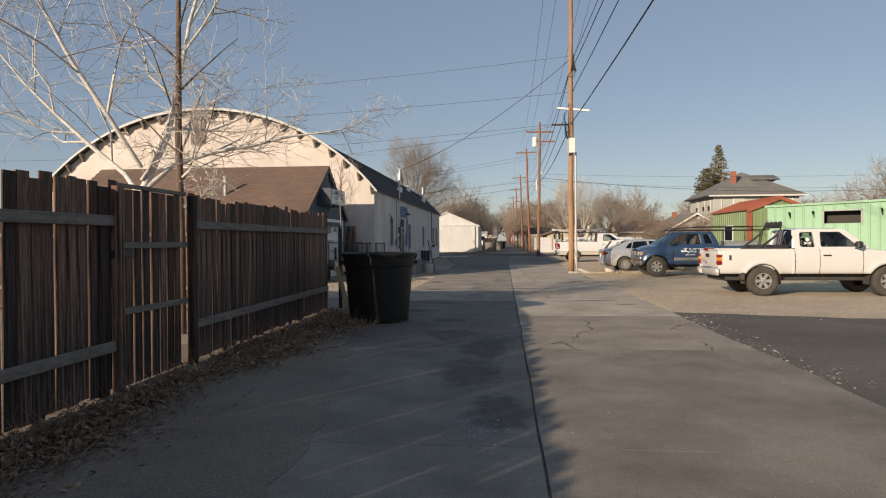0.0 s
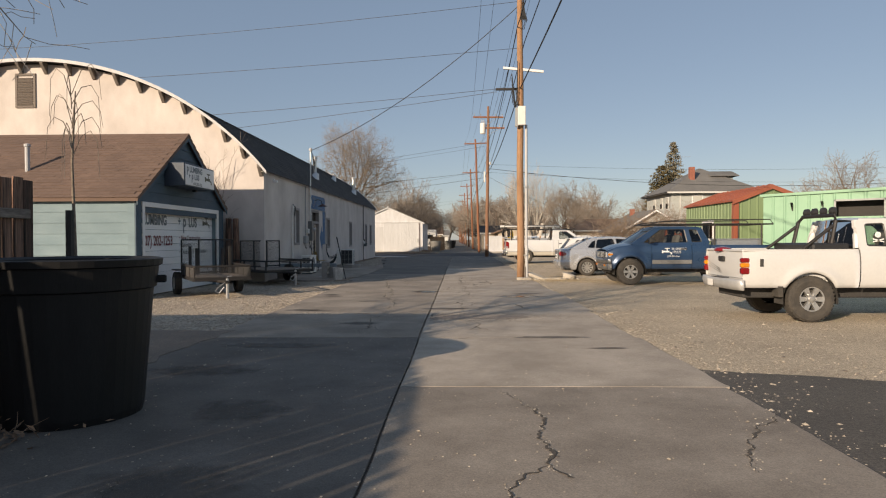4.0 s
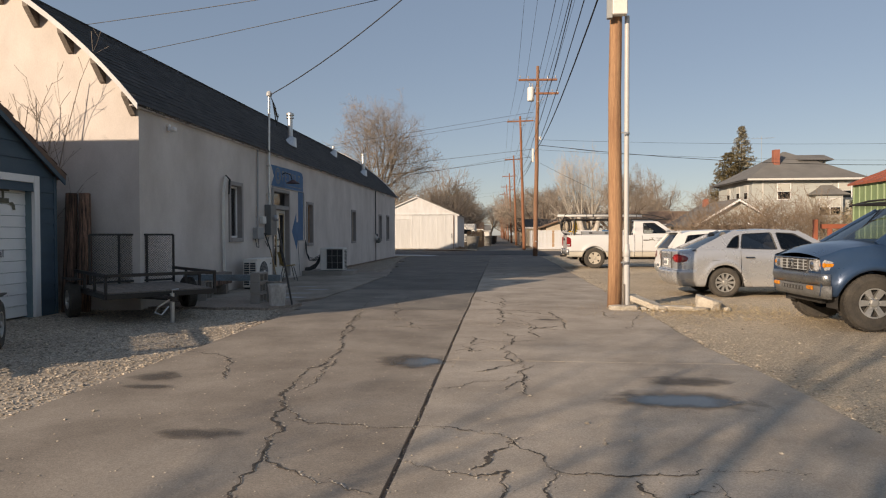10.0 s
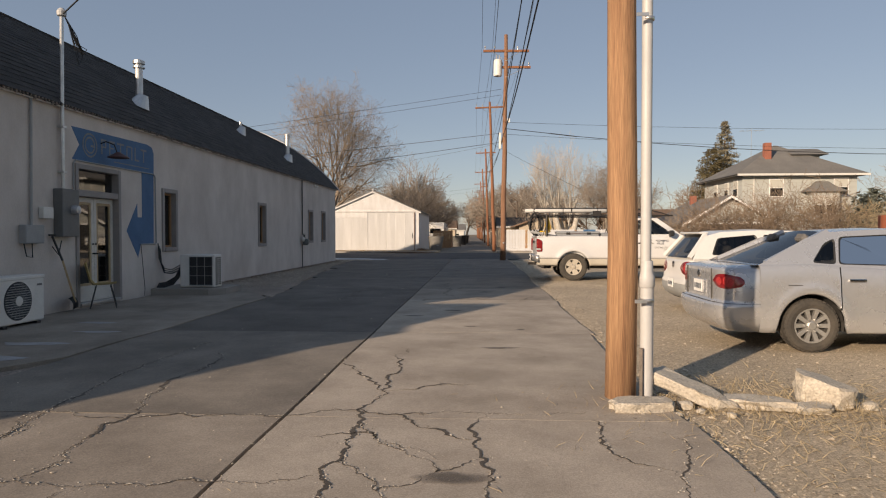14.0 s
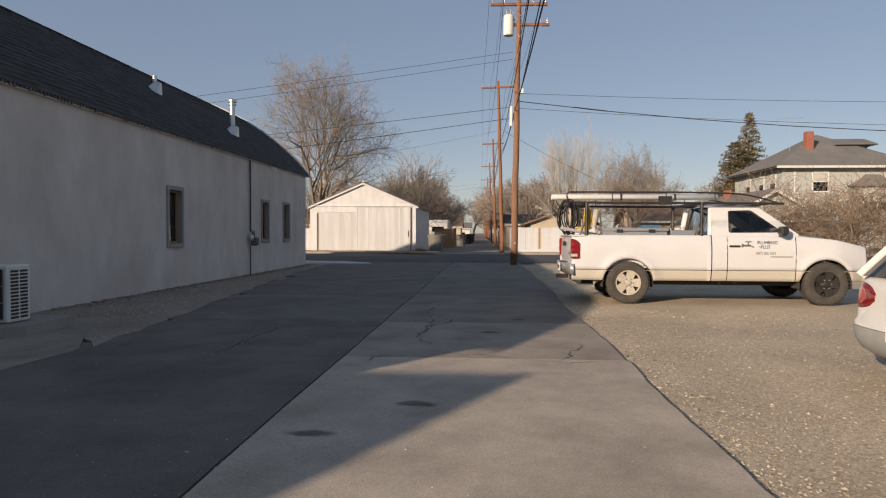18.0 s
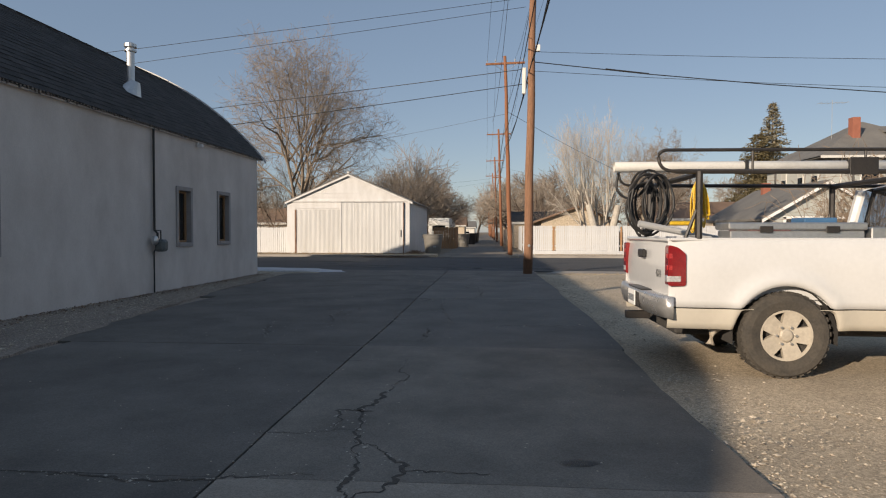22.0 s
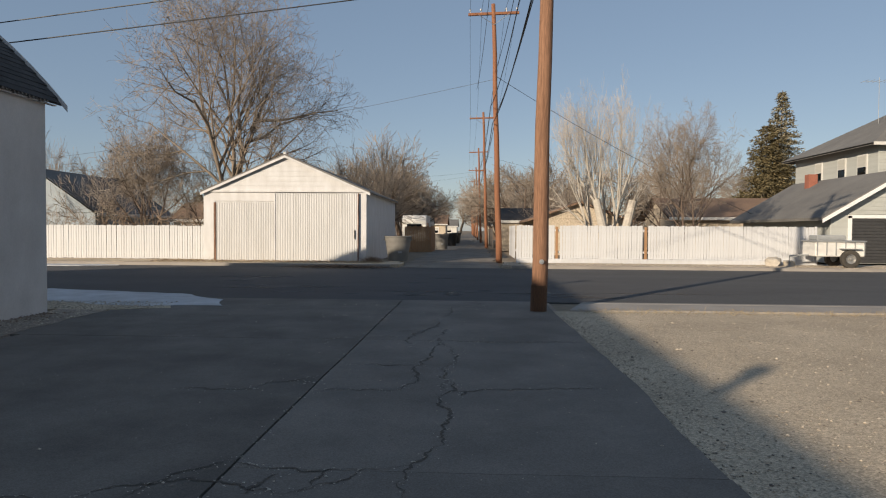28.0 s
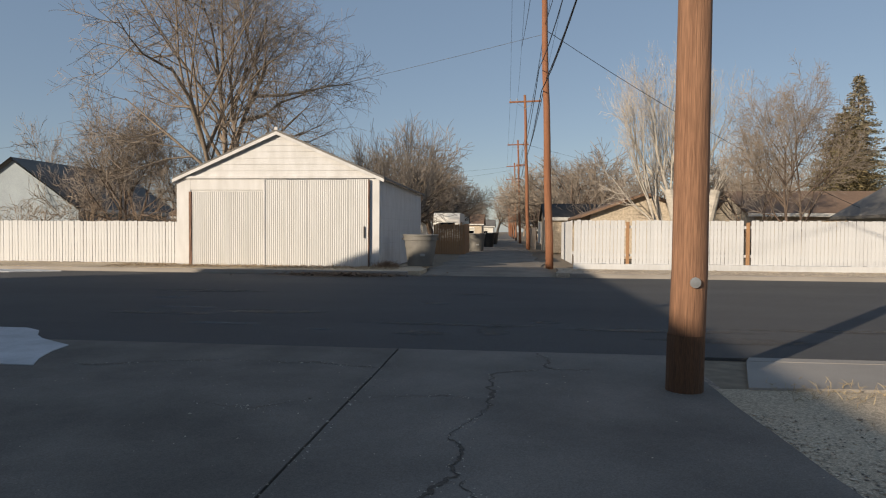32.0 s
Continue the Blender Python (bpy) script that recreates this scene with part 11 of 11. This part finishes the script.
CRACKS_BY_STREET = [[(1.7, 53.0), (1.9, 53.2), (2.1, 53.2), (2.8, 53.1), (3.3, 53.2), (3.8, 53.3)], [(1.8, 55.4), (2.0, 55.9), (2.0, 57.0), (2.4, 57.2)], [(0.9, 56.0), (1.4, 56.1), (1.8, 56.1)], [(-0.3, 55.7), (0.2, 55.6), (0.6, 55.9)], [(2.3, 50.3), (2.3, 50.5)], [(1.7, 53.5), (1.9, 53.6), (1.9, 54.4)], [(2.4, 58.1), (2.5, 57.3), (2.9, 57.3)], [(-0.8, 57.3), (0.2, 57.3), (1.0, 57.2)], [(1.2, 48.4), (1.1, 48.1)], [(1.5, 48.5), (1.4, 48.1)], [(-2.2, 56.9), (-1.0, 57.2), (-0.8, 57.3)]]
CRACKS = CRACKS_BY_BIN + CRACKS_BY_SHOP + MESH_CRACKS + SIDE_CRACKS + CRACKS_AT_GABLE + RUNGS + SHORT_CRACKS + CRACKS_BY_DOOR + CRACKS_BY_METER + CRACKS_AT_END + CRACKS_BY_STREET
CRACK_SOIL = mat("crack_soil", (0.06, 0.05, 0.042), (0.11, 0.09, 0.072), rough=0.98, scale=9, fine=90, bump=0.4, fine_mix=0.3)
CRACK_DUST = mat("crack_dust", (0.47, 0.42, 0.36), (0.27, 0.235, 0.195), rough=0.98, scale=7, fine=90, bump=0.4, fine_mix=0.3)


SPALL = ([], [])


def crack(way, seed):
    """A ragged line of soil following a few bends, with crumbled pale edges; returns its points."""
    pts = []
    for p, q in zip(way, way[1:]):
        pts += jag(p, q, .15)[:-1]
    pts.append(way[-1])
    r = random.Random(seed)
    for _ in range(2):
        fine = [pts[0]]
        for p, q in zip(pts, pts[1:]):
            o = r.uniform(-.28, .28)
            fine += [((p[0] + q[0]) / 2 - (q[1] - p[1]) * o, (p[1] + q[1]) / 2 + (q[0] - p[0]) * o), q]
        pts = fine
    across = abs(way[-1][0] - way[0][0]) > abs(way[-1][1] - way[0][1])
    dusty = across and 14 < way[0][1] < 33
    wide = .0045 if dusty else .0055 if across else .0085
    bm = bmesh.new()
    prev = None
    n = len(pts)
    vs, fs = SPALL
    for i, (x, y) in enumerate(pts):
        u, v = pts[max(i - 1, 0)], pts[min(i + 1, n - 1)]
        tx, ty = v[0] - u[0], v[1] - u[1]
        l = math.hypot(tx, ty) or 1
        w = wide * (.3 + 1.5 * abs(noise.noise(Vector((x * 2.1, y * 2.1, .5)))) * 2) * min(1, .25 + 3 * min(i, n - 1 - i) / n) * r.uniform(.6, 1.4)
        a = bm.verts.new((x - ty / l * w, y + tx / l * w, SZ + .0034))
        b = bm.verts.new((x + ty / l * w * r.uniform(.5, 1.2), y - tx / l * w, SZ + .0034))
        if prev:
            bm.faces.new([prev[0], prev[1], b, a])
        prev = (a, b)
        if i and r.random() < (.5 if 14 < y < 30 else .12) and noise.noise(Vector((x * 1.6, y * 1.6, 3.0))) > -.2:
            # crumbs of the slab's broken lip
            sd = 1 if tx > 0 else -1
            nx, ny = -ty / l * sd, tx / l * sd
            c, h, k = r.uniform(.006, .02), r.uniform(.002, .006), r.uniform(.5, 1.1)
            q = len(vs)
            for e, f, z in ((-.5, 0, .002), (.5, 0, .002), (.3, 1, .002), (-.4, r.uniform(.6, 1.3), .002), (0, .45, h + .002)):
                vs.append((x + tx / l * c * k * e * 2 + nx * (w + c * f), y + ty / l * c * k * e * 2 + ny * (w + c * f), SZ + z))
            fs.extend([(q, q + 1, q + 4), (q + 1, q + 2, q + 4), (q + 2, q + 3, q + 4), (q + 3, q, q + 4)])
    tagged(part("paving_crack", bm, CRACK_SOIL), "ragged soil-filled crack in the concrete", "crack", kind="structure")
    return pts


crack_line = [p for i, way in enumerate(CRACKS) for p in crack(way, i)]
me = bpy.data.meshes.new("spalled_edge")
me.from_pydata(SPALL[0], [], SPALL[1])
tagged(link("spalled_edge", me, CRACK_DUST), "pale crumbled lips along the cracks", "crack", kind="stuff")

# ---- loose stones, litter and dry weeds ----


def scatter(name, label, category, n, area, size, material, seed, z=0.0, flat=.6, avoid=None):
    r = random.Random(seed)
    vs, fs = [], []
    for _ in range(n):
        x, y = area(r)
        if avoid and avoid(x, y):
            continue
        s = size * r.uniform(.4, 1.0) ** 1.5 * (2.0 if r.random() < .04 else 1)
        a = r.uniform(0, 6.3)
        b = len(vs)
        rad = [(s * r.uniform(.7, 1.2)) for _ in range(4)]
        for k in range(4):
            t = a + k * math.pi / 2
            vs.append((x + rad[k] * math.cos(t), y + rad[k] * math.sin(t), z + s * .15))
        vs += [(x + s * r.uniform(-.2, .2), y + s * r.uniform(-.2, .2), z + s * flat * r.uniform(.7, 1.2)), (x, y, z - s * .2)]
        fs += [(b + k, b + (k + 1) % 4, b + 4) for k in range(4)] + [(b + (k + 1) % 4, b + k, b + 5) for k in range(4)]
    me = bpy.data.meshes.new(name)
    me.from_pydata(vs, [], fs)
    return tagged(link(name, me, material), label, category, kind="stuff")


DARK_STONE = mat("dark_stone", (.24, .20, .165), (.13, .11, .095), rough=.95, scale=5, fine=60, spread=.35, island=True)
scatter("loose_stones", "loose tan stones on the gravel lot", "gravel", 20000, lambda r: (3.95 + 14 * r.random() ** 2.0, r.uniform(11.5, 56)), .018, STONE, 1, -.006)
scatter("loose_stones", "fine tan grit spread over the gravel lot", "gravel", 26000, lambda r: (3.95 + 6 * r.random() ** 1.3, r.uniform(12, 50)), .0115, STONE, 31, -.006)
scatter("dark_stones", "small dark stones on the gravel lot", "gravel", 12000, lambda r: (3.95 + 14 * r.random() ** 2.0, r.uniform(8, 56)), .014, DARK_STONE, 21, -.006)
scatter("edge_stones", "stones along the alley's broken edge", "gravel", 5000, lambda r: (3.9 + abs(r.gauss(0, .3)), r.uniform(6, 56)), .017, STONE, 2, -.004)
scatter("rise_stones", "stones on the low gravel rise under the truck", "gravel", 5000, lambda r: (3.98 + 5 * r.random() ** 1.4, r.uniform(39.6, 45.6)), .016, STONE, 22, .03)
scatter("yard_stones", "pale crushed stones before the shop", "gravel", 22000, lambda r: (-2.2 - 4.2 * r.random() ** 1.2, r.uniform(15.8, 28.2)), .022, mat("pale_stone", (.50, .42, .335), (.30, .245, .19), rough=.95, scale=5, fine=60, spread=.45, island=True), 3, -.004)
scatter("strip_stones", "stones in the strip along the hall", "gravel", 7000, lambda r: (lambda y: (r.uniform(HX + .02, lerp_list([(39, -2.9), (41, -2.9), (46, -3.5), (51, -4.1), (56, -4.3)], y)), y))(r.uniform(38.8, 55.8)), .02, STONE, 4, .03)
scatter("alley_grit", "scattered grit and pebbles on the concrete", "gravel", 2600, lambda r: (r.uniform(-2, 3.9), r.uniform(2, 57)), .009, STONE, 5, .022)
beside_crack = lambda r: (lambda p: (p[0] + r.gauss(0, .03), p[1] + r.gauss(0, .03)))(r.choice(crack_line))
scatter("crack_chips", "pale crumbled chips along the cracks", "gravel", 6000, beside_crack, .009, ROCK, 8, .022)
scatter("crack_chips", "dark crumbs of soil along the cracks", "gravel", 2500, beside_crack, .010, DARK_STONE, 24, .022, .4)
scatter("crack_chips", "pale crumbled chips along the centre joint", "gravel", 900, lambda r: (JX + r.gauss(0, .035), r.uniform(8, 57)), .010, ROCK, 25, .022)
scatter("alley_crumbs", "dark crumbs scattered over the concrete", "gravel", 1500, lambda r: (r.uniform(-2, 3.8), r.uniform(6, 57)), .008, DARK_STONE, 26, .022, .4)
scatter("alley_grit", "pale pebbles strewn over the concrete before the shop", "gravel", 2600, lambda r: (r.uniform(-2.1, 3.9), r.uniform(7, 24)), .011, STONE, 27, .022)
crumbled = lambda r: (.92 + abs(r.gauss(0, .95)), 17.3 + r.gauss(0, .3))
scatter("crumbled_patch", "patch of crumbled concrete and dark grit beside the joint", "gravel", 7000, crumbled, .011, DARK_STONE, 28, .022)
scatter("crumbled_patch", "pale chips in the crumbled patch", "gravel", 4000, crumbled, .0095, ROCK, 29, .022)
scatter("pebble_patch", "handful of pale pebbles lying on the concrete", "gravel", 350, lambda r: (-1.33 + r.gauss(0, .22), 17.8 + r.gauss(0, .12)), .014, ROCK, 30, .022)
scatter("corner_stones", "stones on the gravel corner by the street", "gravel", 5000, lambda r: (r.uniform(-14, -3.6), r.uniform(55.95, 57.2)), .022, STONE, 9, .03)
scatter("verge_stones", "stones on the far verge", "gravel", 5000, lambda r: (r.uniform(3.8, 20), r.uniform(70.8, 73)), .03, STONE, 6, .11)
scatter("pothole_gravel", "patch of loose grey chips on the concrete", "gravel", 900, lambda r: (.42 + r.gauss(0, .11), 4.45 + r.gauss(0, .28)), .012, mat("grey_chip", (.3, .3, .31), (.16, .16, .17), rough=.9, spread=.4, island=True), 7, .022)


def leaves(name, label, n, area, size, material, seed, z=0.02, tall=0.0):
    r = random.Random(seed)
    vs, fs = [], []
    for _ in range(n):
        x, y = area(r)
        s, a, ti = size * r.uniform(.5, 1.3), r.uniform(0, 6.3), r.uniform(-.9, .9)
        d, e = Vector((math.cos(a), math.sin(a), ti * .6)), Vector((-math.sin(a), math.cos(a), r.uniform(-.6, .6)))
        c = Vector((x, y, z + s * .4 + tall * r.random() ** 2))
        b = len(vs)
        vs += [c - d * s, c + e * s * .45, c + d * s, c - e * s * .4]
        fs.append((b, b + 1, b + 2, b + 3))
    me = bpy.data.meshes.new(name)
    me.from_pydata(vs, [], fs)
    return tagged(link(name, me, material), label, "leaves", kind="stuff")


def stalks(name, label, n, area, h, material, seed, z=0.0, lean=.5, r0=.0035):
    r = random.Random(seed)
    g = Grow(seed)
    for _ in range(n):
        x, y = area(r)
        hh = h * r.uniform(.4, 1.1)
        d = Vector((r.gauss(0, lean), r.gauss(0, lean), 1)).normalized()
        p = Vector((x, y, z))
        g.limb([p, p + d * hh * .5, p + d * hh + Vector((r.gauss(0, .1), r.gauss(0, .1), -.12)) * hh], [r0, r0 * .8, r0 * .4], 3, True)
    me = bpy.data.meshes.new(name)
    me.from_pydata(g.tv, [], g.tf)
    return tagged(link(name, me, material), label, "weeds", kind="stuff")


clumps = [(-2.85 + cr.uniform(-.05, .35), cr.uniform(1.5, 12.4)) for _ in range(34)] + [(cr.uniform(-2.7, -2.0), cr.uniform(6.6, 10.4)) for _ in range(16)]
near_fence = lambda r: (lambda c: (c[0] + abs(r.gauss(0, .32)) - .2, c[1] + r.gauss(0, .4)))(r.choice(clumps))
leaves("dead_leaves", "drift of dead brown leaves along the fence", 13000, near_fence, .032, DEADLEAF, 11, .02, .10)
stalks("dead_weeds", "dead brown weeds along the fence", 1700, near_fence, .34, DEADLEAF, 12, .01, .7)
stalks("straw", "thin straw stalks lying by the pole rubble", 700, lambda r: (4.7 + r.gauss(0, .55), 28.0 + r.gauss(0, .5)), .16, DRYGRASS, 13, 0, 1.2, .0025)
stalks("straw", "dry straw on the lot between the cars", 1500, lambda r: (5.6 + r.gauss(0, 1.2), 27.4 + r.gauss(0, .7)), .12, DRYGRASS, 14, 0, 1.6, .0025)
leaves("dead_leaves", "dead leaves along the hall's base", 1500, lambda r: (HX + .05 + abs(r.gauss(0, .22)), r.uniform(39.5, 55.3)), .028, DEADLEAF, 15, .03, .02)
stalks("straw", "dry straw on the verge by the white garage", 1600, lambda r: (r.uniform(-11.5, -1.6), 71.7 + r.gauss(0, .45)), .16, DRYGRASS, 16, .11, 1.2, .004)
leaves("dead_leaves", "dead leaves on the verge by the white garage", 1500, lambda r: (r.uniform(-11.5, -1.4), 71.9 + r.gauss(0, .5)), .04, DEADLEAF, 17, .11, .03)
leaves("dead_leaves", "dead leaves and silt drifted in the far gutter", 2600, lambda r: (-2.9 + r.gauss(0, .85), 69.6 + r.gauss(0, .22)), .045, DEADLEAF, 33, .012, .07)
stalks("straw", "dead weeds at the garage's corner", 420, lambda r: (-2.1 + r.gauss(0, .2), 72.55 + r.gauss(0, .2)), .3, DEADLEAF, 34, .1, .6, .005)
stalks("straw", "dry straw along the pavement's edge", 1200, lambda r: (r.uniform(4.4, 16), 56.7 + r.gauss(0, .2)), .12, DRYGRASS, 18, 0, 1.0, .003)
